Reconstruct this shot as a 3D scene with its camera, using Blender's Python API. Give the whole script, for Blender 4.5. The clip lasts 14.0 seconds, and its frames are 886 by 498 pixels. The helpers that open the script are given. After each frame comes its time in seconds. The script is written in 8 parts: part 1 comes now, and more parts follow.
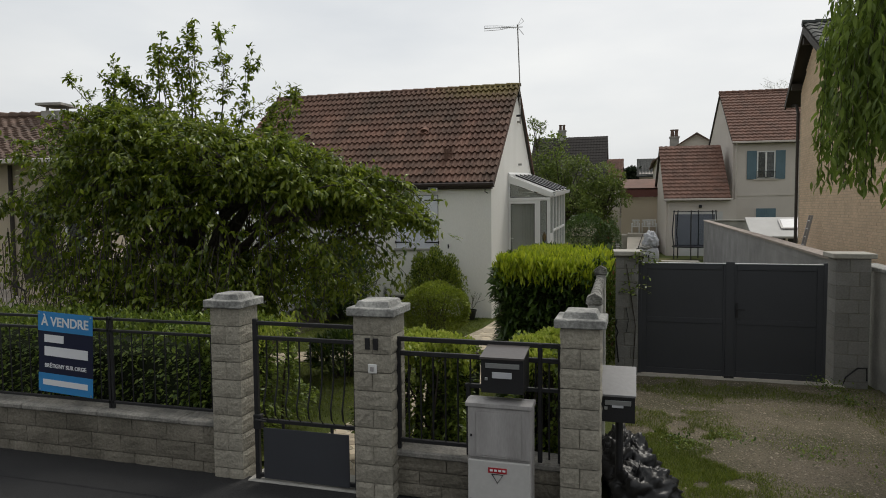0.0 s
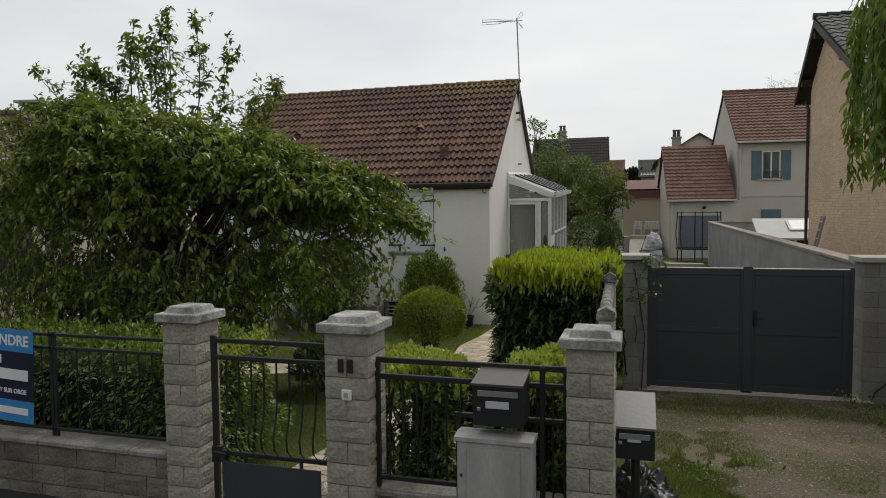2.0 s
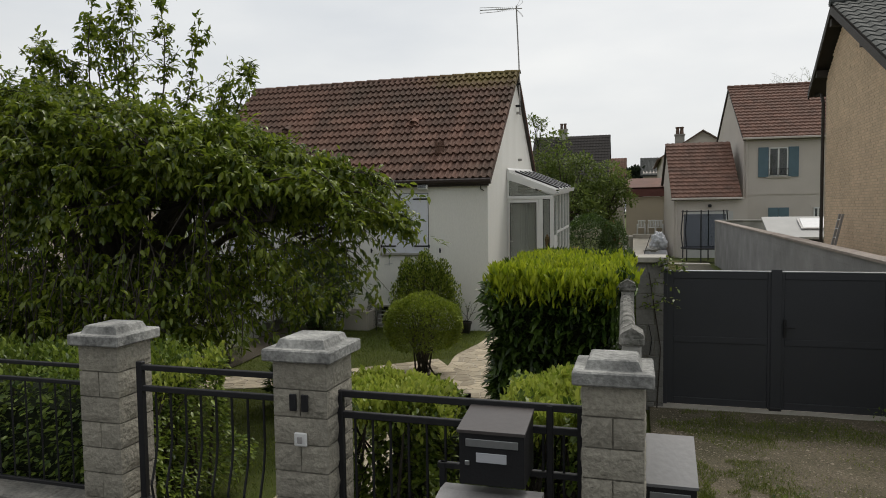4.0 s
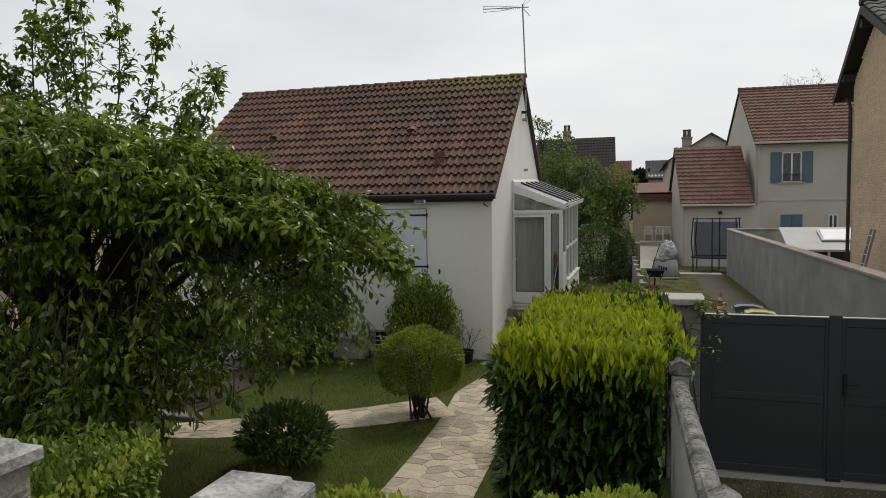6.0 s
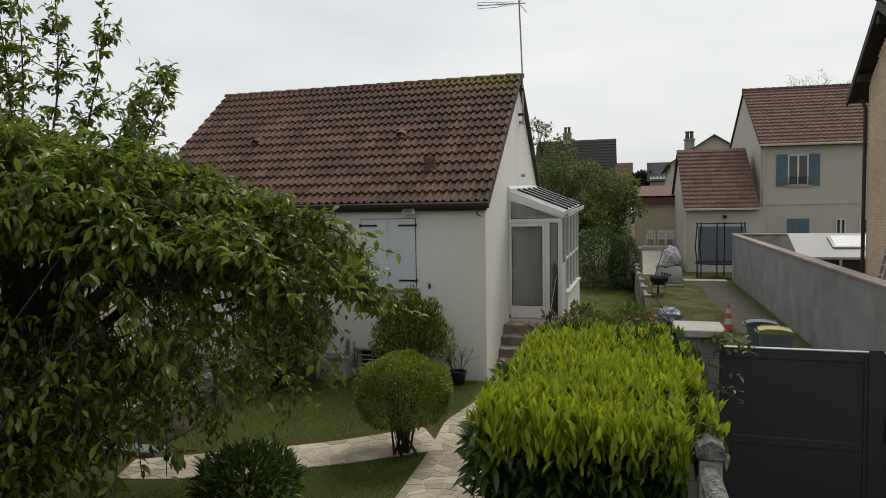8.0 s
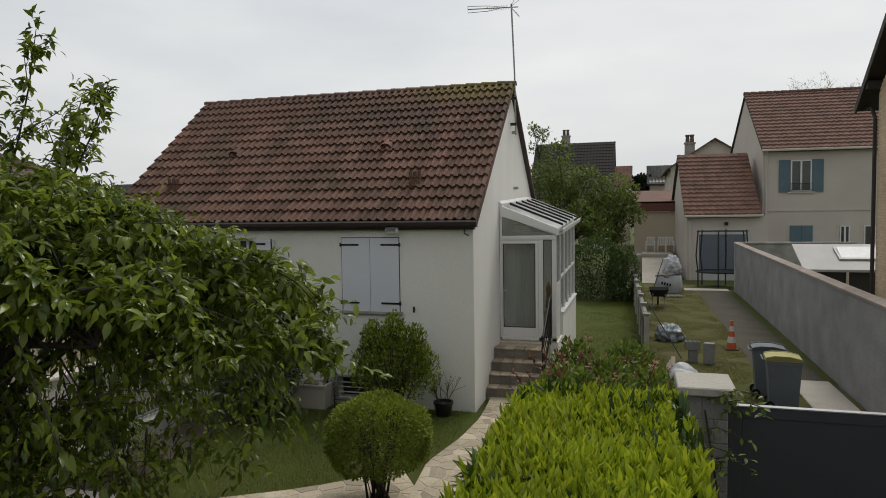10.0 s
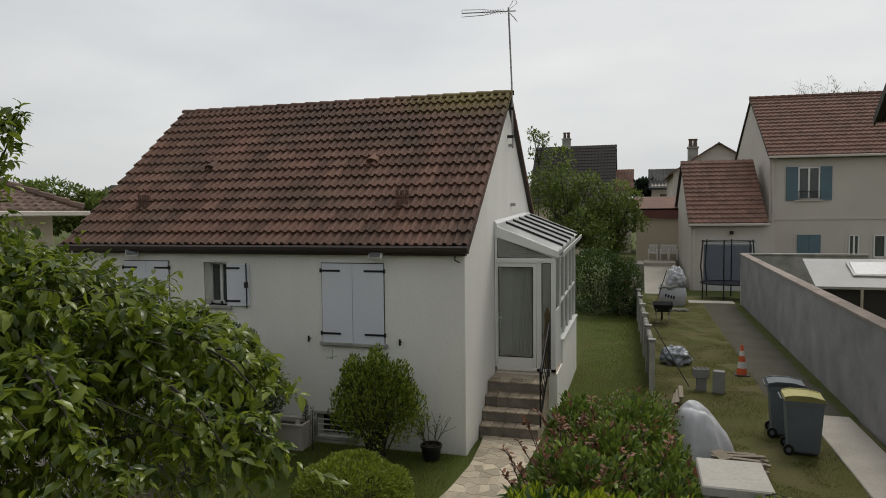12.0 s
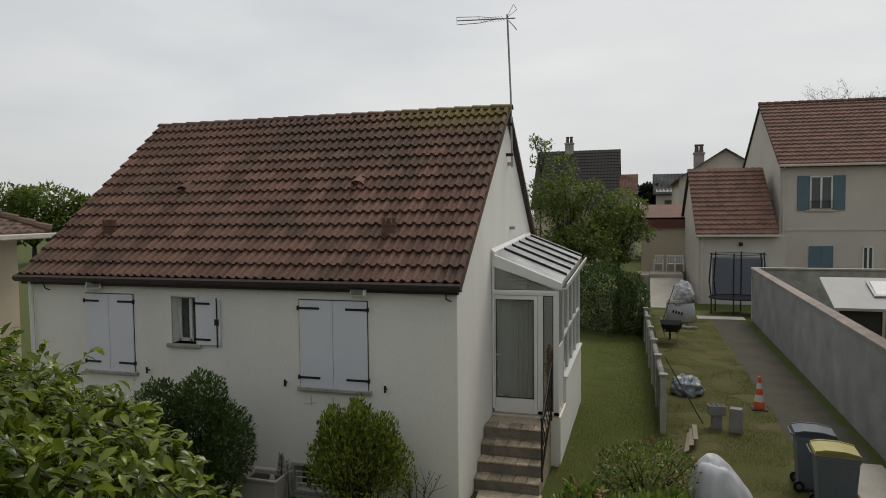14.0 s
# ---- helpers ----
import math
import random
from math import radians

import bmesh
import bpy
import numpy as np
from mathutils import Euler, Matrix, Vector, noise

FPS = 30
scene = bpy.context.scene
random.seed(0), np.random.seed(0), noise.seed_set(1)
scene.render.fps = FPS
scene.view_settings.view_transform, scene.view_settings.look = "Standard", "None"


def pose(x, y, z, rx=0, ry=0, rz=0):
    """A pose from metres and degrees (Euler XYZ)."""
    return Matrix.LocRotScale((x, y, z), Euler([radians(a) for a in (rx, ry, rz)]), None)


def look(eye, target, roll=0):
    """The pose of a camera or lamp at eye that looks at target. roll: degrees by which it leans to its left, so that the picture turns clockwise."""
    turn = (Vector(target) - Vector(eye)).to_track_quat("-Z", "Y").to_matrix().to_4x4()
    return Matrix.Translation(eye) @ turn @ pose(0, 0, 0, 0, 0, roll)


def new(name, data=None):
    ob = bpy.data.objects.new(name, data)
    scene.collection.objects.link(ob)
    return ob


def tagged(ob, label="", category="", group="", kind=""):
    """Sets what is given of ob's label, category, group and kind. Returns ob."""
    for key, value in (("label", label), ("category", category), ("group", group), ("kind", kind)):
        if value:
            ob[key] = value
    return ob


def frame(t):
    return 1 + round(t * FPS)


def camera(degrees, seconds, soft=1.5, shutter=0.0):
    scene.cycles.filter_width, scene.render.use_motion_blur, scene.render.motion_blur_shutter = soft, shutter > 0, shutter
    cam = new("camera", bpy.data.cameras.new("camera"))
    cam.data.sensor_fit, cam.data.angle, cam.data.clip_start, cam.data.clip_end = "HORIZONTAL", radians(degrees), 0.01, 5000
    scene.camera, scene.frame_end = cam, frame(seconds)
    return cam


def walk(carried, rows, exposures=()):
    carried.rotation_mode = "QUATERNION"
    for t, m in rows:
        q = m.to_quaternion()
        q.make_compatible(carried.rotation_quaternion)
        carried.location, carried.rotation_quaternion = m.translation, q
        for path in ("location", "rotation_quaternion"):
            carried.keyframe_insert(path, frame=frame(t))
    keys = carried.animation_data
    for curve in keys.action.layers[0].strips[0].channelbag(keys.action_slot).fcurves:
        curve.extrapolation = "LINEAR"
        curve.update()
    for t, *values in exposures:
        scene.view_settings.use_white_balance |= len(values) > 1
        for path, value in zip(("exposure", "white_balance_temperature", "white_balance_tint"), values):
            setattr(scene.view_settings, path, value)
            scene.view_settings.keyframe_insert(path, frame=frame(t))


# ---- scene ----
cam = camera(67.5, 14.0, soft=0.95)
PATH = [
    (0, (1.546, 1.468, 2.903), (0.989, 3.385, 2.783), -0.5),
    (0.5, (1.519, 1.652, 2.904), (0.961, 3.569, 2.784), -0.5),
    (1, (1.478, 1.864, 2.9), (0.92, 3.781, 2.783), -0.6),
    (1.5, (1.446, 2.064, 2.893), (0.888, 3.982, 2.778), -0.6),
    (2, (1.422, 2.283, 2.882), (0.864, 4.2, 2.768), -0.6),
    (2.2, (1.404, 2.375, 2.872), (0.849, 4.293, 2.757), -0.7),
    (4.5, (1.147, 3.669, 2.847), (0.586, 5.586, 2.733), -0.8),
    (5, (1.019, 4.037, 2.983), (0.459, 5.954, 2.867), -0.7),
    (5.5, (0.954, 4.302, 3.101), (0.393, 6.218, 2.987), -0.8),
    (6, (0.916, 4.603, 3.221), (0.352, 6.519, 3.106), -0.7),
    (6.5, (0.891, 4.86, 3.276), (0.326, 6.775, 3.164), -0.7),
    (7, (0.86, 5.127, 3.293), (0.296, 7.042, 3.181), -0.7),
    (7.5, (0.858, 5.396, 3.296), (0.292, 7.311, 3.187), -0.8),
    (8, (0.839, 5.609, 3.381), (0.273, 7.524, 3.271), -0.8),
    (10.5, (0.864, 6.766, 3.808), (0.299, 8.681, 3.699), -0.8),
    (11, (0.834, 7.047, 3.912), (0.27, 8.963, 3.803), -0.8),
    (11.5, (0.792, 7.292, 4.006), (0.228, 9.208, 3.897), -0.7),
    (12, (0.749, 7.571, 4.13), (0.183, 9.486, 4.019), -0.6),
    (12.5, (0.706, 7.857, 4.232), (0.139, 9.772, 4.122), -0.6),
    (13, (0.662, 8.155, 4.358), (0.094, 10.069, 4.247), -0.6),
    (13.5, (0.631, 8.425, 4.471), (0.061, 10.339, 4.362), -0.6),
    (14, (0.599, 8.753, 4.6), (0.026, 10.666, 4.492), -0.6),
]
walk(cam, [(t, look(eye, target, roll)) for t, eye, target, roll in PATH], [(0.0, 0.07), (8.0, 0.07), (10.5, -0.06), (12.0, -0.1), (14.0, -0.14)])

# ---- sky and sun: a bright overcast day ----
world = bpy.data.worlds.new("overcast_sky")
scene.world = world
world.use_nodes = True
wt = world.node_tree
wt.nodes.clear()
w_out = wt.nodes.new("ShaderNodeOutputWorld")
w_bg = wt.nodes.new("ShaderNodeBackground")
w_sky = wt.nodes.new("ShaderNodeTexSky")
w_sky.sky_type = "NISHITA"
w_sky.sun_disc = False
w_sky.sun_elevation, w_sky.sun_rotation = radians(52), radians(25)
w_sky.dust_density = 4.0
w_co = wt.nodes.new("ShaderNodeTexCoord")
w_map = wt.nodes.new("ShaderNodeMapping")
w_map.inputs["Scale"].default_value = (1.0, 1.0, 3.2)
w_noise = wt.nodes.new("ShaderNodeTexNoise")
w_noise.inputs["Scale"].default_value = 2.1
w_noise.inputs["Detail"].default_value = 5
w_ramp = wt.nodes.new("ShaderNodeValToRGB")
w_ramp.color_ramp.elements[0].position, w_ramp.color_ramp.elements[0].color = 0.32, (0.72, 0.745, 0.765, 1)
w_ramp.color_ramp.elements[1].position, w_ramp.color_ramp.elements[1].color = 0.66, (0.90, 0.905, 0.89, 1)
w_dim = wt.nodes.new("ShaderNodeVectorMath")
w_dim.operation = "SCALE"
w_dim.inputs["Scale"].default_value = 0.09
w_mix = wt.nodes.new("ShaderNodeMix")
w_mix.data_type = "RGBA"
w_mix.inputs[0].default_value = 0.88
wt.links.new(w_co.outputs["Generated"], w_map.inputs["Vector"])
wt.links.new(w_map.outputs["Vector"], w_noise.inputs["Vector"])
wt.links.new(w_noise.outputs["Fac"], w_ramp.inputs["Fac"])
wt.links.new(w_sky.outputs["Color"], w_dim.inputs[0])
wt.links.new(w_dim.outputs["Vector"], w_mix.inputs[6])
wt.links.new(w_ramp.outputs["Color"], w_mix.inputs[7])
# the cloud cover is brightest round the hidden sun and fades away from it
w_dot = wt.nodes.new("ShaderNodeVectorMath")
w_dot.operation = "DOT_PRODUCT"
w_dot.inputs[1].default_value = (0.30, 0.80, 0.52)
w_fade = wt.nodes.new("ShaderNodeMapRange")
w_fade.inputs["From Min"].default_value, w_fade.inputs["From Max"].default_value = -0.75, 0.5
w_fade.inputs["To Min"].default_value, w_fade.inputs["To Max"].default_value = 0.48, 1.0
wt.links.new(w_co.outputs["Generated"], w_dot.inputs[0])
wt.links.new(w_dot.outputs["Value"], w_fade.inputs["Value"])
wt.links.new(w_mix.outputs[2], w_bg.inputs["Color"])
wt.links.new(w_fade.outputs["Result"], w_bg.inputs["Strength"])
wt.links.new(w_bg.outputs["Background"], w_out.inputs["Surface"])

sun = new("sun", bpy.data.lights.new("sun", "SUN"))
sun.data.energy, sun.data.angle, sun.data.color = 1.35, radians(20), (1.0, 0.95, 0.86)
sun.matrix_world = look((0, 0, 30), (-7, -19, 0))


# ---- materials ----
def surface(name, colour, rough=0.8, var=0.18, scale=1.2, fine=30.0, bump=0.15, metal=0.0, second=None, amount=0.5, each=0.0, island=0.0, spec=0.4, stretch=(1, 1, 1)):
    """A plain weathered surface: two scales of variation in colour and a fine relief."""
    m = bpy.data.materials.new(name)
    m.use_nodes = True
    n, l = m.node_tree.nodes, m.node_tree.links
    b = n["Principled BSDF"]
    geo = n.new("ShaderNodeNewGeometry")
    mp = n.new("ShaderNodeMapping")
    mp.inputs["Scale"].default_value = stretch
    l.new(geo.outputs["Position"], mp.inputs["Vector"])
    big, small = n.new("ShaderNodeTexNoise"), n.new("ShaderNodeTexNoise")
    big.inputs["Scale"].default_value, big.inputs["Detail"].default_value = scale, 6
    small.inputs["Scale"].default_value, small.inputs["Detail"].default_value = fine, 4
    l.new(mp.outputs["Vector"], big.inputs["Vector"])
    l.new(mp.outputs["Vector"], small.inputs["Vector"])
    ramp = n.new("ShaderNodeValToRGB")
    lo, hi = ramp.color_ramp.elements
    second = second or tuple(c * 0.72 for c in colour)
    lo.position, hi.position = 0.5 - 0.22, 0.5 + 0.22
    lo.color, hi.color = (*[a * (1 - amount) + s * amount for a, s in zip(colour, second)], 1), (*colour, 1)
    l.new(big.outputs["Fac"], ramp.inputs["Fac"])
    val = n.new("ShaderNodeMapRange")
    val.inputs["From Min"].default_value, val.inputs["From Max"].default_value = 0.25, 0.75
    val.inputs["To Min"].default_value, val.inputs["To Max"].default_value = 1 - var, 1 + var
    l.new(small.outputs["Fac"], val.inputs["Value"])
    value = val.outputs["Result"]
    for source, much in (("each", each), ("island", island)):
        if much:
            if source == "each":
                rnd = n.new("ShaderNodeObjectInfo").outputs["Random"]
            else:
                rnd = geo.outputs["Random Per Island"]
            r = n.new("ShaderNodeMapRange")
            r.inputs["To Min"].default_value, r.inputs["To Max"].default_value = 1 - much, 1 + much
            l.new(rnd, r.inputs["Value"])
            mul = n.new("ShaderNodeMath")
            mul.operation = "MULTIPLY"
            l.new(value, mul.inputs[0])
            l.new(r.outputs["Result"], mul.inputs[1])
            value = mul.outputs[0]
    hsv = n.new("ShaderNodeHueSaturation")
    l.new(ramp.outputs["Color"], hsv.inputs["Color"])
    l.new(value, hsv.inputs["Value"])
    l.new(hsv.outputs["Color"], b.inputs["Base Color"])
    b.inputs["Roughness"].default_value, b.inputs["Metallic"].default_value = rough, metal
    b.inputs["Specular IOR Level"].default_value = spec
    if bump:
        bp = n.new("ShaderNodeBump")
        bp.inputs["Strength"].default_value, bp.inputs["Distance"].default_value = bump, 0.02
        l.new(small.outputs["Fac"], bp.inputs["Height"])
        l.new(bp.outputs["Normal"], b.inputs["Normal"])
    return m


def leafy(name, dark, light, rough=0.42, through_light=0.3, spec=0.4):
    """Leaves: each leaf takes its own tone between two greens, and lets some light through."""
    m = bpy.data.materials.new(name)
    m.use_nodes = True
    n, l = m.node_tree.nodes, m.node_tree.links
    b, out = n["Principled BSDF"], n["Material Output"]
    geo = n.new("ShaderNodeNewGeometry")
    ramp = n.new("ShaderNodeValToRGB")
    ramp.color_ramp.elements[0].color, ramp.color_ramp.elements[1].color = (*dark, 1), (*light, 1)
    l.new(geo.outputs["Random Per Island"], ramp.inputs["Fac"])
    noise_n = n.new("ShaderNodeTexNoise")
    noise_n.inputs["Scale"].default_value = 1.7
    l.new(geo.outputs["Position"], noise_n.inputs["Vector"])
    val = n.new("ShaderNodeMapRange")
    val.inputs["From Min"].default_value, val.inputs["From Max"].default_value = 0.3, 0.7
    val.inputs["To Min"].default_value, val.inputs["To Max"].default_value = 0.8, 1.2
    l.new(noise_n.outputs["Fac"], val.inputs["Value"])
    hsv = n.new("ShaderNodeHueSaturation")
    l.new(ramp.outputs["Color"], hsv.inputs["Color"])
    l.new(val.outputs["Result"], hsv.inputs["Value"])
    l.new(hsv.outputs["Color"], b.inputs["Base Color"])
    b.inputs["Roughness"].default_value, b.inputs["Specular IOR Level"].default_value = rough, spec
    tr, mix = n.new("ShaderNodeBsdfTranslucent"), n.new("ShaderNodeMixShader")
    mix.inputs[0].default_value = through_light
    l.new(hsv.outputs["Color"], tr.inputs["Color"])
    l.new(b.outputs[0], mix.inputs[1])
    l.new(tr.outputs[0], mix.inputs[2])
    l.new(mix.outputs[0], out.inputs["Surface"])
    return m


def glassy(name, tint=(0.9, 0.95, 0.95), rough=0.02, clear=0.5):
    """Window glass that shows some sky and some of the room behind."""
    m = bpy.data.materials.new(name)
    m.use_nodes = True
    n, l = m.node_tree.nodes, m.node_tree.links
    b, out = n["Principled BSDF"], n["Material Output"]
    b.inputs["Base Color"].default_value = (*[c * 0.12 for c in tint], 1)
    b.inputs["Roughness"].default_value, b.inputs["Specular IOR Level"].default_value = rough, 0.8
    t, mix = n.new("ShaderNodeBsdfTransparent"), n.new("ShaderNodeMixShader")
    t.inputs["Color"].default_value = (*tint, 1)
    mix.inputs[0].default_value = clear
    l.new(b.outputs[0], mix.inputs[1])
    l.new(t.outputs[0], mix.inputs[2])
    l.new(mix.outputs[0], out.inputs["Surface"])
    return m


RENDER = surface("white_render", (0.88, 0.87, 0.825), 0.92, 0.05, 0.7, 60, 0.25, second=(0.72, 0.705, 0.655), amount=0.55, stretch=(1.6, 1.6, 0.28))
CREAM = surface("cream_render", (0.58, 0.50, 0.39), 0.92, 0.06, 0.7, 50, 0.2, second=(0.52, 0.45, 0.35))
OFFWHITE = surface("offwhite_render", (0.62, 0.57, 0.52), 0.92, 0.05, 0.5, 40, 0.15)
TILE = surface("clay_tile", (0.178, 0.092, 0.067), 0.85, 0.25, 0.75, 26, 0.4, second=(0.074, 0.055, 0.040), amount=0.8, each=0.28, island=0.12)
TILE_FAR = surface("far_clay_tile", (0.190, 0.100, 0.074), 0.85, 0.25, 1.4, 20, 0.2, second=(0.095, 0.064, 0.052), amount=0.65, island=0.16)
TILE_DARK = surface("dark_tile", (0.045, 0.05, 0.048), 0.75, 0.2, 1.0, 20, 0.2, island=0.25)
TILE_BROWN = surface("brown_tile", (0.16, 0.105, 0.08), 0.85, 0.2, 1.2, 20, 0.2, second=(0.08, 0.06, 0.05), amount=0.6, island=0.25)


def mossy(m, at, reach, colour):
    """Grows a thin patchy lichen over a material, thickest round one place."""
    n, l = m.node_tree.nodes, m.node_tree.links
    b = n["Principled BSDF"]
    geo = n.new("ShaderNodeNewGeometry")
    off = n.new("ShaderNodeVectorMath")
    off.operation = "SUBTRACT"
    off.inputs[1].default_value = at
    scaled = n.new("ShaderNodeVectorMath")
    scaled.operation = "DIVIDE"
    scaled.inputs[1].default_value = reach
    far = n.new("ShaderNodeVectorMath")
    far.operation = "LENGTH"
    patch = n.new("ShaderNodeTexNoise")
    patch.inputs["Scale"].default_value, patch.inputs["Detail"].default_value = 7.0, 6
    amount = n.new("ShaderNodeMath")
    amount.operation = "SUBTRACT"
    spread = n.new("ShaderNodeMapRange")
    spread.inputs["From Min"].default_value, spread.inputs["From Max"].default_value = -0.45, 0.35
    spread.inputs["To Max"].default_value = 0.75
    mix = n.new("ShaderNodeMix")
    mix.data_type = "RGBA"
    mix.inputs[7].default_value = (*colour, 1)
    under_ = b.inputs["Base Color"].links[0].from_socket
    l.new(geo.outputs["Position"], off.inputs[0])
    l.new(off.outputs["Vector"], scaled.inputs[0])
    l.new(scaled.outputs["Vector"], far.inputs[0])
    l.new(geo.outputs["Position"], patch.inputs["Vector"])
    l.new(patch.outputs["Fac"], amount.inputs[0])
    l.new(far.outputs["Value"], amount.inputs[1])
    l.new(amount.outputs[0], spread.inputs["Value"])
    l.new(spread.outputs["Result"], mix.inputs[0])
    l.new(under_, mix.inputs[6])
    l.new(mix.outputs[2], b.inputs["Base Color"])


mossy(TILE, (-2.7, 21.7, 6.6), (2.4, 0.9, 0.9), (0.17, 0.14, 0.035))
GUTTER = surface("brown_gutter", (0.045, 0.032, 0.028), 0.45, 0.1, 2, 20, 0.05)
WOODDARK = surface("dark_wood", (0.05, 0.042, 0.036), 0.7, 0.2, 3, 40, 0.2)
WHITE_PVC = surface("white_pvc", (0.80, 0.80, 0.79), 0.35, 0.03, 1.5, 30, 0.02, second=(0.70, 0.70, 0.68), spec=0.5)
SHUTTER = surface("white_shutter", (0.76, 0.78, 0.85), 0.4, 0.03, 1.5, 30, 0.03, second=(0.69, 0.71, 0.79))
SHUTTER_BLUE = surface("blue_shutter", (0.115, 0.185, 0.225), 0.6, 0.08, 3, 30, 0.1)
BLACK = surface("black_iron", (0.018, 0.018, 0.02), 0.5, 0.15, 5, 60, 0.1)
BLACK_PLASTIC = surface("black_plastic", (0.012, 0.012, 0.013), 0.38, 0.1, 6, 60, 0.1, spec=0.45)
GATE = surface("anthracite_aluminium", (0.050, 0.053, 0.062), 0.45, 0.04, 1.5, 80, 0.03, spec=0.45)
STONE = surface("split_face_stone", (0.36, 0.335, 0.275), 0.95, 0.22, 4.0, 45, 0.7, second=(0.23, 0.215, 0.18), amount=0.6, each=0.10)
STONE_DIRTY = surface("sooty_split_stone", (0.235, 0.215, 0.175), 0.95, 0.3, 2.2, 40, 0.8, second=(0.085, 0.078, 0.06), amount=0.85, each=0.14)
MORTAR = surface("mortar", (0.25, 0.23, 0.195), 0.95, 0.15, 4, 60, 0.4)
CONCRETE = surface("weathered_concrete", (0.47, 0.455, 0.42), 0.95, 0.14, 2.0, 30, 0.4, second=(0.2, 0.2, 0.185), amount=0.75)
COPING = surface("lichen_concrete", (0.46, 0.455, 0.43), 0.95, 0.3, 5.0, 40, 0.5, second=(0.12, 0.122, 0.118), amount=0.9)
COPING_OLD = surface("sooty_coping", (0.30, 0.285, 0.255), 0.95, 0.3, 4.0, 40, 0.5, second=(0.10, 0.10, 0.095), amount=0.9)
COPING_MOSSY = surface("mossy_rounded_coping", (0.33, 0.32, 0.295), 0.95, 0.4, 9.0, 50, 0.9, second=(0.045, 0.048, 0.038), amount=0.95)
CAP_SLAB = surface("cast_cap_slab", (0.43, 0.41, 0.365), 0.92, 0.10, 2.5, 30, 0.25, second=(0.33, 0.31, 0.27), amount=0.5)
BLOCK = surface("concrete_block", (0.315, 0.31, 0.312), 0.95, 0.16, 1.3, 35, 0.4, second=(0.19, 0.188, 0.19), amount=0.9, each=0.03)
PILLAR_GREY = surface("grey_block", (0.29, 0.28, 0.265), 0.95, 0.14, 1.6, 40, 0.4, second=(0.16, 0.16, 0.15), amount=0.6, each=0.1)
BRICK = surface("buff_brick", (0.66, 0.50, 0.345), 0.92, 0.08, 1.5, 30, 0.2, each=0.07, island=0.07)
BRICK_JOINT = surface("brick_joint", (0.52, 0.42, 0.31), 0.95, 0.1, 3, 40, 0.2)
FLAG = surface("crazy_paving", (0.50, 0.435, 0.33), 0.85, 0.14, 3.5, 26, 0.3, second=(0.37, 0.30, 0.21), amount=0.6, each=0.28)
STEP_TILE = surface("stone_step_tile", (0.50, 0.415, 0.31), 0.75, 0.25, 5, 20, 0.3, second=(0.20, 0.16, 0.12), amount=0.75, each=0.35)
ASPHALT = surface("asphalt", (0.024, 0.024, 0.025), 0.9, 0.35, 1.0, 90, 0.7)
GRAVEL = surface("gravel_drive", (0.205, 0.168, 0.122), 0.95, 0.5, 0.9, 55, 1.0, second=(0.060, 0.060, 0.028), amount=0.95)
SOIL = surface("garden_soil", (0.055, 0.045, 0.032), 1.0, 0.3, 2, 40, 0.9, second=(0.10, 0.085, 0.055))
LAWN = surface("lawn", (0.058, 0.080, 0.010), 1.0, 0.35, 0.7, 60, 0.9, second=(0.085, 0.082, 0.020), amount=0.6)
YARD = surface("dry_grass", (0.074, 0.084, 0.014), 1.0, 0.35, 0.9, 50, 0.9, second=(0.130, 0.103, 0.052), amount=0.7)
PATHGREY = surface("worn_concrete_track", (0.080, 0.071, 0.056), 0.95, 0.3, 1.3, 30, 0.5, second=(0.050, 0.050, 0.028), amount=0.8)
COPING_WALL = surface("weathered_coping", (0.36, 0.305, 0.27), 0.95, 0.2, 3, 40, 0.4, second=(0.22, 0.195, 0.175), amount=0.7, each=0.08)
RISER = surface("grey_riser", (0.25, 0.222, 0.185), 0.9, 0.2, 4, 30, 0.4, second=(0.09, 0.08, 0.065), amount=0.7)
SLABMAT = surface("pale_concrete_slab", (0.50, 0.46, 0.40), 0.92, 0.12, 1.6, 25, 0.3, second=(0.33, 0.31, 0.27), amount=0.6)
BARK = surface("bark", (0.050, 0.041, 0.033), 0.95, 0.3, 6, 40, 0.8, second=(0.095, 0.083, 0.07))
CHERRY = leafy("cherry_leaf", (0.054, 0.094, 0.012), (0.250, 0.305, 0.034), 0.27, 0.48, 0.55)
LAUREL_OLD = leafy("old_laurel_leaf", (0.022, 0.048, 0.008), (0.075, 0.125, 0.018), 0.36, 0.22)
LAUREL_NEW = leafy("young_laurel_leaf", (0.17, 0.245, 0.012), (0.47, 0.525, 0.034), 0.42, 0.40)
EUONYMUS = leafy("hedge_leaf", (0.050, 0.090, 0.012), (0.25, 0.32, 0.048), 0.36, 0.35)
EUON_NEW = leafy("young_hedge_leaf", (0.24, 0.32, 0.04), (0.46, 0.50, 0.09), 0.45, 0.4)
ROSE = leafy("rose_leaf", (0.045, 0.090, 0.014), (0.225, 0.30, 0.050), 0.4, 0.32)
ROSE_RED = leafy("red_rose_shoot", (0.13, 0.062, 0.036), (0.29, 0.13, 0.075), 0.5, 0.25)
GLOBE = leafy("golden_globe_leaf", (0.105, 0.150, 0.014), (0.29, 0.345, 0.036), 0.55, 0.4)
PEONY = leafy("dark_peony_leaf", (0.032, 0.066, 0.014), (0.100, 0.150, 0.034), 0.36, 0.3)
WILLOW = leafy("willow_leaf", (0.10, 0.16, 0.025), (0.24, 0.32, 0.06), 0.5, 0.5)
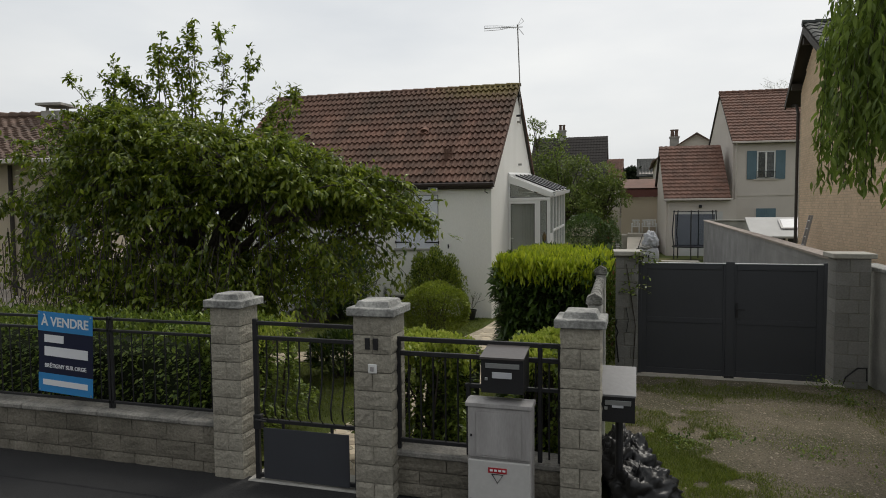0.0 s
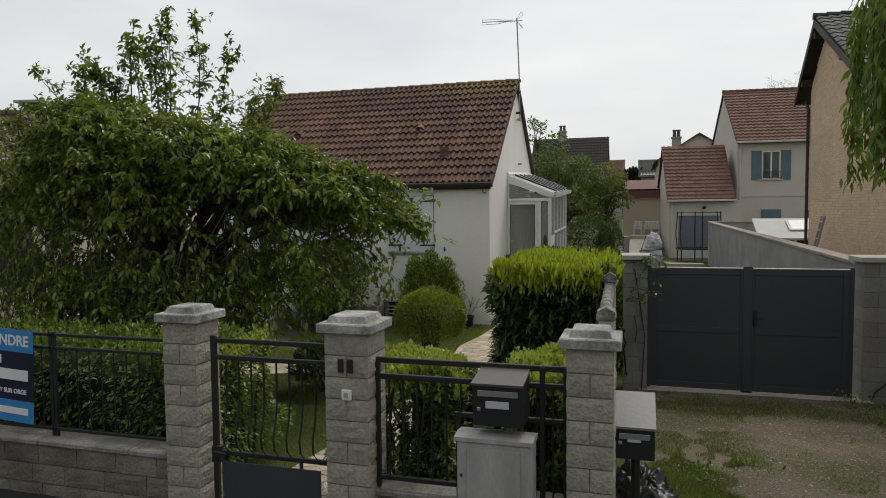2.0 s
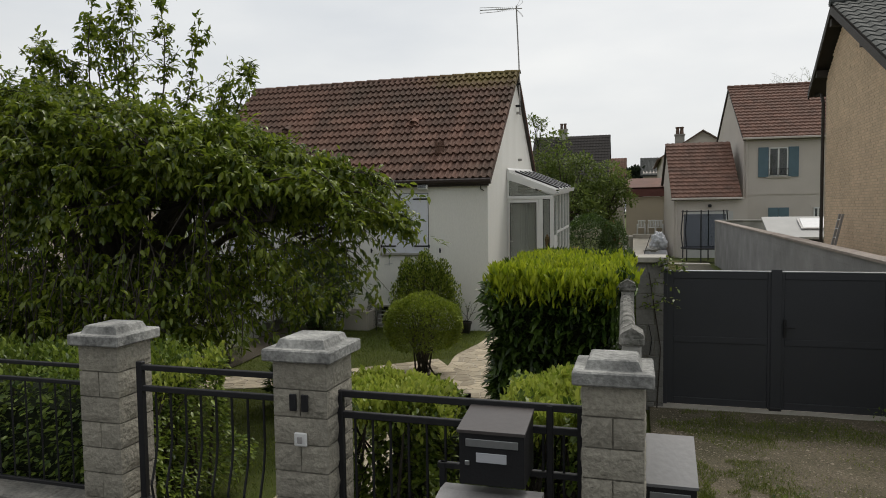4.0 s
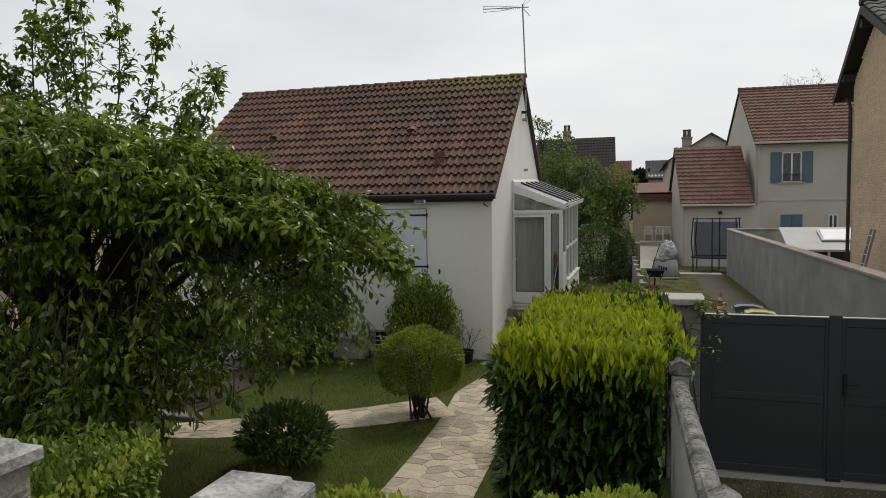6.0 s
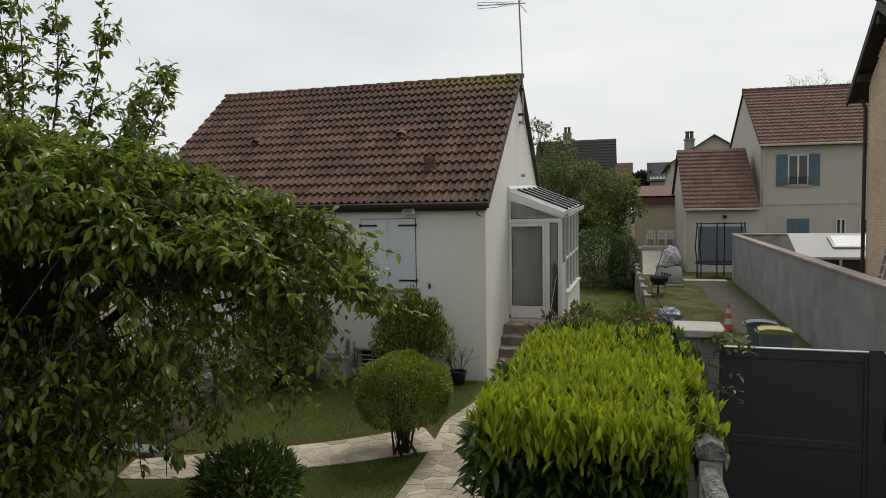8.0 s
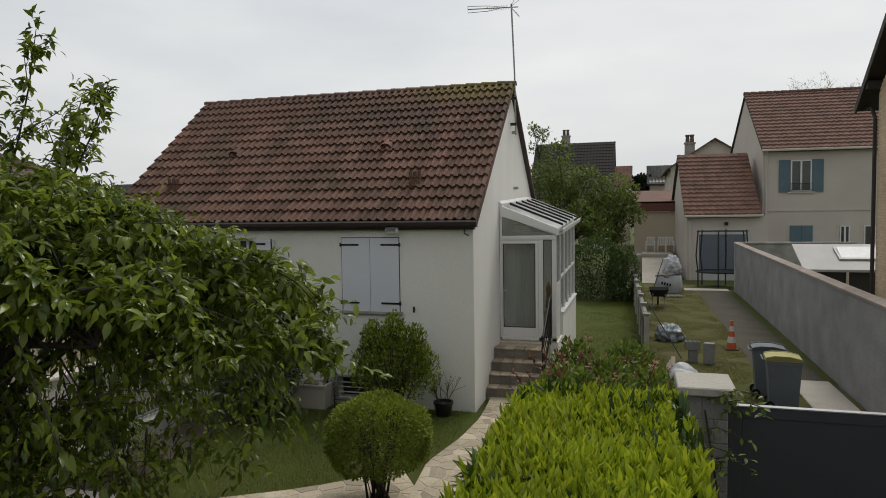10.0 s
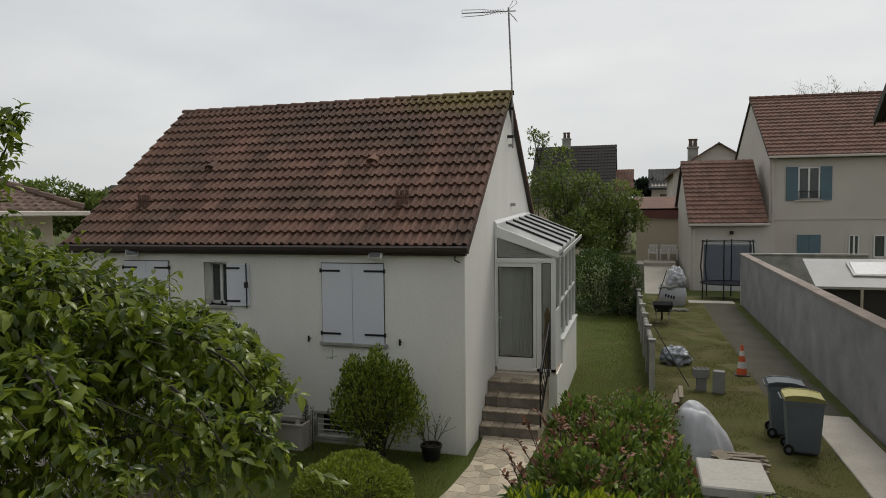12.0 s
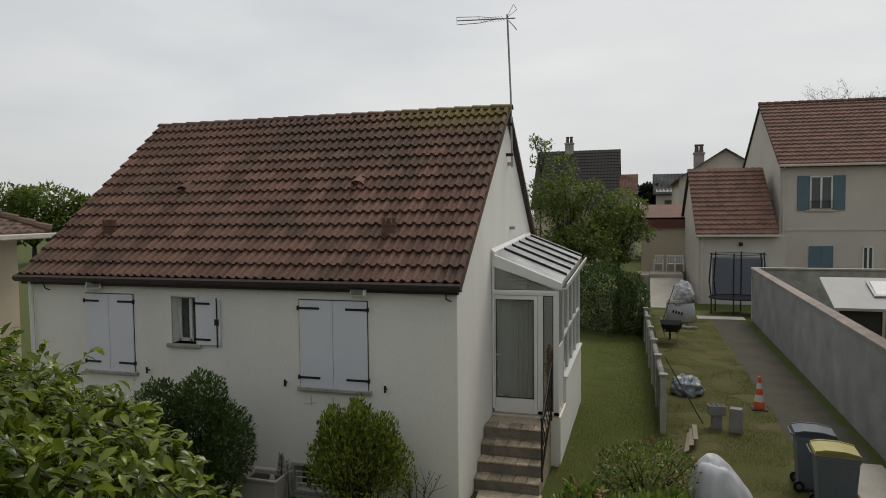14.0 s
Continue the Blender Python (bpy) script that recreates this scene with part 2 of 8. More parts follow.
FARLEAF = leafy("far_tree_leaf", (0.075, 0.115, 0.024), (0.21, 0.265, 0.055), 0.6, 0.4)
CONIFER = leafy("conifer_leaf", (0.016, 0.030, 0.016), (0.04, 0.06, 0.03), 0.6, 0.15)
GRASS = leafy("grass_blade", (0.082, 0.124, 0.012), (0.205, 0.240, 0.032), 0.6, 0.35)
DRYGRASS = leafy("dry_grass_blade", (0.066, 0.088, 0.012), (0.175, 0.172, 0.036), 0.7, 0.35)
GLASS = glassy("window_glass", clear=0.35)
GLASS_VER = glassy("veranda_glass", (0.95, 0.97, 0.96), 0.03, 0.8)
ROOF_GLASS = leafy("white_roof_panel", (0.74, 0.75, 0.74), (0.80, 0.81, 0.80), 0.25, 0.5, 0.6)
# Near-black green that stands for the shade inside dense hedges.
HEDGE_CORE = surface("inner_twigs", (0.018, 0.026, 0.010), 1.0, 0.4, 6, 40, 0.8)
CURTAIN = surface("net_curtain", (0.72, 0.70, 0.66), 0.95, 0.05, 2, 12, 0.1)
ROOMDARK = surface("dark_room", (0.05, 0.05, 0.05), 0.9)
ALU = surface("aluminium", (0.55, 0.56, 0.57), 0.35, 0.05, 3, 40, 0.03, metal=0.9)
STEEL_GREY = surface("grey_plastic_cabinet", (0.42, 0.405, 0.40), 0.5, 0.09, 2.5, 30, 0.05, second=(0.24, 0.23, 0.22), amount=0.7, stretch=(3, 3, 0.6))
BIN_GREY = surface("bin_plastic", (0.135, 0.155, 0.172), 0.5, 0.1, 3, 40, 0.08)
BIN_YELLOW = surface("yellow_lid", (0.47, 0.43, 0.17), 0.6, 0.1, 3, 40, 0.08)
CONE_ORANGE = surface("cone_orange", (0.72, 0.14, 0.05), 0.5, 0.1, 4, 40, 0.05)
CONE_WHITE = surface("cone_white", (0.72, 0.72, 0.70), 0.5, 0.1, 4, 40, 0.05)
SHEET = surface("white_tarpaulin", (0.56, 0.57, 0.60), 0.42, 0.06, 2.5, 9, 0.12, second=(0.44, 0.45, 0.48), amount=0.5)
BAGBLUE = surface("clear_blue_sheet", (0.36, 0.40, 0.44), 0.3, 0.2, 5, 20, 0.4, second=(0.16, 0.18, 0.21), amount=0.6)
PLANK = surface("old_plank", (0.27, 0.23, 0.175), 0.85, 0.2, 4, 50, 0.3, each=0.15)
SIGN_BLUE = surface("sign_blue", (0.045, 0.27, 0.60), 0.4, 0.02, 1, 20, 0)
SIGN_NAVY = surface("sign_navy", (0.012, 0.016, 0.045), 0.4, 0.02, 1, 20, 0)
SIGN_WHITE = surface("sign_white", (0.85, 0.86, 0.88), 0.4, 0.02, 1, 20, 0)
RED = surface("red_label", (0.40, 0.02, 0.03), 0.5, 0.05, 2, 20, 0)
RUST = surface("rust_red_paint", (0.16, 0.06, 0.05), 0.55, 0.2, 6, 40, 0.2)
NET = surface("trampoline_net", (0.02, 0.023, 0.03), 0.8, 0.2, 8, 80, 0)


# ---- mesh helpers ----
class Geo:
    """Vertices and faces of one mesh, gathered piece by piece."""

    def __init__(self):
        self.v, self.f = [], []

    def add(self, verts, faces):
        k = len(self.v)
        self.v += [tuple(p) for p in verts]
        self.f += [tuple(i + k for i in f) for f in faces]
        return self

    def box(self, x0, y0, z0, x1, y1, z1, ch=0.0, m=None):
        """A box, its edges chamfered by ch."""
        if ch <= 0:
            vs = [(x, y, z) for z in (z0, z1) for y in (y0, y1) for x in (x0, x1)]
            fs = [(0, 2, 3, 1), (4, 5, 7, 6), (0, 1, 5, 4), (2, 6, 7, 3), (0, 4, 6, 2), (1, 3, 7, 5)]
        else:
            vs, at = [], {}
            for i, (cx, sx) in enumerate(((x0, 1), (x1, -1))):
                for j, (cy, sy) in enumerate(((y0, 1), (y1, -1))):
                    for k, (cz, sz) in enumerate(((z0, 1), (z1, -1))):
                        for a in range(3):
                            at[i, j, k, a] = len(vs)
                            off = [sx * ch, sy * ch, sz * ch]
                            off[a] = 0
                            vs.append((cx + off[0], cy + off[1], cz + off[2]))
            fs = []
            for i in (0, 1):
                fs.append([at[i, 0, 0, 0], at[i, 1, 0, 0], at[i, 1, 1, 0], at[i, 0, 1, 0]][:: 1 if i else -1])
                fs.append([at[0, i, 0, 1], at[1, i, 0, 1], at[1, i, 1, 1], at[0, i, 1, 1]][:: -1 if i else 1])
                fs.append([at[0, 0, i, 2], at[1, 0, i, 2], at[1, 1, i, 2], at[0, 1, i, 2]][:: 1 if i else -1])
            for i in (0, 1):
                for j in (0, 1):
                    fs.append([at[0, i, j, 1], at[0, i, j, 2], at[1, i, j, 2], at[1, i, j, 1]][:: 1 if i == j else -1])
                    fs.append([at[i, 0, j, 2], at[i, 0, j, 0], at[i, 1, j, 0], at[i, 1, j, 2]][:: 1 if i == j else -1])
                    fs.append([at[i, j, 0, 0], at[i, j, 0, 1], at[i, j, 1, 1], at[i, j, 1, 0]][:: 1 if i == j else -1])
                    for k in (0, 1):
                        fs.append([at[i, j, k, 0], at[i, j, k, 1], at[i, j, k, 2]][:: 1 if (i + j + k) % 2 == 0 else -1])
        if m is not None:
            vs = [m @ Vector(p) for p in vs]
        return self.add(vs, fs)

    def tube(self, pts, r, n=6, cap=True):
        """A round bar along points; r is one radius or one for each point."""
        pts = [Vector(p) for p in pts]
        rs = r if isinstance(r, (list, tuple)) else [r] * len(pts)
        vs, fs = [], []
        for i, p in enumerate(pts):
            d = (pts[min(i + 1, len(pts) - 1)] - pts[max(i - 1, 0)]).normalized()
            a = d.orthogonal().normalized() if abs(d.z) > 0.9 else d.cross(Vector((0, 0, 1))).normalized()
            b = d.cross(a)
            vs += [p + (a * math.cos(q) + b * math.sin(q)) * rs[i] for q in [2 * math.pi * k / n for k in range(n)]]
        for i in range(len(pts) - 1):
            fs += [(i * n + k, i * n + (k + 1) % n, (i + 1) * n + (k + 1) % n, (i + 1) * n + k) for k in range(n)]
        if cap:
            fs += [tuple(range(n - 1, -1, -1)), tuple((len(pts) - 1) * n + k for k in range(n))]
        return self.add(vs, fs)

    def lathe(self, c, prof, n=16, m=None):
        """A turned body round the upright axis through c; prof: (radius, height) from below."""
        vs, fs = [], []
        for r, z in prof:
            vs += [Vector((c[0] + r * math.cos(q), c[1] + r * math.sin(q), c[2] + z)) for q in [2 * math.pi * k / n for k in range(n)]]
        for i in range(len(prof) - 1):
            fs += [(i * n + k, i * n + (k + 1) % n, (i + 1) * n + (k + 1) % n, (i + 1) * n + k) for k in range(n)]
        fs += [tuple(range(n - 1, -1, -1)), tuple((len(prof) - 1) * n + k for k in range(n))]
        if m is not None:
            vs = [m @ p for p in vs]
        return self.add(vs, fs)

    def prism(self, poly, a, b, axis="x"):
        """A polygon, given in the two other axes, pushed out from a to b."""
        n = len(poly)
        put = {"x": lambda p, t: (t, p[0], p[1]), "y": lambda p, t: (p[0], t, p[1]), "z": lambda p, t: (p[0], p[1], t)}[axis]
        vs = [put(p, a) for p in poly] + [put(p, b) for p in poly]
        fs = [tuple(range(n - 1, -1, -1)), tuple(range(n, 2 * n))] + [(i, (i + 1) % n, n + (i + 1) % n, n + i) for i in range(n)]
        return self.add(vs, fs)

    def mesh(self, name, material, smooth=False):
        me = bpy.data.meshes.new(name)
        me.from_pydata(self.v, [], self.f)
        me.update()
        bm = bmesh.new()
        bm.from_mesh(me)
        bmesh.ops.recalc_face_normals(bm, faces=bm.faces)
        bm.to_mesh(me)
        bm.free()
        if smooth:
            me.polygons.foreach_set("use_smooth", [True] * len(me.polygons))
        me.materials.append(material)
        return me


def part(name, geo, material, parent=None, label="", smooth=False):
    """One mesh object, under a thing or a part of a thing."""
    ob = new(name, geo if isinstance(geo, bpy.types.Mesh) else geo.mesh(name, material, smooth))
    return tagged(under(ob, parent), label)


LOCAL = set()


def under(ob, parent):
    """Hangs ob under parent. Meshes are built in the world's axes, unless the thing is in LOCAL."""
    if parent is not None:
        ob.parent = parent
        if parent.name not in LOCAL and parent.data is None:
            ob.matrix_parent_inverse = parent.matrix_basis.inverted()
    return ob


def thing(name, label, category, at=(0, 0, 0), turn=0.0, group="", kind="", local=False):
    ob = new(name)
    if local:
        LOCAL.add(ob.name)
    ob.empty_display_size = 0.1
    ob.matrix_basis = pose(*at, 0, 0, turn)
    return tagged(ob, label, category, group, kind)


def single(name, geo, material, label, category, group="", kind="", smooth=False):
    return tagged(part(name, geo, material, None, label, smooth), label, category, group, kind)


def height(x, y):
    """The lie of the land: the street stands a little above the gardens."""
    s = min(max((y - 7.2) / 4.6, 0.0), 1.0)
    z = 0.36 * (1 - s * s * (3 - 2 * s))
    s = min(max((y - 14.0) / 3.4, 0.0), 1.0) * min(max((1.0 - x) / 0.6, 0.0), 1.0)
    drive = min(max((x - 1.12) / 0.25, 0.0), 1.0) * min(max((y - 7.2) / 4.6, 0.0), 1.0) * (1 - min(max((y - 12.9) / 1.9, 0.0), 1.0))
    return z + 0.09 * s + 0.19 * drive


def sheet(poly_x, poly_y, lift, step=0.35, wobble=0.0):
    """A piece of ground over a rectangle that follows the land."""
    (x0, x1), (y0, y1) = poly_x, poly_y
    nx, ny = max(2, int((x1 - x0) / step)), max(2, int((y1 - y0) / step))
    g = Geo()
    vs = []
    for j in range(ny + 1):
        for i in range(nx + 1):
            x, y = x0 + (x1 - x0) * i / nx, y0 + (y1 - y0) * j / ny
            vs.append((x, y, height(x, y) + lift + wobble * noise.noise((x * 1.3, y * 1.3, 0))))
    fs = [(j * (nx + 1) + i, j * (nx + 1) + i + 1, (j + 1) * (nx + 1) + i + 1, (j + 1) * (nx + 1) + i) for j in range(ny) for i in range(nx)]
    return g.add(vs, fs)


LEAF_SHAPES = {
    "long": [(0, 0, 0), (-0.13, 0.3, 0.04), (0, 0.32, 0), (0.13, 0.3, 0.04), (-0.11, 0.65, 0.02), (0, 0.68, -0.03), (0.11, 0.65, 0.02), (0, 1, -0.12)],
    "oval": [(0, 0, 0), (-0.22, 0.32, 0.06), (0, 0.34, 0), (0.22, 0.32, 0.06), (-0.2, 0.68, 0.05), (0, 0.7, -0.01), (0.2, 0.68, 0.05), (0, 1, -0.06)],
    "thin": [(0, 0, 0), (-0.06, 0.3, 0.01), (0, 0.32, 0), (0.06, 0.3, 0.01), (-0.05, 0.65, 0.0), (0, 0.68, -0.01), (0.05, 0.65, 0.0), (0, 1, -0.05)],
}
LEAF_SHAPES["cherry"] = [(0, 0, 0), (-0.17, 0.28, 0.06), (0, 0.3, 0), (0.17, 0.28, 0.06), (-0.19, 0.62, 0.0), (0, 0.65, -0.06), (0.19, 0.62, 0.0), (0, 1, -0.26)]
LEAF_SHAPES["blade"] = [(-0.05, 0, 0), (0.05, 0, 0), (0.035, 0.55, 0.0), (0, 1, -0.1), (-0.035, 0.55, 0.0)]
FULL_LEAF = [(0, 2, 1), (0, 3, 2), (1, 2, 5, 4), (2, 3, 6, 5), (4, 5, 7), (5, 6, 7)]
BLADE = [(0, 1, 2, 4), (4, 2, 3)]


def leaves(name, places, ways, sizes, shape, material, parent=None, label="", rng=None):
    """Many leaves in one mesh: each starts at a place and points along a way."""
    rng = rng or np.random.default_rng(5)
    places, ways = np.asarray(places, float), np.asarray(ways, float)
    sizes = np.asarray(sizes, float)
    n = len(places)
    ways = ways / np.linalg.norm(ways, axis=1, keepdims=True).clip(1e-6)
    side = np.cross(ways, rng.normal(0, 0.35, (n, 3)) + (0, 0, 1.0))
    side /= np.linalg.norm(side, axis=1, keepdims=True).clip(1e-6)
    up = np.cross(side, ways)
    tmpl = np.array(LEAF_SHAPES[shape])
    v = places[:, None] + sizes[:, None, None] * (tmpl[None, :, :1] * side[:, None] + tmpl[None, :, 1:2] * ways[:, None] + tmpl[None, :, 2:] * up[:, None])
    k = len(tmpl)
    loops, starts, totals = [], [], []
    base = np.arange(n)[:, None] * k
    faces = BLADE if shape == "blade" else FULL_LEAF
    per = [i for f in faces for i in f]
    loops = (base + np.array(per)[None]).ravel()
    lens = np.array([len(f) for f in faces])
    totals = np.tile(lens, n)
    starts = np.r_[0, np.cumsum(totals)[:-1]]
    me = bpy.data.meshes.new(name)
    me.vertices.add(n * k)
    me.vertices.foreach_set("co", v.ravel())
    me.loops.add(len(loops))
    me.loops.foreach_set("vertex_index", loops.astype(np.int32))
    me.polygons.add(len(totals))
    me.polygons.foreach_set("loop_start", starts.astype(np.int32))
    me.polygons.foreach_set("loop_total", totals.astype(np.int32))
    me.update(calc_edges=True)
    me.validate()
    me.materials.append(material)
    return tagged(under(new(name, me), parent), label)


def on_blob(rng, n, c, r, low=-1.0, inner=0.75):
    """Places near the skin of an uneven ellipsoid, and the ways out of it."""
    d = rng.normal(size=(int(n * 2.5), 3))
    d /= np.linalg.norm(d, axis=1, keepdims=True)
    d = d[d[:, 2] > low][:n]
    lump = np.array([1 + 0.13 * noise.noise((a[0] * 2.3 + c[0], a[1] * 2.3 + c[1], a[2] * 2.3)) for a in d])
    f = (inner + (1 - inner) * rng.random(len(d)) ** 0.5) * lump
    return np.array(c) + d * np.array(r) * f[:, None], d


# ---- ground ----
base = Geo()
ring = [(-400, -120), (400, -120), (400, 700), (-400, 700)]
inner = [(-34, -14), (40, -14), (40, 90), (-34, 90)]
base.add([(x, y, -0.04) for x, y in ring + inner], [(0, 1, 5, 4), (1, 2, 6, 5), (2, 3, 7, 6), (3, 0, 4, 7)])
g = sheet((-34, 40), (-14, 90), -0.04, 0.8)
base.add(g.v, g.f)
single("ground", base, LAWN, "grass and bare soil of the plots round the houses", "ground", kind="structure")
single("road", sheet((-34, 40), (-9, 6.35), 0.0, 0.8, 0.004), ASPHALT, "dark grey asphalt of the street", "road", kind="structure")
single("lawn", sheet((-6.2, 1.1), (7.3, 18.0), 0.0, 0.25, 0.02), LAWN, "short mown green lawn of the front garden", "lawn", kind="structure")
single("driveway", sheet((1.42, 5.02), (6.35, 12.5), 0.004, 0.2, 0.03), GRAVEL, "gravel and bare earth driveway in front of the gate", "driveway", kind="structure")
single("yard", sheet((1.13, 4.85), (12.9, 41.0), 0.004, 0.3, 0.03), YARD, "patchy dry grass of the yard behind the gate", "yard", kind="structure")
single("side_lawn", sheet((-0.78, 0.9), (16.6, 24.7), 0.004, 0.3, 0.02), LAWN, "green lawn strip beside the veranda", "lawn", kind="structure")
single("back_lawn", sheet((-6.0, 0.9), (24.7, 44.0), 0.004, 0.3, 0.02), LAWN, "green lawn behind the house", "lawn", kind="structure")
g = sheet((-6.9, -5.9), (13.5, 17.9), 0.012, 0.2, 0.05)
single("flower_bed", g, SOIL, "bare dark soil of the flower bed along the low wall", "flower bed", kind="structure")
g = sheet((3.45, 4.78), (22.2, 38.4), 0.012, 0.25, 0.02)
single("track", g, PATHGREY, "worn grey concrete track along the block wall", "path", kind="structure")
g = Geo().box(3.95, 14.8, -0.02, 4.74, 22.1, 0.035, 0.012)
g.box(2.9, 38.6, -0.02, 4.8, 39.4, 0.03, 0.01)
moss_strip = sheet((4.66, 4.96), (22.0, 38.4), 0.016, 0.15, 0.03)
single("wall_foot", moss_strip, LAWN, "strip of moss and grass at the foot of the block wall", "moss strip", kind="structure")
single("concrete_pad", g, SLABMAT, "pale cracked concrete slab beside the block wall", "slab", kind="structure")
g = Geo().box(-20.0, 6.28, 0.2, 1.4, 6.92, 0.372, 0.02)
single("gutter_stone", g, ASPHALT, "dirt strip with moss at the foot of the front wall", "dirt strip", kind="structure")
g = Geo().box(1.47, 12.48, 0.0, 4.57, 12.92, 0.205, 0.01)
single("gate_sill", g, SLABMAT, "pale concrete sill under the driveway gate", "sill", kind="structure")

# ---- the main house ----
HX0, HX1, HY0, HY1 = -9.95, -2.0, 18.08, 25.62
EAVE_Z, RIDGE_Y, RIDGE_Z = 3.60, 21.84, 6.72
house = thing("house", "white rendered bungalow with a red clay tile roof", "house", (-6.0, 18.1, 0.05))


def pierced(g, x0, x1, z0, z1, y0, y1, holes):
    """A wall along x, in one piece, with openings (x0, x1, z0, z1) through it."""
    xs = sorted({x0, x1, *[h[0] for h in holes], *[h[1] for h in holes]})
    zs = sorted({z0, z1, *[h[2] for h in holes], *[h[3] for h in holes]})
    nx, nz = len(xs), len(zs)

    def solid(i, k):
        if not (0 <= i < nx - 1 and 0 <= k < nz - 1):
            return False
        return not any(h[0] <= xs[i] and xs[i + 1] <= h[1] and h[2] <= zs[k] and zs[k + 1] <= h[3] for h in holes)

    at = lambda i, k, s: (s * nz + k) * nx + i
    fs = []
    for i in range(nx - 1):
        for k in range(nz - 1):
            if not solid(i, k):
                continue
            for s in (0, 1):
                fs.append((at(i, k, s), at(i + 1, k, s), at(i + 1, k + 1, s), at(i, k + 1, s)))
            for di, dk, p, q in ((-1, 0, (i, k), (i, k + 1)), (1, 0, (i + 1, k), (i + 1, k + 1)), (0, -1, (i, k), (i + 1, k)), (0, 1, (i, k + 1), (i + 1, k + 1))):
                if not solid(i + di, k + dk):
                    fs.append((at(*p, 0), at(*q, 0), at(*q, 1), at(*p, 1)))
    return g.add([(x, y, z) for y in (y0, y1) for z in zs for x in xs], fs)


WIN = {"left": (-8.72, -7.78, 1.92, 3.24), "small": (-6.98, -6.50, 2.46, 3.25), "right": (-4.53, -3.44, 1.88, 3.24)}
VENT = (-4.72, -3.98, 0.18, 0.58)
front = pierced(Geo(), HX0, HX1, -0.05, EAVE_Z - 0.06, HY0, HY0 + 0.3, [*WIN.values(), VENT])
part("wall_front", front, RENDER, house, "white rough render with grey rain streaks")
gable = [(HY0 + 0.3, -0.05), (HY1, -0.05), (HY1, EAVE_Z - 0.1), (RIDGE_Y, RIDGE_Z - 0.16), (HY0 + 0.3, EAVE_Z + 0.12)]
part("gable_wall", Geo().prism(gable, HX1 - 0.3, HX1), RENDER, house)
part("gable_wall", Geo().prism(gable, HX0, HX0 + 0.3), RENDER, house)
part("wall_back", Geo().box(HX0 + 0.3, HY1 - 0.3, -0.05, HX1 - 0.3, HY1, EAVE_Z - 0.1), RENDER, house)
part("corner_band", Geo().box(HX1 - 0.02, HY0 + 0.004, 0.0, HX1 + 0.012, HY0 + 0.16, EAVE_Z - 0.08, 0.005), RENDER, house)
part("inner_floor", Geo().box(HX0 + 0.3, HY0 + 0.3, 0.85, HX1 - 0.3, HY1 - 0.3, 0.95), ROOMDARK, house)

# roof: boarding, then tiles in overlapping courses
RX0, RX1 = -10.17, -1.905
SLOPE = math.hypot(RIDGE_Y - 17.99, RIDGE_Z - EAVE_Z)
PITCH = math.atan2(RIDGE_Z - EAVE_Z, RIDGE_Y - 17.99)
roof = part("roof", Geo().prism([(18.0, EAVE_Z - 0.09), (RIDGE_Y, RIDGE_Z - 0.09), (25.72, EAVE_Z - 0.09), (25.68, EAVE_Z - 0.15), (RIDGE_Y, RIDGE_Z - 0.17), (18.04, EAVE_Z - 0.15)], RX0 + 0.02, RX1 - 0.02), WOODDARK, house, "red-brown clay tile roof with dark stains")


def tile_mesh(width, length, waves=2, rise=0.052, steps=8):
    """One interlocking clay tile: a wavy sheet with a thick lower lip; x across, y up the slope."""
    g, n = Geo(), waves * steps
    bump_ = lambda i: max(0.0, math.sin(math.pi * ((i % steps) / steps - 0.38) / 0.62)) ** 0.9
    prof = [(width * i / n, rise * bump_(i)) for i in range(n + 1)]
    vs = [(x, 0, z + 0.054) for x, z in prof] + [(x, length, z) for x, z in prof] + [(x, 0.006, z + 0.008) for x, z in prof] + [(x, 0.14, z - 0.012) for x, z in prof]
    m = n + 1
    fs = [(i, i + 1, m + i + 1, m + i) for i in range(n)] + [(2 * m + i, 2 * m + i + 1, i + 1, i) for i in range(n)] + [(3 * m + i, 3 * m + i + 1, 2 * m + i + 1, 2 * m + i) for i in range(n)]
    return g.add(vs, fs)


ROWS_N, COLS_N = 15, 25
TW, TL = (RX1 - RX0) / COLS_N, SLOPE / ROWS_N
tile_data = tile_mesh(TW * 1.0, TL * 1.12).mesh("tile", TILE)
rng_t = random.Random(3)


def tile_place(i, j):
    d = j * TL
    return pose(RX0 + i * TW, 17.97 + d * math.cos(PITCH), EAVE_Z - 0.045 + d * math.sin(PITCH), math.degrees(PITCH) + rng_t.uniform(-0.5, 0.5), rng_t.uniform(-0.5, 0.5), rng_t.uniform(-0.35, 0.35))


far_tiles = Geo()
TILE_SPOTS = []
for j in range(ROWS_N):
    for i in range(COLS_N):
        m = tile_place(i, j)
        if j < 11:
            TILE_SPOTS.append(m)
        else:
            far_tiles.add([m @ Vector(v.co) for v in tile_data.vertices], [tuple(p.vertices) for p in tile_data.polygons])
tagged(part("upper_tiles", far_tiles, TILE, roof), kind="stuff")
back = Geo()
for j in range(ROWS_N):
    d0, d1 = j * TL, (j + 1.1) * TL
    back.add([(x, 25.74 - d * math.cos(PITCH), EAVE_Z - 0.05 + d * math.sin(PITCH) + lift) for d, lift in ((d0, 0.03), (d1, 0.0)) for x in (RX0, RX1)], [(0, 1, 3, 2)])
part("back_slope", back, TILE, roof)
ridge = Geo()
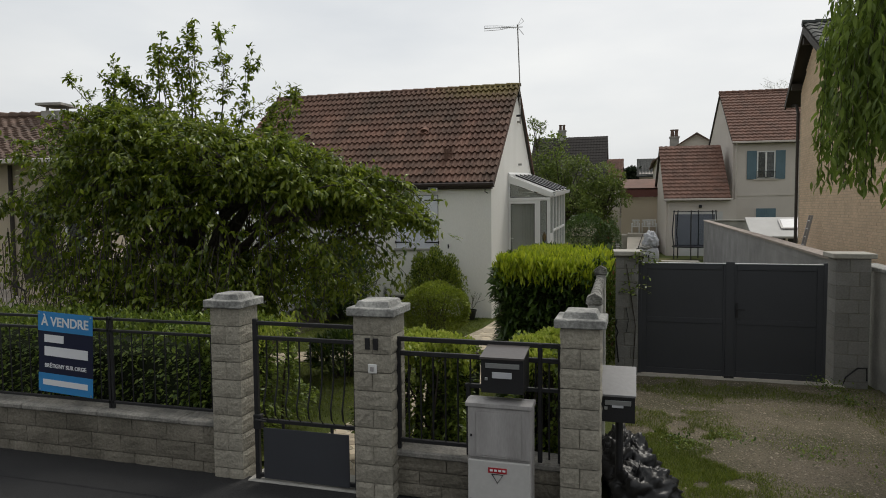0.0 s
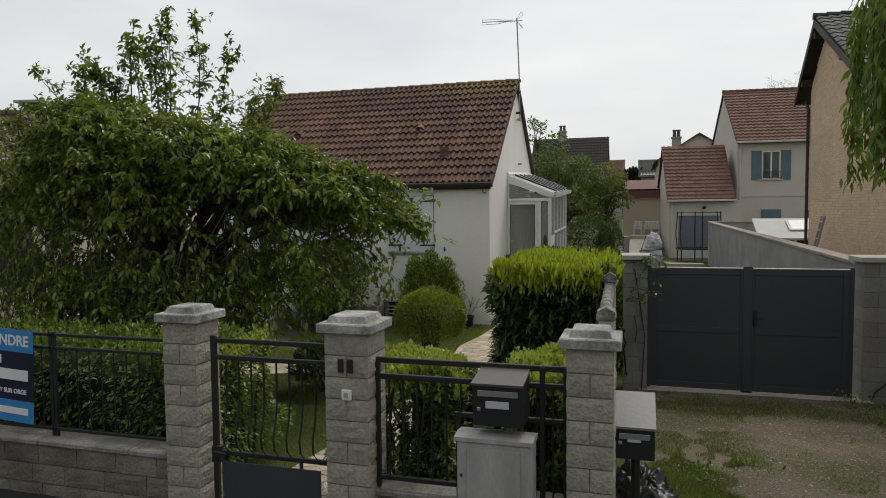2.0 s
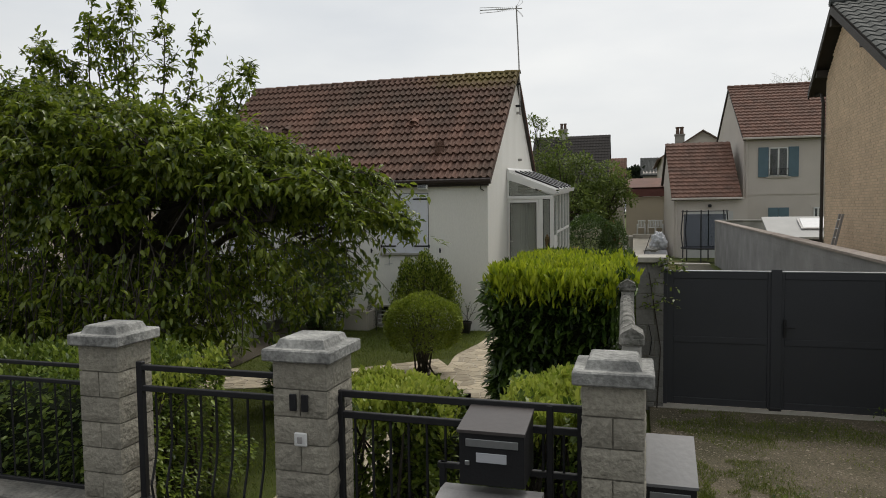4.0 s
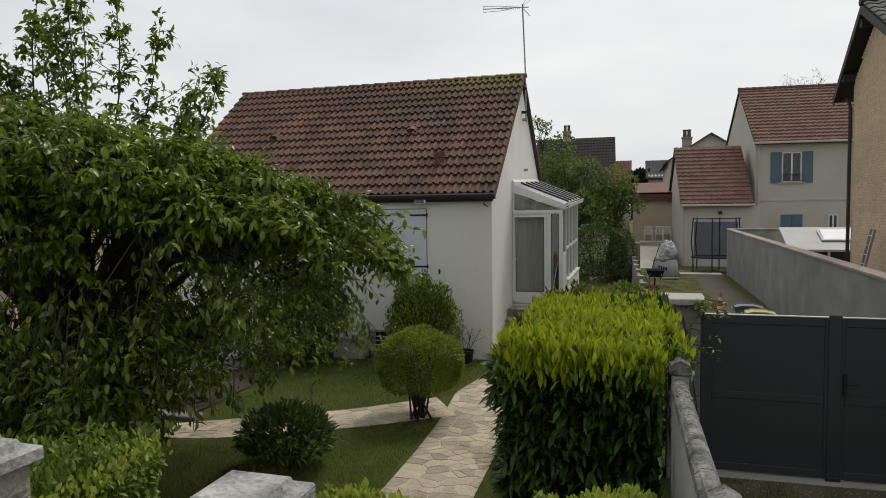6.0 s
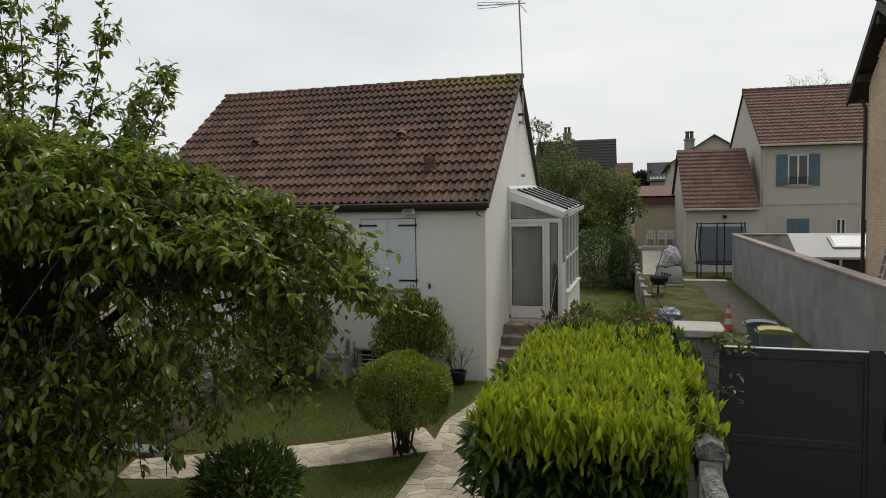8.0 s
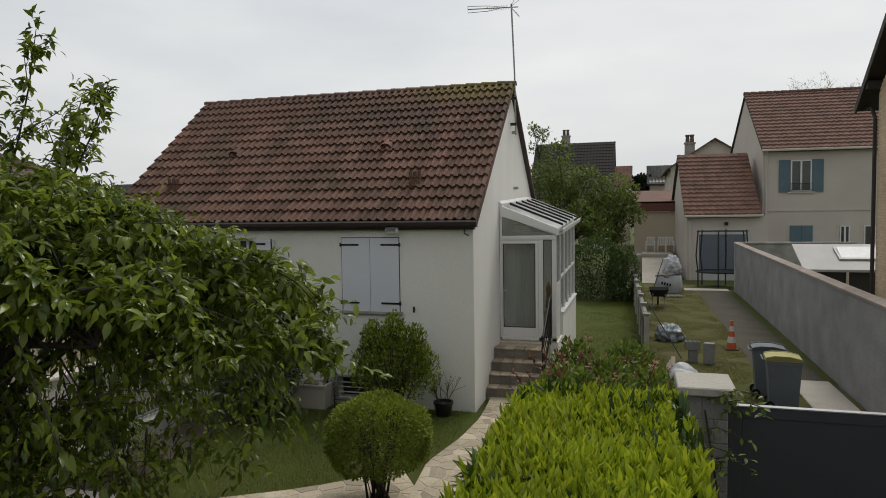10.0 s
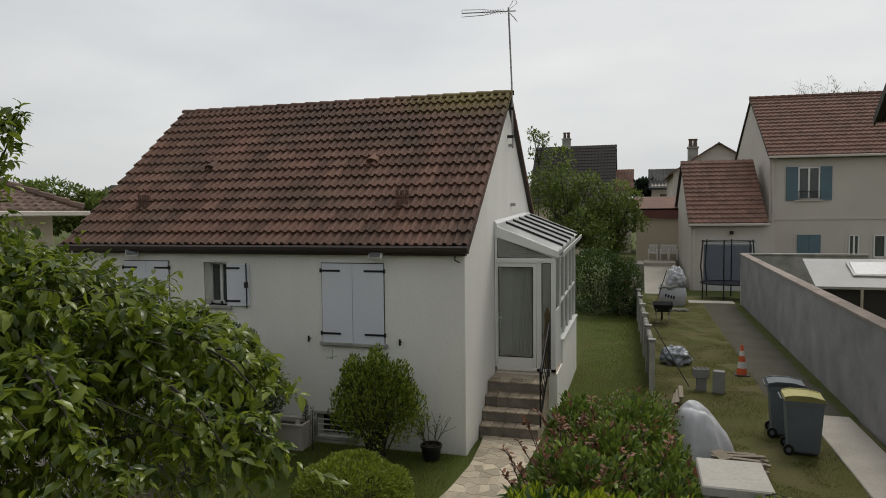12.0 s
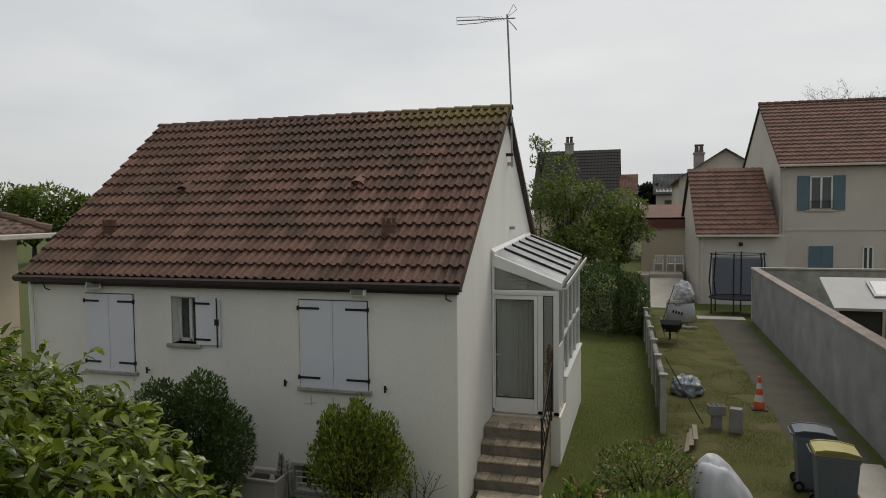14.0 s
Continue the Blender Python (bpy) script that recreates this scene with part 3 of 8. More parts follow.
for k in range(22):
    x0 = RX0 + (RX1 - RX0) * k / 22
    x1 = x0 + (RX1 - RX0) / 22 + 0.05
    arc = [(0.13 * math.cos(a), 0.10 * math.sin(a)) for a in [math.pi * q / 6 for q in range(7)]]
    ridge.add([(x0, RIDGE_Y + y, RIDGE_Z - 0.06 + z) for y, z in arc] + [(x1, RIDGE_Y + y * 0.9, RIDGE_Z - 0.075 + z * 0.9) for y, z in arc], [(q, q + 1, 8 + q, 7 + q) for q in range(6)] + [tuple(range(6, -1, -1))])
tagged(part("ridge_tiles", ridge, TILE, roof), "row of rounded ridge tiles", kind="stuff")
for x in (RX0 - 0.015, RX1 - 0.02):
    verge = Geo().prism([(17.98, EAVE_Z - 0.14), (RIDGE_Y, RIDGE_Z - 0.13), (25.7, EAVE_Z - 0.14), (25.7, EAVE_Z - 0.045), (RIDGE_Y, RIDGE_Z - 0.045), (17.98, EAVE_Z - 0.045)], x, x + 0.03)
    part("verge", verge, TILE, roof)
for (x, d, kind) in ((-8.02, 2.36, "hood"), (-4.32, 2.40, "hood"), (-8.92, 1.12, "vent"), (-3.33, 1.10, "vent")):
    g = Geo()
    m = pose(x, 17.97 + d * math.cos(PITCH), EAVE_Z - 0.0 + d * math.sin(PITCH), math.degrees(PITCH), 0, 0)
    arc = [(0.13 * math.cos(a), 0.12 * math.sin(a)) for a in [math.pi * q / 8 for q in range(9)]]
    if kind == "hood":
        g.add([m @ Vector((a, 0, b)) for a, b in arc] + [m @ Vector((a * 0.6, 0.34, b * 0.15)) for a, b in arc], [(q, q + 1, 10 + q, 9 + q) for q in range(8)])
        g.add([m @ Vector((a * 0.9, 0.03, b * 0.85)) for a, b in arc], [tuple(range(9))])
    else:
        g.lathe((x, 17.97 + d * math.cos(PITCH), EAVE_Z + d * math.sin(PITCH) - 0.05), [(0.11, 0), (0.11, 0.16), (0.125, 0.165), (0.125, 0.20), (0.09, 0.20), (0.09, 0.10)], 14)
        for q in range(6):
            a = math.pi * q / 3
            px, py, pz = x + 0.10 * math.cos(a), 17.97 + d * math.cos(PITCH) + 0.10 * math.sin(a), EAVE_Z + d * math.sin(PITCH) + 0.15
            g.box(px - 0.02, py - 0.015, pz, px + 0.02, py + 0.015, pz + 0.09)
    part("roof_vent", g, TILE, roof, "small clay roof vent")
gut = Geo()
prof = [(17.98, EAVE_Z - 0.02), (17.90, EAVE_Z - 0.02), (17.865, EAVE_Z - 0.05), (17.87, EAVE_Z - 0.10), (17.91, EAVE_Z - 0.14), (17.98, EAVE_Z - 0.15)]
gut.prism(prof, RX0 - 0.02, RX1 + 0.02)
gut.box(RX0 + 0.05, 17.98, EAVE_Z - 0.19, RX1 - 0.05, HY0 + 0.02, EAVE_Z - 0.13)
part("gutter", gut, GUTTER, house, "dark brown half-round eaves gutter")
for x in (-9.6, -2.12):
    part("gutter_strap", Geo().tube([(x, 17.97, EAVE_Z - 0.15), (x - 0.02, 18.02, EAVE_Z - 0.26), (x + 0.05, 18.06, EAVE_Z - 0.3)], 0.012), BLACK, house)
part("downpipe", Geo().tube([(-9.93, 18.0, EAVE_Z - 0.15), (-9.93, 18.03, 0.1)], 0.035, 8), WHITE_PVC, house)
for z in (5.55, 4.25):
    part("gable_bracket", Geo().box(HX1, 21.84 + (6.72 - z) / 0.81 * 0.12, z, HX1 + 0.1, 21.94 + (6.72 - z) / 0.81 * 0.12, z + 0.06), CONCRETE, house)

# windows, shutters and the things on the front wall
for name, (x0, x1, z0, z1) in WIN.items():
    win = part("window", Geo().box(x0 - 0.06, HY0 - 0.018, z1, x1 + 0.06, HY0 + 0.02, z1 + 0.05, 0.005).box(x0 - 0.06, HY0 - 0.018, z0, x0 - 0.0, HY0 + 0.02, z1, 0.005).box(x1 + 0.0, HY0 - 0.018, z0, x1 + 0.06, HY0 + 0.02, z1, 0.005), RENDER, house)
    part("sill", Geo().box(x0 - 0.09, HY0 - 0.06, z0 - 0.06, x1 + 0.09, HY0 + 0.2, z0, 0.008), CONCRETE, win)
    fr = Geo()
    for a, b, c, d in ((x0, x0 + 0.05, z0, z1), (x1 - 0.05, x1, z0, z1), (x0, x1, z1 - 0.05, z1), (x0, x1, z0, z0 + 0.06), ((x0 + x1) / 2 - 0.03, (x0 + x1) / 2 + 0.03, z0, z1)):
        fr.box(a, HY0 + 0.17, c, b, HY0 + 0.23, d, 0.006)
    part("window_frame", fr, WHITE_PVC, win)
    part("pane", Geo().box(x0 + 0.05, HY0 + 0.195, z0 + 0.06, x1 - 0.05, HY0 + 0.205, z1 - 0.05), GLASS, win)
    part("curtain", Geo().box(x0 + 0.03, HY0 + 0.26, z0 + 0.05, x1 - 0.03, HY0 + 0.27, z1 - 0.03), CURTAIN, win)


def shutter(x0, x1, z0, z1, hinge_left, open_to=None):
    """A plain white shutter with black strap hinges, flat on the wall plane."""
    y = HY0 - 0.045
    s = part("shutter", Geo().box(x0, y, z0, x1, y + 0.03, z1, 0.0035), SHUTTER, house, "plain white shutter with black strap hinges")
    for z in (z0 + 0.12 * (z1 - z0), z1 - 0.09 * (z1 - z0)):
        long = (x1 - x0) * 0.62
        a, b = (x0 - 0.02, x0 + long) if hinge_left else (x1 - long, x1 + 0.02)
        h = Geo().box(a, y - 0.012, z - 0.018, b, y - 0.002, z + 0.018, 0.004)
        e = a if hinge_left else b
        h.box(e - 0.014, y - 0.018, z - 0.035, e + 0.014, y + 0.03, z + 0.035, 0.004)
        part("strap_hinge", h, BLACK, s)
    return s


for x0, x1, z0, z1 in (WIN["left"], WIN["right"]):
    mid = (x0 + x1) / 2
    # Dark plate behind both shutters paints the shadow in the gap round them.
    part("shutter_gap", Geo().box(x0 - 0.045, HY0 - 0.024, z0 - 0.02, x1 + 0.045, HY0 - 0.019, z1 + 0.035), ROOMDARK, house)
    shutter(x0 - 0.03, mid - 0.004, z0 - 0.01, z1 + 0.02, True)
    shutter(mid + 0.004, x1 + 0.03, z0 - 0.01, z1 + 0.02, False)
s = shutter(-6.48, -6.02, 2.46, 3.22, True)
part("latch_bar", Geo().tube([(-6.06, HY0 - 0.06, 2.43), (-6.06, HY0 - 0.06, 3.25)], 0.011).box(-6.10, HY0 - 0.075, 2.80, -6.03, HY0 - 0.05, 2.90), BLACK, s, "black espagnolette bar")
for x, z in ((-9.0, 1.98), (-7.48, 1.98), (-4.83, 1.93), (-3.12, 1.94)):
    g = Geo().box(x - 0.012, HY0 - 0.06, z - 0.02, x + 0.012, HY0 + 0.01, z + 0.005).box(x - 0.018, HY0 - 0.07, z - 0.06, x + 0.02, HY0 - 0.05, z + 0.05, 0.006)
    part("shutter_stop", g, BLACK, house, "black iron shutter stop")
for x in (-8.47, -3.50):
    g = Geo().box(x - 0.03, HY0 - 0.06, 3.40, x + 0.03, HY0 + 0.01, 3.46, 0.006)
    m = pose(x, HY0 - 0.12, 3.42, -22, 0, 25 if x < -5 else 0)
    g.box(-0.12, -0.06, -0.075, 0.12, 0.06, 0.075, 0.02, m)
    part("wall_lamp", g, WHITE_PVC, house, "white floodlight fixed under the eaves")
    g = Geo().box(-0.10, -0.066, -0.058, 0.10, -0.0615, 0.058, 0.0, m)
    part("lens", g, GLASS, house)
for x in (-4.4, -4.02):
    g = Geo().tube([(x, HY0 - 0.01, 1.74), (x + 0.01, HY0 - 0.012, 1.66), (x, HY0 - 0.012, 1.58)], 0.006, 5).tube([(x - 0.11, HY0 - 0.01, 1.60), (x + 0.10, HY0 - 0.01, 1.63)], 0.005, 5)
    part("wire_holder", g, ALU, house)
x0, x1, z0, z1 = VENT
vent = part("cellar_window", Geo().box(x0 - 0.06, HY0 - 0.03, z0 - 0.06, x1 + 0.06, HY0 + 0.02, z0, 0.006).box(x0 - 0.06, HY0 - 0.02, z1, x1 + 0.06, HY0 + 0.02, z1 + 0.05, 0.006).box(x0 - 0.06, HY0 - 0.03, z0, x0, HY0 + 0.02, z1).box(x1, HY0 - 0.03, z0, x1 + 0.06, HY0 + 0.02, z1), CONCRETE, house, "cellar window with iron bars")
for z in (z0 + 0.1, z0 + 0.2, z0 + 0.29):
    part("bar", Geo().tube([(x0, HY0 + 0.04, z), (x1, HY0 + 0.04, z)], 0.012), WHITE_PVC, vent)
part("cellar_pane", Geo().box(x0, HY0 + 0.24, z0, x1, HY0 + 0.25, z1), ROOMDARK, vent)

# antenna on the gable end of the ridge
ant = thing("antenna", "thin steel mast with a television antenna on the ridge", "antenna", (-1.9, 21.9, 5.6))
part("mast", Geo().tube([(-1.88, 21.9, 5.5), (-1.90, 21.9, 6.9), (-1.96, 21.88, 8.5)], 0.019, 8), STEEL_GREY, ant)
part("boom", Geo().tube([(-2.98, 21.84, 8.46), (-1.80, 21.9, 8.42)], 0.013, 6), ALU, ant)
for k in range(9):
    x = -2.05 - 0.055 * k
    part("director", Geo().tube([(x, 21.70, 8.43), (x, 22.04, 8.43)], 0.005, 4), ALU, ant)
for dz, x in ((0.20, -1.82), (-0.20, -1.82)):
    part("reflector", Geo().tube([(-1.98, 21.88, 8.43), (-1.80, 21.7, 8.43 + dz)], 0.006, 4).tube([(-1.98, 21.88, 8.43), (-1.80, 22.05, 8.43 + dz)], 0.006, 4).tube([(-1.80, 21.7, 8.43 + dz), (-1.80, 22.05, 8.43 + dz)], 0.006, 4), ALU, ant)
part("loop", Geo().tube([(-2.98, 21.84, 8.53), (-2.5, 21.86, 8.50), (-2.1, 21.88, 8.44), (-2.5, 21.86, 8.38), (-2.98, 21.84, 8.38), (-2.98, 21.84, 8.53)], 0.008, 4), ALU, ant)
part("mast_bracket", Geo().box(-2.02, 21.87, 5.72, -1.86, 21.93, 5.78).box(-2.02, 21.87, 6.32, -1.86, 21.93, 6.38), BLACK, ant)

# ---- veranda on the gable side ----
VX0, VX1, VY0, VY1, VF = -1.99, -0.79, 20.45, 24.6, 0.97
ZE, ZT = 3.25, 3.86
ver = thing("veranda", "white framed glass veranda against the gable wall", "veranda", (-1.4, 20.5, 0.05))
part("base_wall", Geo().box(VX0, VY0 + 0.02, 0.0, VX1 + 0.03, VY1, VF - 0.02).box(VX1 - 0.12, VY0 + 0.95, VF - 0.02, VX1 + 0.03, VY1, VF + 0.45), RENDER, ver, "white rendered base wall")
part("floor", Geo().box(VX0 + 0.01, VY0, VF - 0.02, VX1, VY1 - 0.05, VF + 0.01), STEP_TILE, ver)
part("sill", Geo().box(VX1 - 0.15, VY0 + 0.93, VF + 0.45, VX1 + 0.06, VY1, VF + 0.49, 0.008), WHITE_PVC, ver)
for x0, x1 in ((VX0, VX0 + 0.045), (-1.165, -1.065), (-0.885, VX1)):
    part("front_post", Geo().box(x0, VY0, VF, x1, VY0 + 0.07, 3.12, 0.006), WHITE_PVC, ver, "white frame post")
part("head_beam", Geo().box(VX0, VY0 - 0.012, 3.12, VX1, VY0 + 0.08, 3.21, 0.008).box(VX0 + 0.12, VY0 - 0.022, 3.165, VX1 - 0.1, VY0 - 0.011, 3.18), WHITE_PVC, ver, "white head beam above the door")
part("threshold", Geo().box(VX0, VY0, VF, VX1, VY0 + 0.07, VF + 0.07, 0.006), WHITE_PVC, ver)
part("gable_rafter", Geo().prism([(VX0, 3.64), (VX1 + 0.06, ZE - 0.03), (VX1 + 0.06, ZE + 0.10), (VX0, 3.86)], VY0 - 0.02, VY0 + 0.08, "y").box(VX0, VY0, 3.21, VX0 + 0.05, VY0 + 0.07, 3.66), WHITE_PVC, ver, "deep white rafter of the veranda front")
door = part("door", Geo().box(VX0 + 0.05, VY0, VF + 0.07, VX0 + 0.075, VY0 + 0.055, 3.11, 0.006).box(-1.235, VY0, VF + 0.07, -1.17, VY0 + 0.055, 3.11, 0.006).box(VX0 + 0.075, VY0, VF + 0.07, -1.235, VY0 + 0.055, VF + 0.28, 0.006).box(VX0 + 0.075, VY0, 3.035, -1.235, VY0 + 0.055, 3.11, 0.006), WHITE_PVC, ver, "white glazed door, closed")
part("pane", Geo().box(VX0 + 0.075, VY0 + 0.024, VF + 0.28, -1.235, VY0 + 0.032, 3.035), GLASS_VER, door)


g = Geo()
folds = [(VX0 + 0.30 + 0.0125 * k, VY0 + 0.12 + 0.012 * math.sin(k * 1.7)) for k in range(37)]
g.add([(x, y, z) for z in (VF + 0.24, 3.08) for x, y in folds], [(k, k + 1, 38 + k, 37 + k) for k in range(36)])
g.add([(x, y + 0.004, z) for z in (VF + 0.24, 3.08) for x, y in folds], [(k, k + 1, 38 + k, 37 + k) for k in range(36)])
part("net_curtain", g, CURTAIN, ver, "pale net curtain behind the door pane")


def pane_seal(x0, x1, z0, z1, parent, y=VY0):
    """The dark rubber strip round a pane."""
    g = Geo()
    for a, b, c, d in ((x0, x0 + 0.014, z0, z1), (x1 - 0.014, x1, z0, z1), (x0, x1, z0, z0 + 0.014), (x0, x1, z1 - 0.014, z1)):
        g.box(a, y - 0.004, c, b, y + 0.02, d)
    part("seal", g, BLACK, parent)


pane_seal(VX0 + 0.07, -1.23, VF + 0.275, 3.04, door)
part("handle", Geo().box(VX0 + 0.052, VY0 - 0.02, 1.94, VX0 + 0.072, VY0 + 0.01, 2.12, 0.004).tube([(VX0 + 0.062, VY0 - 0.045, 2.04), (VX0 + 0.16, VY0 - 0.05, 2.04)], 0.009), WHITE_PVC, door)
part("side_pane", Geo().box(-1.065, VY0 + 0.03, VF + 0.07, -0.885, VY0 + 0.038, 3.12), GLASS_VER, ver)
pane_seal(-1.065, -0.885, VF + 0.07, 3.12, ver, VY0 + 0.012)
part("transom_pane", Geo().prism([(VX0 + 0.05, 3.21), (-0.86, 3.21), (-0.86, 3.22), (VX0 + 0.05, 3.64)], VY0 + 0.03, VY0 + 0.038, "y"), GLASS_VER, ver)
part("transom_seal", Geo().tube([(VX0 + 0.057, VY0 + 0.01, 3.217), (-0.885, VY0 + 0.01, 3.217), (VX0 + 0.057, VY0 + 0.01, 3.63), (VX0 + 0.057, VY0 + 0.01, 3.217)], 0.008, 4), BLACK, ver)
for k in range(5):
    z = 3.28 + 0.042 * k
    part("blind_slat", Geo().box(-1.72, VY0 + 0.09, z, -1.05 - 0.12 * k, VY0 + 0.10, z + 0.026), CURTAIN, ver)
for k in range(6):
    y = VY0 + 0.06 + (VY1 - VY0 - 0.12) * k / 5
    part("side_post", Geo().box(VX1 - 0.07, y, VF + (0.0 if k < 2 else 0.47), VX1 - 0.005, y + 0.06, ZE + 0.02, 0.005), WHITE_PVC, ver)
part("side_head", Geo().box(VX1 - 0.07, VY0 + 0.07, ZE - 0.06, VX1 - 0.004, VY1, ZE + 0.03, 0.005), WHITE_PVC, ver)
part("side_rail", Geo().box(VX1 - 0.07, VY0 + 0.95, 2.18, VX1 - 0.01, VY1, 2.24, 0.005), WHITE_PVC, ver)
part("side_panel", Geo().box(VX1 - 0.045, VY0 + 0.12, VF + 0.02, VX1 - 0.02, VY0 + 0.88, 2.15, 0.004), WHITE_PVC, ver, "solid white lower panel")
for k in range(5):
    y0 = VY0 + 0.12 + (VY1 - VY0 - 0.12) * k / 5
    part("pane", Geo().box(VX1 - 0.045, y0, VF + 0.5 if k else 2.17, VX1 - 0.037, y0 + 0.745, ZE - 0.06), GLASS_VER, ver)


def roof_z(x, lift):
    """The height of the veranda roof above the floor line at its front."""
    return ZT + (ZE + 0.10 - ZT) * (x - VX0) / (VX1 + 0.06 - VX0) + lift


for k in range(6):
    y = VY0 + 0.10 + (VY1 - VY0 - 0.16) * k / 5
    a, b = VX0 + 0.02, VX1 + 0.05
    if k:
        part("rafter", Geo().prism([(a, roof_z(a, -0.03)), (b, roof_z(b, -0.03)), (b, roof_z(b, 0.062)), (a, roof_z(a, 0.062))], y - 0.025, y + 0.025, "y"), ALU, ver, "raised grey aluminium glazing bar")
        # Black strip paints the shade on the bar's front face.
        part("gasket", Geo().prism([(a, roof_z(a, 0.0)), (b, roof_z(b, 0.0)), (b, roof_z(b, 0.05)), (a, roof_z(a, 0.05))], y - 0.033, y - 0.0255, "y"), BLACK, ver, "black strip painting the shaded front of the glazing bar")
    if k < 5:
        step = (VY1 - VY0 - 0.16) / 5
        part("roof_panel", Geo().prism([(a, roof_z(a, -0.004)), (b, roof_z(b, -0.004)), (b, roof_z(b, 0.006)), (a, roof_z(a, 0.006))], y - 0.02 if k == 0 else y + 0.026, y + step - 0.034, "y"), ROOF_GLASS, ver, "whitish translucent roof panel")
part("wall_flashing", Geo().prism([(VX0, ZT - 0.02), (VX0 + 0.06, ZT - 0.04), (VX0 + 0.06, ZT + 0.03), (VX0, ZT + 0.09)], VY0 - 0.03, VY1, "y"), WHITE_PVC, ver)
part("gutter", Geo().prism([(VX1 + 0.045, ZE + 0.0), (VX1 + 0.15, ZE + 0.0), (VX1 + 0.165, ZE + 0.10), (VX1 + 0.145, ZE + 0.10), (VX1 + 0.135, ZE + 0.02), (VX1 + 0.06, ZE + 0.02)], VY0 - 0.02, VY1, "y"), WHITE_PVC, ver, "white eaves gutter")
# Dark strip laid along the bottom of the gutter.
part("gutter_bed", Geo().box(VX1 + 0.062, VY0, ZE + 0.021, VX1 + 0.134, VY1 - 0.01, ZE + 0.03), ROOMDARK, ver, "dark strip along the gutter bottom")
part("blind", Geo().box(VX0 + 0.10, VY0 + 0.12, VF + 0.3, -1.66, VY0 + 0.125, 3.02), CURTAIN, ver, "pale net curtain behind the door")
part("back_frame", Geo().box(VX0, VY1 - 0.07, VF, VX1, VY1, ZE), WHITE_PVC, ver)
for ob in ver.children:
    for v in ob.data.vertices:
        v.co.z += 0.045 * (v.co.y - VY0) * min(max((v.co.z - 1.0) / 2.0, 0.0), 1.0)
g = Geo().box(-1.03, 20.62, VF + 0.01, -0.93, 20.72, VF + 0.62, 0.01).lathe((-0.98, 20.67, VF + 0.62), [(0.03, 0), (0.07, 0.1), (0.05, 0.3), (0.06, 0.5), (0.02, 0.62)], 10)
single("wooden_ornament", g, surface("honey_wood", (0.36, 0.20, 0.06), 0.5, 0.15, 4, 30, 0.1), "honey-coloured wooden ornament behind the veranda glass", "ornament")

# ---- front steps ----
steps = thing("front_steps", "flight of brown tiled steps up to the veranda door", "steps", (-1.45, 19.5, 0.05))
SX0, SX1 = -1.985, -0.93
for k, (y0, z) in enumerate(((19.02, 0.30), (19.27, 0.50), (19.51, 0.71), (19.75, 0.93))):
    body = part("step", Geo().box(SX0, y0 + 0.02, 0.0 if k == 0 else z - 0.23, SX1, VY0 + 0.02, z - 0.03), STEP_TILE, steps)
    n = 5
    for q in range(n):
        a, b = SX0 + (SX1 - SX0) * q / n, SX0 + (SX1 - SX0) * (q + 1) / n
        part("step_tile", Geo().box(a + 0.004, y0 - 0.015, z - 0.028, b - 0.004, y0 + 0.27, z, 0.006), STEP_TILE, body)
        part("riser_tile", Geo().box(a + 0.001, y0 + 0.004, z - 0.19, b - 0.001, y0 + 0.018, z - 0.032, 0.002), RISER, body)
rail = thing("stair_rail", "black wrought iron handrail beside the steps", "railing", (-0.9, 19.2, 0.3))
part("post", Geo().tube([(-0.9, 19.12, 0.3), (-0.9, 19.12, 1.28)], 0.016, 8).lathe((-0.9, 19.12, 1.28), [(0.012, 0), (0.03, 0.03), (0.012, 0.06)], 8), BLACK, rail)
part("post", Geo().tube([(-0.9, 20.3, 0.93), (-0.9, 20.3, 2.0)], 0.016, 8), BLACK, rail)
part("handrail", Geo().tube([(-0.9, 19.12, 1.26), (-0.9, 20.3, 1.98)], 0.018, 8), BLACK, rail)
part("bottom_rail", Geo().tube([(-0.9, 19.12, 0.45), (-0.9, 20.3, 1.12)], 0.012, 6), BLACK, rail)
for k in range(1, 8):
    y = 19.12 + 1.18 * k / 8
    z0, z1 = 0.45 + 0.67 * k / 8, 1.26 + 0.72 * k / 8
    part("baluster", Geo().tube([(-0.9, y, z0), (-0.88, y + 0.03, z0 * 0.7 + z1 * 0.3), (-0.92, y - 0.03, z0 * 0.4 + z1 * 0.6), (-0.9, y, z1)], 0.009, 5), BLACK, rail)

# ---- front wall, pillars, railings and the small gate ----
FY = 6.86


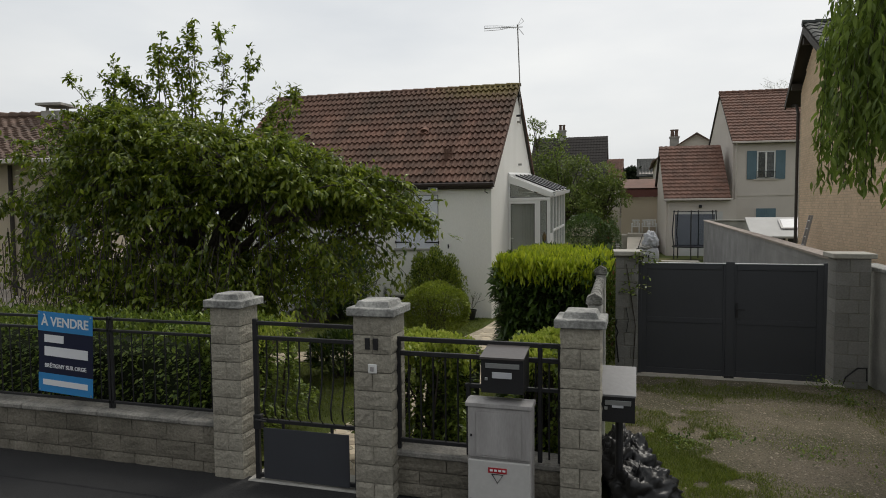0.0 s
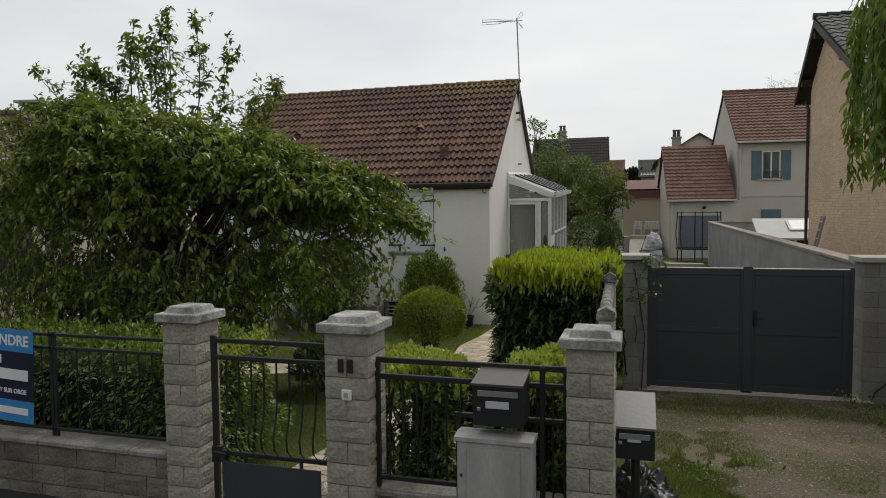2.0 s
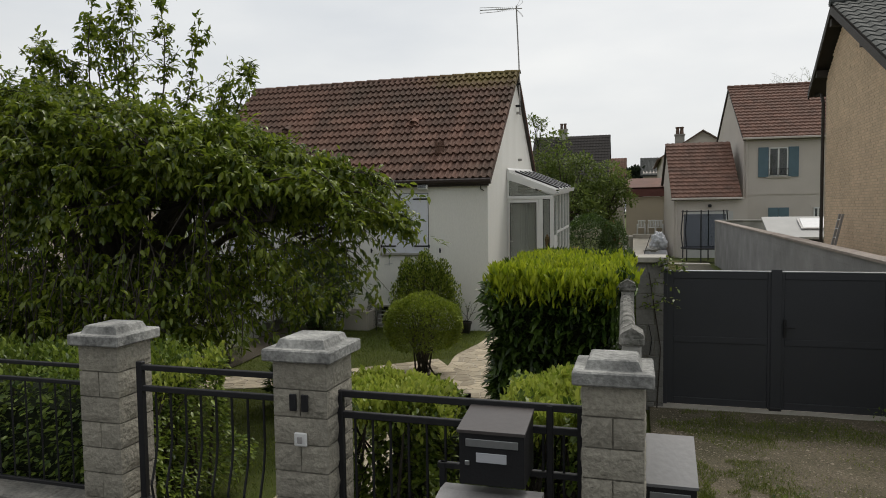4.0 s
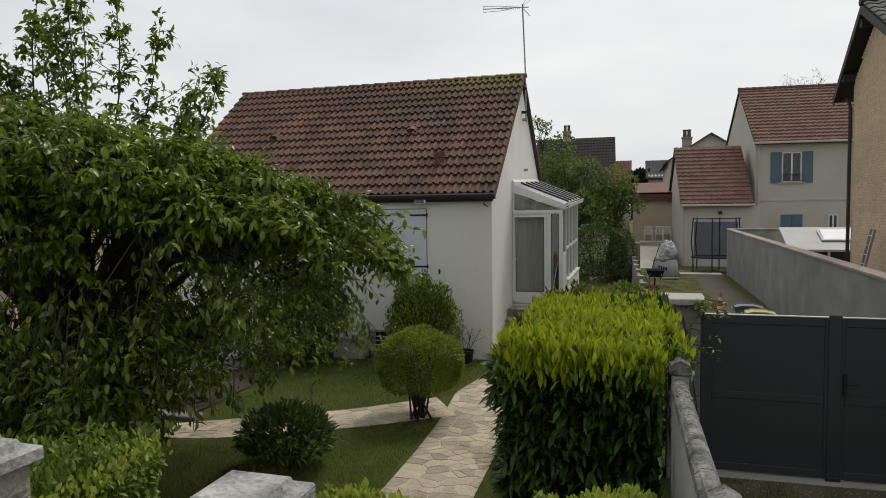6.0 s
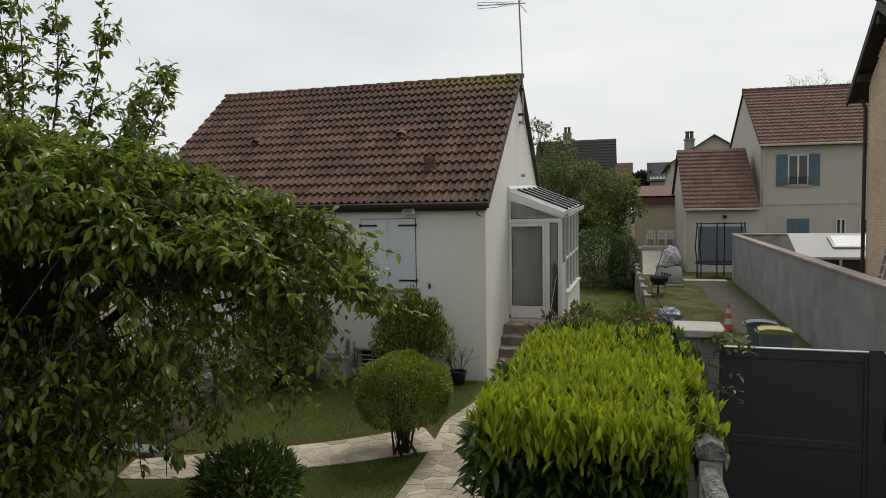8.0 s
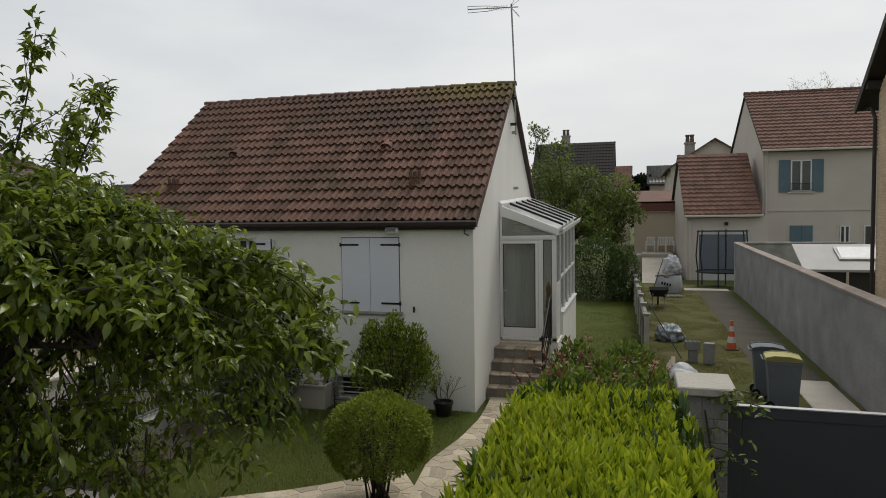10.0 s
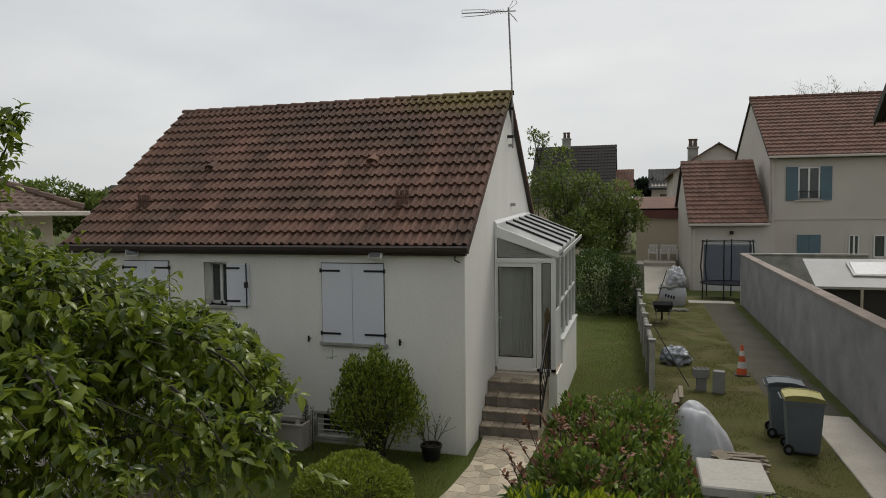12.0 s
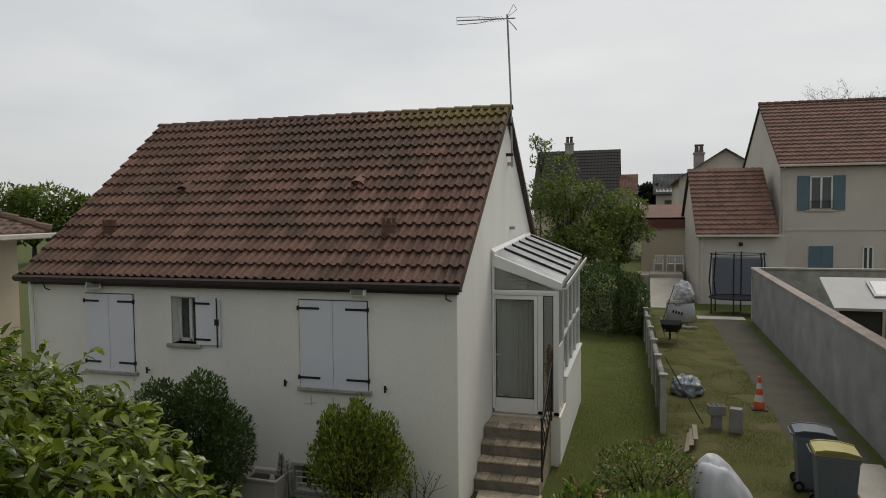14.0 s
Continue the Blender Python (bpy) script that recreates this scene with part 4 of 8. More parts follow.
def pillar(x0, x1, y0, z0, z1, courses, group="gate pillars"):
    """A square pillar of split-faced stone courses under a stepped concrete cap."""
    d = x1 - x0
    p = thing("gate_pillar", "square split-faced stone pillar with a stepped concrete cap", "pillar", ((x0 + x1) / 2, y0 + d / 2, z0), group=group)
    part("core", Geo().box(x0 + 0.014, y0 + 0.014, z0 - 0.2, x1 - 0.014, y0 + d - 0.014, z1), MORTAR, p)
    rnd = random.Random(int(x0 * 100))
    h = (z1 - z0) / courses
    for k in range(courses):
        a, b = z0 + k * h, z0 + (k + 1) * h - 0.009
        mid = (x0 + x1) / 2
        for u, v in ((x0, x1),) if k % 2 else ((x0, mid - 0.003), (mid + 0.003, x1)):
            part("stone", rough_block(u, v, y0, y0 + d, a, b, rnd), STONE, p)
    c = 0.048
    cap = Geo().box(x0 - c, y0 - c, z1, x1 + c, y0 + d + c, z1 + 0.072, 0.008)
    cx, cy, r = (x0 + x1) / 2, y0 + d / 2, d / 2
    t = z1 + 0.072
    lay = [(r - 0.006, t - 0.004), (r - 0.014, t + 0.006), (r - 0.03, t + 0.046), (r - 0.042, t + 0.053)]
    vs = [(cx + sx * q, cy + sy * q, z) for q, z in lay for sx, sy in ((-1, -1), (1, -1), (1, 1), (-1, 1))]
    fs = [(4 * i + k, 4 * i + (k + 1) % 4, 4 * i + 4 + (k + 1) % 4, 4 * i + 4 + k) for i in range(3) for k in range(4)] + [(12, 13, 14, 15)]
    cap.add(vs, fs)
    part("cap", cap, COPING, p, "weathered concrete cap with grey lichen")
    return p


def rough_block(x0, x1, y0, y1, z0, z1, rnd, bulge=0.013):
    """A stone with an uneven, split front, and straight joints."""
    g = Geo()
    nx, nz = 5, 4
    for face in range(4):
        vs = []
        for j in range(nz + 1):
            for i in range(nx + 1):
                u, w = i / nx, j / nz
                edge = 0.0 if i in (0, nx) or j in (0, nz) else rnd.uniform(0.25, 1.0) * bulge
                if face == 0:
                    q = (x0 + (x1 - x0) * u, y0 - edge, z0 + (z1 - z0) * w)
                elif face == 1:
                    q = (x1 + edge, y0 + (y1 - y0) * u, z0 + (z1 - z0) * w)
                elif face == 2:
                    q = (x1 - (x1 - x0) * u, y1 + edge, z0 + (z1 - z0) * w)
                else:
                    q = (x0 - edge, y1 - (y1 - y0) * u, z0 + (z1 - z0) * w)
                vs.append(q)
        g.add(vs, [(j * (nx + 1) + i, j * (nx + 1) + i + 1, (j + 1) * (nx + 1) + i + 1, (j + 1) * (nx + 1) + i) for j in range(nz) for i in range(nx)])
    g.add([(x0, y0, z1), (x1, y0, z1), (x1, y1, z1), (x0, y1, z1)], [(0, 1, 2, 3)])
    return g


P1 = (-2.30, -1.94)
P2 = (-0.80, -0.46)
P3 = (0.985, 1.29)
pillar(-2.30, -1.99, FY - 0.045, 0.30, 2.0, 10)
pillar(-0.80, -0.455, FY - 0.13, 0.36, 1.99, 10)
pillar(*P3, FY - 0.16, 0.36, 1.963, 10)


def low_wall(x0, x1, y, z0, z1, name_label):
    w = thing("low_wall", name_label, "wall", ((x0 + x1) / 2, y + 0.1, z0), kind="structure")
    part("core", Geo().box(x0, y + 0.018, z0 - 0.2, x1, y + 0.2, z1), MORTAR, w)
    rnd = random.Random(int(x0 * 37))
    h, rows = (z1 - z0) / 3, 3
    for r in range(rows):
        x = x0 - (0.2 if r % 2 else 0)
        while x < x1:
            L = rnd.uniform(0.34, 0.46)
            a, b = max(x, x0), min(x + L, x1)
            if b - a > 0.04:
                part("stone", rough_block(a + 0.004, b - 0.004, y, y + 0.18, z0 + r * h, z0 + (r + 1) * h - 0.008, rnd), STONE_DIRTY, w)
            x += L
    x = x0
    while x < x1 - 0.02:
        b = min(x + 0.98, x1)
        part("coping", Geo().box(x + 0.003, y - 0.035, z1, b - 0.003, y + 0.26, z1 + 0.055, 0.012), COPING_OLD, w, "weathered concrete coping stone")
        x = b
    return w


low_wall(-8.6, P1[0], FY + 0.02, 0.30, 0.83, "low split-faced stone wall along the street")
low_wall(P2[1], P3[0], FY + 0.0, 0.38, 0.74, "low split-faced stone wall between two pillars")


def railing(x0, x1, y, z0, z1, n, label, belly=True):
    """A black iron railing: two top rails, a bottom rail and bellied bars."""
    r = thing("railing", label, "railing", ((x0 + x1) / 2, y, z0), group="front railings")
    for z in (z1 - 0.015, z1 - 0.135, z0 + 0.02):
        part("rail", Geo().box(x0, y - 0.014, z - 0.014, x1, y + 0.014, z + 0.014, 0.004), BLACK, r)
    for x in (x0 + 0.02, x1 - 0.02):
        part("post", Geo().box(x - 0.014, y - 0.014, z0 - 0.06, x + 0.014, y + 0.014, z1 + 0.01, 0.003), BLACK, r)
    for k in range(1, n):
        x = x0 + (x1 - x0) * k / n
        pts = [(x, y, z1 - 0.13), (x, y, z1 - 0.45)]
        if belly:
            pts += [(x, y - 0.02, z0 + 0.42), (x, y - 0.07, z0 + 0.26), (x, y - 0.055, z0 + 0.14), (x, y, z0 + 0.03)]
        else:
            pts += [(x, y, z0 + 0.02)]
        part("bar", Geo().tube(pts, 0.0065, 5), BLACK, r)
    return r


railing(-8.5, -5.6, FY + 0.12, 0.93, 1.825, 22, "black iron railing on the low stone wall", False)
railing(-5.6, -3.62, FY + 0.12, 0.93, 1.825, 15, "black iron railing on the low stone wall", False)
railing(-3.62, P1[0] + 0.01, FY + 0.12, 0.93, 1.825, 10, "black iron railing on the low stone wall", False)
rr_ = thing("railing", "black iron railing between the pillars, notched round a meter cabinet", "railing", (0.3, FY + 0.05, 0.86), group="front railings")
RY = FY + 0.02
for z in (1.775, 1.65):
    part("rail", Geo().box(P2[1] - 0.01, RY - 0.016, z - 0.02, P3[0] + 0.01, RY + 0.016, z + 0.02, 0.004), BLACK, rr_)
part("rail", Geo().box(P2[1], RY - 0.016, 0.86, 0.20, RY + 0.016, 0.895, 0.004), BLACK, rr_)
part("rail", Geo().box(0.16, RY - 0.016, 1.385, P3[0], RY + 0.016, 1.42, 0.004), BLACK, rr_)
for x, z0 in ((P2[1] + 0.02, 0.80), (0.19, 0.80), (0.80, 0.78), (P3[0] - 0.02, 0.80)):
    part("post", Geo().box(x - 0.018, RY - 0.02, z0, x + 0.018, RY + 0.02, 1.79 if x != 0.19 else 1.42, 0.004), BLACK, rr_)
for k in range(1, 13):
    x = P2[1] + (P3[0] - P2[1]) * k / 13
    z0 = 0.88 if x < 0.18 else (1.40 if x < 0.78 else 0.82)
    part("bar", Geo().tube([(x, RY, 1.65), (x, RY, z0)], 0.008, 5), BLACK, rr_)

pg = thing("garden_gate", "black wrought iron garden gate with a solid lower panel, closed", "gate", (-1.32, FY, 0.36))
GX0, GX1 = -1.85, -0.835
for x in (GX0, GX1):
    part("stile", Geo().box(x - 0.022, FY - 0.02, 0.38, x + 0.022, FY + 0.02, 1.90, 0.004), BLACK, pg)
for z in (1.862, 1.725, 0.945, 0.42):
    part("rail", Geo().box(GX0, FY - 0.016, z - 0.018, GX1, FY + 0.016, z + 0.018, 0.004), BLACK, pg)
for k in range(1, 9):
    x = GX0 + (GX1 - GX0) * k / 9
    part("bar", Geo().tube([(x, FY, 1.73), (x, FY, 1.4), (x, FY - 0.02, 1.28), (x, FY - 0.07, 1.12), (x, FY - 0.055, 1.02), (x, FY, 0.96)], 0.008, 5), BLACK, pg)
part("panel", Geo().box(GX0 + 0.075, FY - 0.03, 0.40, GX1 - 0.07, FY - 0.02, 0.885, 0.003), GATE, pg, "solid dark sheet metal panel")
for x in (GX0 + 0.27, GX1 - 0.25):
    part("bar", Geo().box(x - 0.012, FY - 0.012, 0.42, x + 0.012, FY + 0.012, 0.95, 0.003), BLACK, pg)
part("lock", Geo().box(GX0 - 0.03, FY - 0.03, 0.86, GX0 + 0.05, FY + 0.03, 1.0, 0.006).tube([(GX0 + 0.01, FY - 0.05, 0.96), (GX0 + 0.12, FY - 0.05, 0.95)], 0.01), BLACK, pg)
part("threshold", Geo().box(P1[1], FY - 0.06, 0.28, P2[0], FY + 0.3, 0.385, 0.01), CONCRETE, pg)

# ---- drive gate with its pillars ----
dg = thing("drive_gate", "anthracite aluminium double gate, closed", "gate", (3.03, 13.42, 0.06))
for x0, x1 in ((1.565, 3.03), (3.05, 4.485)):
    leaf = part("gate_leaf", Geo().box(x0, 13.40, 0.03, x0 + 0.10, 13.45, 1.95, 0.005).box(x1 - 0.10, 13.40, 0.03, x1, 13.45, 1.95, 0.005).box(x0 + 0.1, 13.40, 1.85, x1 - 0.1, 13.45, 1.95, 0.005).box(x0 + 0.1, 13.40, 0.03, x1 - 0.1, 13.45, 0.13, 0.005).box(x0 + 0.1, 13.40, 0.93, x1 - 0.1, 13.45, 1.02, 0.005), GATE, dg)
    for z0, z1 in ((0.13, 0.93), (1.02, 1.85)):
        part("panel", Geo().box(x0 + 0.1, 13.409, z0, x1 - 0.1, 13.438, z1, 0.003), GATE, leaf)
    part("top_cap", Geo().box(x0, 13.395, 1.95, x1, 13.455, 1.965, 0.003), ALU, leaf)
part("meeting_post", Geo().box(2.97, 13.385, 0.05, 3.11, 13.40, 1.99, 0.004), GATE, dg)
part("handle", Geo().box(3.13, 13.37, 1.05, 3.17, 13.40, 1.30, 0.004).tube([(3.15, 13.36, 1.20), (3.15, 13.33, 1.20), (3.27, 13.33, 1.195)], 0.011), BLACK, dg, "black lever handle")
part("drop_bolt", Geo().box(2.96, 13.37, -0.0, 3.12, 13.46, 0.06, 0.01), BLACK, dg)
for x in (1.55, 4.505):
    part("gate_post", Geo().box(x - 0.03, 13.39, 0.02, x + 0.03, 13.47, 1.99, 0.006), GATE, dg)


def block_pillar(x0, x1, y0, y1, z1, label):
    p = thing("block_pillar", label, "pillar", ((x0 + x1) / 2, (y0 + y1) / 2, 0.0), group="drive gate pillars")
    part("core", Geo().box(x0 + 0.008, y0 + 0.008, -0.1, x1 - 0.008, y1 - 0.008, z1), MORTAR, p)
    n = 10
    for k in range(n):
        a, b = z1 * k / n, z1 * (k + 1) / n - 0.007
        cut = x0 + (x1 - x0) * (0.4 if k % 2 else 0.68)
        for u, v in ((x0, cut - 0.003), (cut + 0.003, x1)):
            part("block", Geo().box(u, y0, a, v, y1, b, 0.006), PILLAR_GREY, p)
    part("cap", Geo().box(x0 - 0.06, y0 - 0.07, z1, x1 + 0.06, y1 + 0.07, z1 + 0.075, 0.01), CAP_SLAB, p, "flat concrete cap slab")
    return p


bpl = block_pillar(1.20, 1.55, 13.12, 13.55, 2.08, "grey concrete block pillar with a flat cap beside the hedge")
bpr = block_pillar(4.56, 5.02, 13.20, 13.64, 2.06, "grey concrete block pillar with a flat cap beside the long wall")
dg.matrix_basis = pose(0.216, -0.76, 0.19) @ Matrix.Diagonal((0.9085, 1.0, 0.93, 1.0)) @ dg.matrix_basis
bpl.matrix_basis = pose(0.045, -0.63, 0.05) @ bpl.matrix_basis
bpr.matrix_basis = pose(-0.13, -0.63, 0.06) @ bpr.matrix_basis

# ---- side walls ----
sw = thing("side_wall", "rendered garden wall with rounded mossy coping beside the driveway", "wall", (1.24, 10.0, 0.1), kind="structure")
WA, WB = Vector((1.205, 7.18, 2.05)), Vector((1.172, 9.0, 2.07))
wd = 0.042
part("wall_panel", Geo().add([(p.x + s * (wd - 0.008), p.y, z) for p in (WA, WB) for s in (-1, 1) for z in (-0.1, p.z)], [(0, 1, 3, 2), (4, 6, 7, 5), (0, 4, 5, 1), (2, 3, 7, 6), (1, 5, 7, 3), (0, 2, 6, 4)]), CONCRETE, sw)
for k in range(5):
    p, q = WA.lerp(WB, k / 5 + 0.002), WA.lerp(WB, (k + 1) / 5 - 0.002)
    arc = [(-0.052, 0.0), (-0.048, 0.035), (-0.028, 0.062), (0.0, 0.07), (0.028, 0.062), (0.048, 0.035), (0.052, 0.0)]
    part("coping", Geo().add([(e.x + x, e.y, e.z + z) for e in (p, q) for x, z in arc], [(i, i + 1, 8 + i, 7 + i) for i in range(6)] + [(6, 0, 7, 13), tuple(range(7)), tuple(range(13, 6, -1))]), COPING_MOSSY, sw)
rs_ = random.Random(2)
for k in range(9):
    p = WA.lerp(WB, 0.78 + 0.018 * k)
    part("moss_lump", Geo().lathe((p.x + rs_.uniform(-0.02, 0.02), p.y, p.z + 0.05), [(0.022, 0), (0.026, 0.012), (0.014, 0.026)], 8), COPING_MOSSY, sw)
for x, y, z in ((1.225, 7.11, 2.10), (1.18, 9.07, 2.16)):
    part("wall_post", Geo().box(x - 0.052, y - 0.07, -0.1, x + 0.052, y + 0.07, z, 0.01), CONCRETE, sw)
    part("post_cap", Geo().box(x - 0.068, y - 0.09, z, x + 0.068, y + 0.09, z + 0.05, 0.012).prism([(x - 0.066, z + 0.045), (x + 0.066, z + 0.045), (x + 0.06, z + 0.065), (x, z + 0.1), (x - 0.06, z + 0.065)], y - 0.086, y + 0.086, "y"), COPING_MOSSY, sw, "small weathered roof-shaped cap")

rw = thing("block_wall", "long grey concrete block wall with a pale coping along the yard", "wall", (4.9, 26.0, 0.0), kind="structure")
part("core", Geo().add([(x + 0.012 * s, y, z) for y, x, s in ((13.66, 4.80, 1), (38.7, 5.02, 1)) for x, s in ((x, 1), (x + 0.18, -1)) for z in (-0.1, 2.0 + 0.0072 * (y - 18.0))], [(0, 1, 3, 2), (4, 6, 7, 5), (0, 4, 5, 1), (2, 3, 7, 6), (1, 5, 7, 3), (0, 2, 6, 4)]), BLOCK, rw)
rnd = random.Random(4)
for k in range(25):
    y0, y1 = 13.66 + k * 1.0016, 13.66 + (k + 1) * 1.0016
    xa, xb = 4.80 + 0.22 * k / 25, 4.80 + 0.22 * (k + 1) / 25
    part("coping", Geo().add([(x + d, y, z + 2.0 + 0.0072 * (y - 18.0)) for y, x in ((y0 + 0.003, xa), (y1 - 0.003, xb)) for d, z in ((-0.05, 0.0), (0.25, 0.0), (0.25, 0.045), (0.10, 0.075), (-0.05, 0.045))], [(0, 1, 6, 5), (1, 2, 7, 6), (2, 3, 8, 7), (3, 4, 9, 8), (4, 0, 5, 9), (0, 4, 3, 2, 1), (5, 6, 7, 8, 9)]), COPING_WALL, rw)
part("return_wall", Geo().box(5.0, 38.55, -0.1, 9.8, 38.75, 2.15).box(4.97, 38.5, 2.15, 9.8, 38.8, 2.225, 0.01), CONCRETE, rw)
nw = thing("neighbour_wall", "grey rendered wall beside the driveway", "wall", (4.7, 9.0, 0.2), kind="structure")
part("wall_panel", Geo().box(5.03, 6.3, -0.1, 5.23, 13.62, 1.92), CONCRETE, nw)
for k in range(7):
    part("coping", Geo().box(4.99, 6.26 + k * 1.05, 1.92, 5.27, 7.305 + k * 1.05, 1.98, 0.01), COPING, nw)
bw = thing("boundary_wall", "low whitewashed wall on the garden's far edge", "wall", (-8.7, 12.0, 0.1), kind="structure")
part("wall_panel", Geo().box(-8.9, 7.1, -0.1, -8.7, 18.0, 0.95).box(-8.95, 7.1, 0.95, -8.65, 18.0, 1.01, 0.01), OFFWHITE, bw)
lw = thing("garden_kerb", "low stone kerb wall with a flat coping beside the flower bed", "wall", (-6.9, 15.5, 0.0), kind="structure")
part("wall_panel", Geo().box(-7.05, 13.55, -0.1, -6.87, 17.95, 0.34), CONCRETE, lw)
for k in range(5):
    part("coping", Geo().box(-7.09, 13.5 + 0.89 * k, 0.34, -6.83, 14.38 + 0.89 * k, 0.385, 0.01), COPING, lw)
part("corner_slab", Geo().box(-6.75, 13.2, -0.02, -5.66, 13.48, 0.07, 0.012).box(-7.0, 13.1, -0.05, -6.75, 13.5, 0.20, 0.012), COPING_OLD, lw)
wf = thing("wavy_fence", "weathered fence of wavy metal strips on the low kerb wall", "fence", (-6.96, 15.5, 0.385))
for z in (0.46, 1.05):
    part("rail", Geo().box(-6.975, 13.55, z - 0.012, -6.945, 17.9, z + 0.012), ALU, wf)
for k in range(44):
    y = 13.6 + 4.25 * k / 43
    part("strip", Geo().tube([(-6.96, y + 0.022 * math.sin(q * 1.9), 0.385 + 0.72 * q / 9) for q in range(10)], 0.008, 4), STEEL_GREY, wf)


# ---- neighbouring houses ----
def tiled_slope(x0, x1, y0, z0, y1, z1, rows, tile_w, thick=0.05):
    """Courses of wavy tiles on a slope that rises from (y0, z0) to (y1, z1)."""
    g = Geo()
    n = max(4, int((x1 - x0) / tile_w))
    steps = 4
    for j in range(rows):
        a, b = j / rows, (j + 1.12) / rows
        ya, za, yb, zb = y0 + (y1 - y0) * a, z0 + (z1 - z0) * a + thick, y0 + (y1 - y0) * b, z0 + (z1 - z0) * b
        for i in range(n):
            k = [(x0 + (x1 - x0) * (i + q / steps) / n, 0.03 * (0.5 - 0.5 * math.cos(2 * math.pi * q / steps))) for q in range(steps + 1)]
            m = steps + 1
            g.add([(x, ya, za + h) for x, h in k] + [(x, yb, zb + h) for x, h in k] + [(x, ya, za + h - thick) for x, h in k], [(q, q + 1, m + q + 1, m + q) for q in range(steps)] + [(2 * m + q, 2 * m + q + 1, q + 1, q) for q in range(steps)])
    return g


def window_set(parent, x0, x1, z0, z1, y, shutters=None, closed=False):
    w = part("window", Geo().box(x0 - 0.14, y - 0.012, z0 - 0.12, x1 + 0.14, y + 0.03, z1 + 0.14), OFFWHITE, parent)
    part("sill", Geo().box(x0 - 0.16, y - 0.08, z0 - 0.08, x1 + 0.16, y + 0.02, z0 - 0.02, 0.008), OFFWHITE, w)
    if closed:
        for a, b in ((x0, (x0 + x1) / 2 - 0.005), ((x0 + x1) / 2 + 0.005, x1)):
            part("shutter", Geo().box(a, y - 0.05, z0, b, y - 0.016, z1, 0.006), SHUTTER_BLUE, w)
        return w
    part("recess", Geo().box(x0, y - 0.014, z0, x1, y - 0.0125, z1), ROOMDARK, w)
    part("curtain", Geo().box(x0 + 0.04, y - 0.018, z0 + 0.03, x0 + (x1 - x0) * 0.4, y - 0.0145, z1 - 0.03).box(x0 + (x1 - x0) * 0.62, y - 0.018, z0 + 0.03, x1 - 0.04, y - 0.0145, z1 - 0.03), CURTAIN, w)
    part("pane", Geo().box(x0, y - 0.026, z0, x1, y - 0.02, z1), GLASS, w)
    f = Geo()
    for a, b, c, d in ((x0, x0 + 0.06, z0, z1), (x1 - 0.06, x1, z0, z1), (x0, x1, z1 - 0.06, z1), (x0, x1, z0, z0 + 0.06), ((x0 + x1) / 2 - 0.04, (x0 + x1) / 2 + 0.04, z0, z1)):
        f.box(a, y - 0.05, c, b, y - 0.027, d)
    part("window_frame", f, WHITE_PVC, w)
    if shutters:
        for a in (x0 - shutters - 0.02, x1 + 0.02):
            part("shutter", Geo().box(a, y - 0.05, z0 - 0.04, a + shutters, y - 0.014, z1 + 0.02, 0.006).box(a + 0.03, y - 0.058, z1 - 0.16, a + shutters - 0.03, y - 0.05, z1 - 0.12).box(a + 0.03, y - 0.058, z0 + 0.12, a + shutters - 0.03, y - 0.05, z0 + 0.16), SHUTTER_BLUE, w, "grey-blue wooden shutter, folded open")
    return w


nh = thing("neighbour_house", "two-storey off-white house with blue shutters and a tiled roof", "house", (6.95, 45.02, -0.29), 4, local=True)
nh.matrix_basis = pose(6.95, 45.02, -0.29, 0, 0, 4) @ Matrix.Scale(1.09, 4)
part("wall", Geo().box(0.25, 0.25, -0.1, 9.0, 8.0, 6.5).prism([(0.25, 6.5), (8.0, 6.5), (4.1, 9.72)], 0.25, 9.0), OFFWHITE, nh)
part("band", Geo().box(0.24, 0.22, 3.52, 9.0, 0.26, 3.62), OFFWHITE, nh)
nroof = part("roof", Geo().prism([(0.0, 6.5), (4.1, 9.82), (8.25, 6.5), (8.2, 6.38), (4.1, 9.70), (0.05, 6.38)], 0.17, 9.1), WOODDARK, nh, "red-brown tiled roof")
tagged(part("tiles", tiled_slope(0.15, 9.1, -0.02, 6.5, 4.1, 9.84, 17, 0.27, 0.075), TILE_FAR, nroof), kind="stuff")
rg = Geo()
for k in range(24):
    rg.tube([(0.15 + 0.375 * k, 4.1, 9.86), (0.56 + 0.375 * k, 4.1, 9.85)], [0.12, 0.10], 8)
tagged(part("ridge_tiles", rg, TILE_FAR, nroof), kind="stuff")
part("gutter", Geo().box(0.13, -0.1, 6.41, 9.1, 0.02, 6.52, 0.02), OFFWHITE, nh)
part("downpipe", Geo().tube([(0.39, 0.05, 6.43), (0.39, 0.2, 6.2), (0.39, 0.2, 0.0)], 0.05, 8), OFFWHITE, nh)
w = window_set(nh, 1.49, 2.42, 4.47, 5.98, 0.25, 0.5)
part("balcony_rail", Geo().tube([(1.49, 0.13, 4.85), (2.42, 0.13, 4.85)], 0.015).tube([(1.49, 0.13, 4.53), (2.42, 0.13, 4.53)], 0.015), BLACK, w)
for k in range(11):
    part("baluster", Geo().tube([(1.49 + 0.093 * k, 0.13, 4.53), (1.49 + 0.093 * k, 0.13, 4.85)], 0.009, 4), BLACK, w)
window_set(nh, 1.49, 2.50, 1.75, 2.82, 0.25, closed=True)
window_set(nh, 3.68, 4.13, 1.75, 2.81, 0.25)
window_set(nh, 4.72, 5.7, 1.75, 2.81, 0.25)
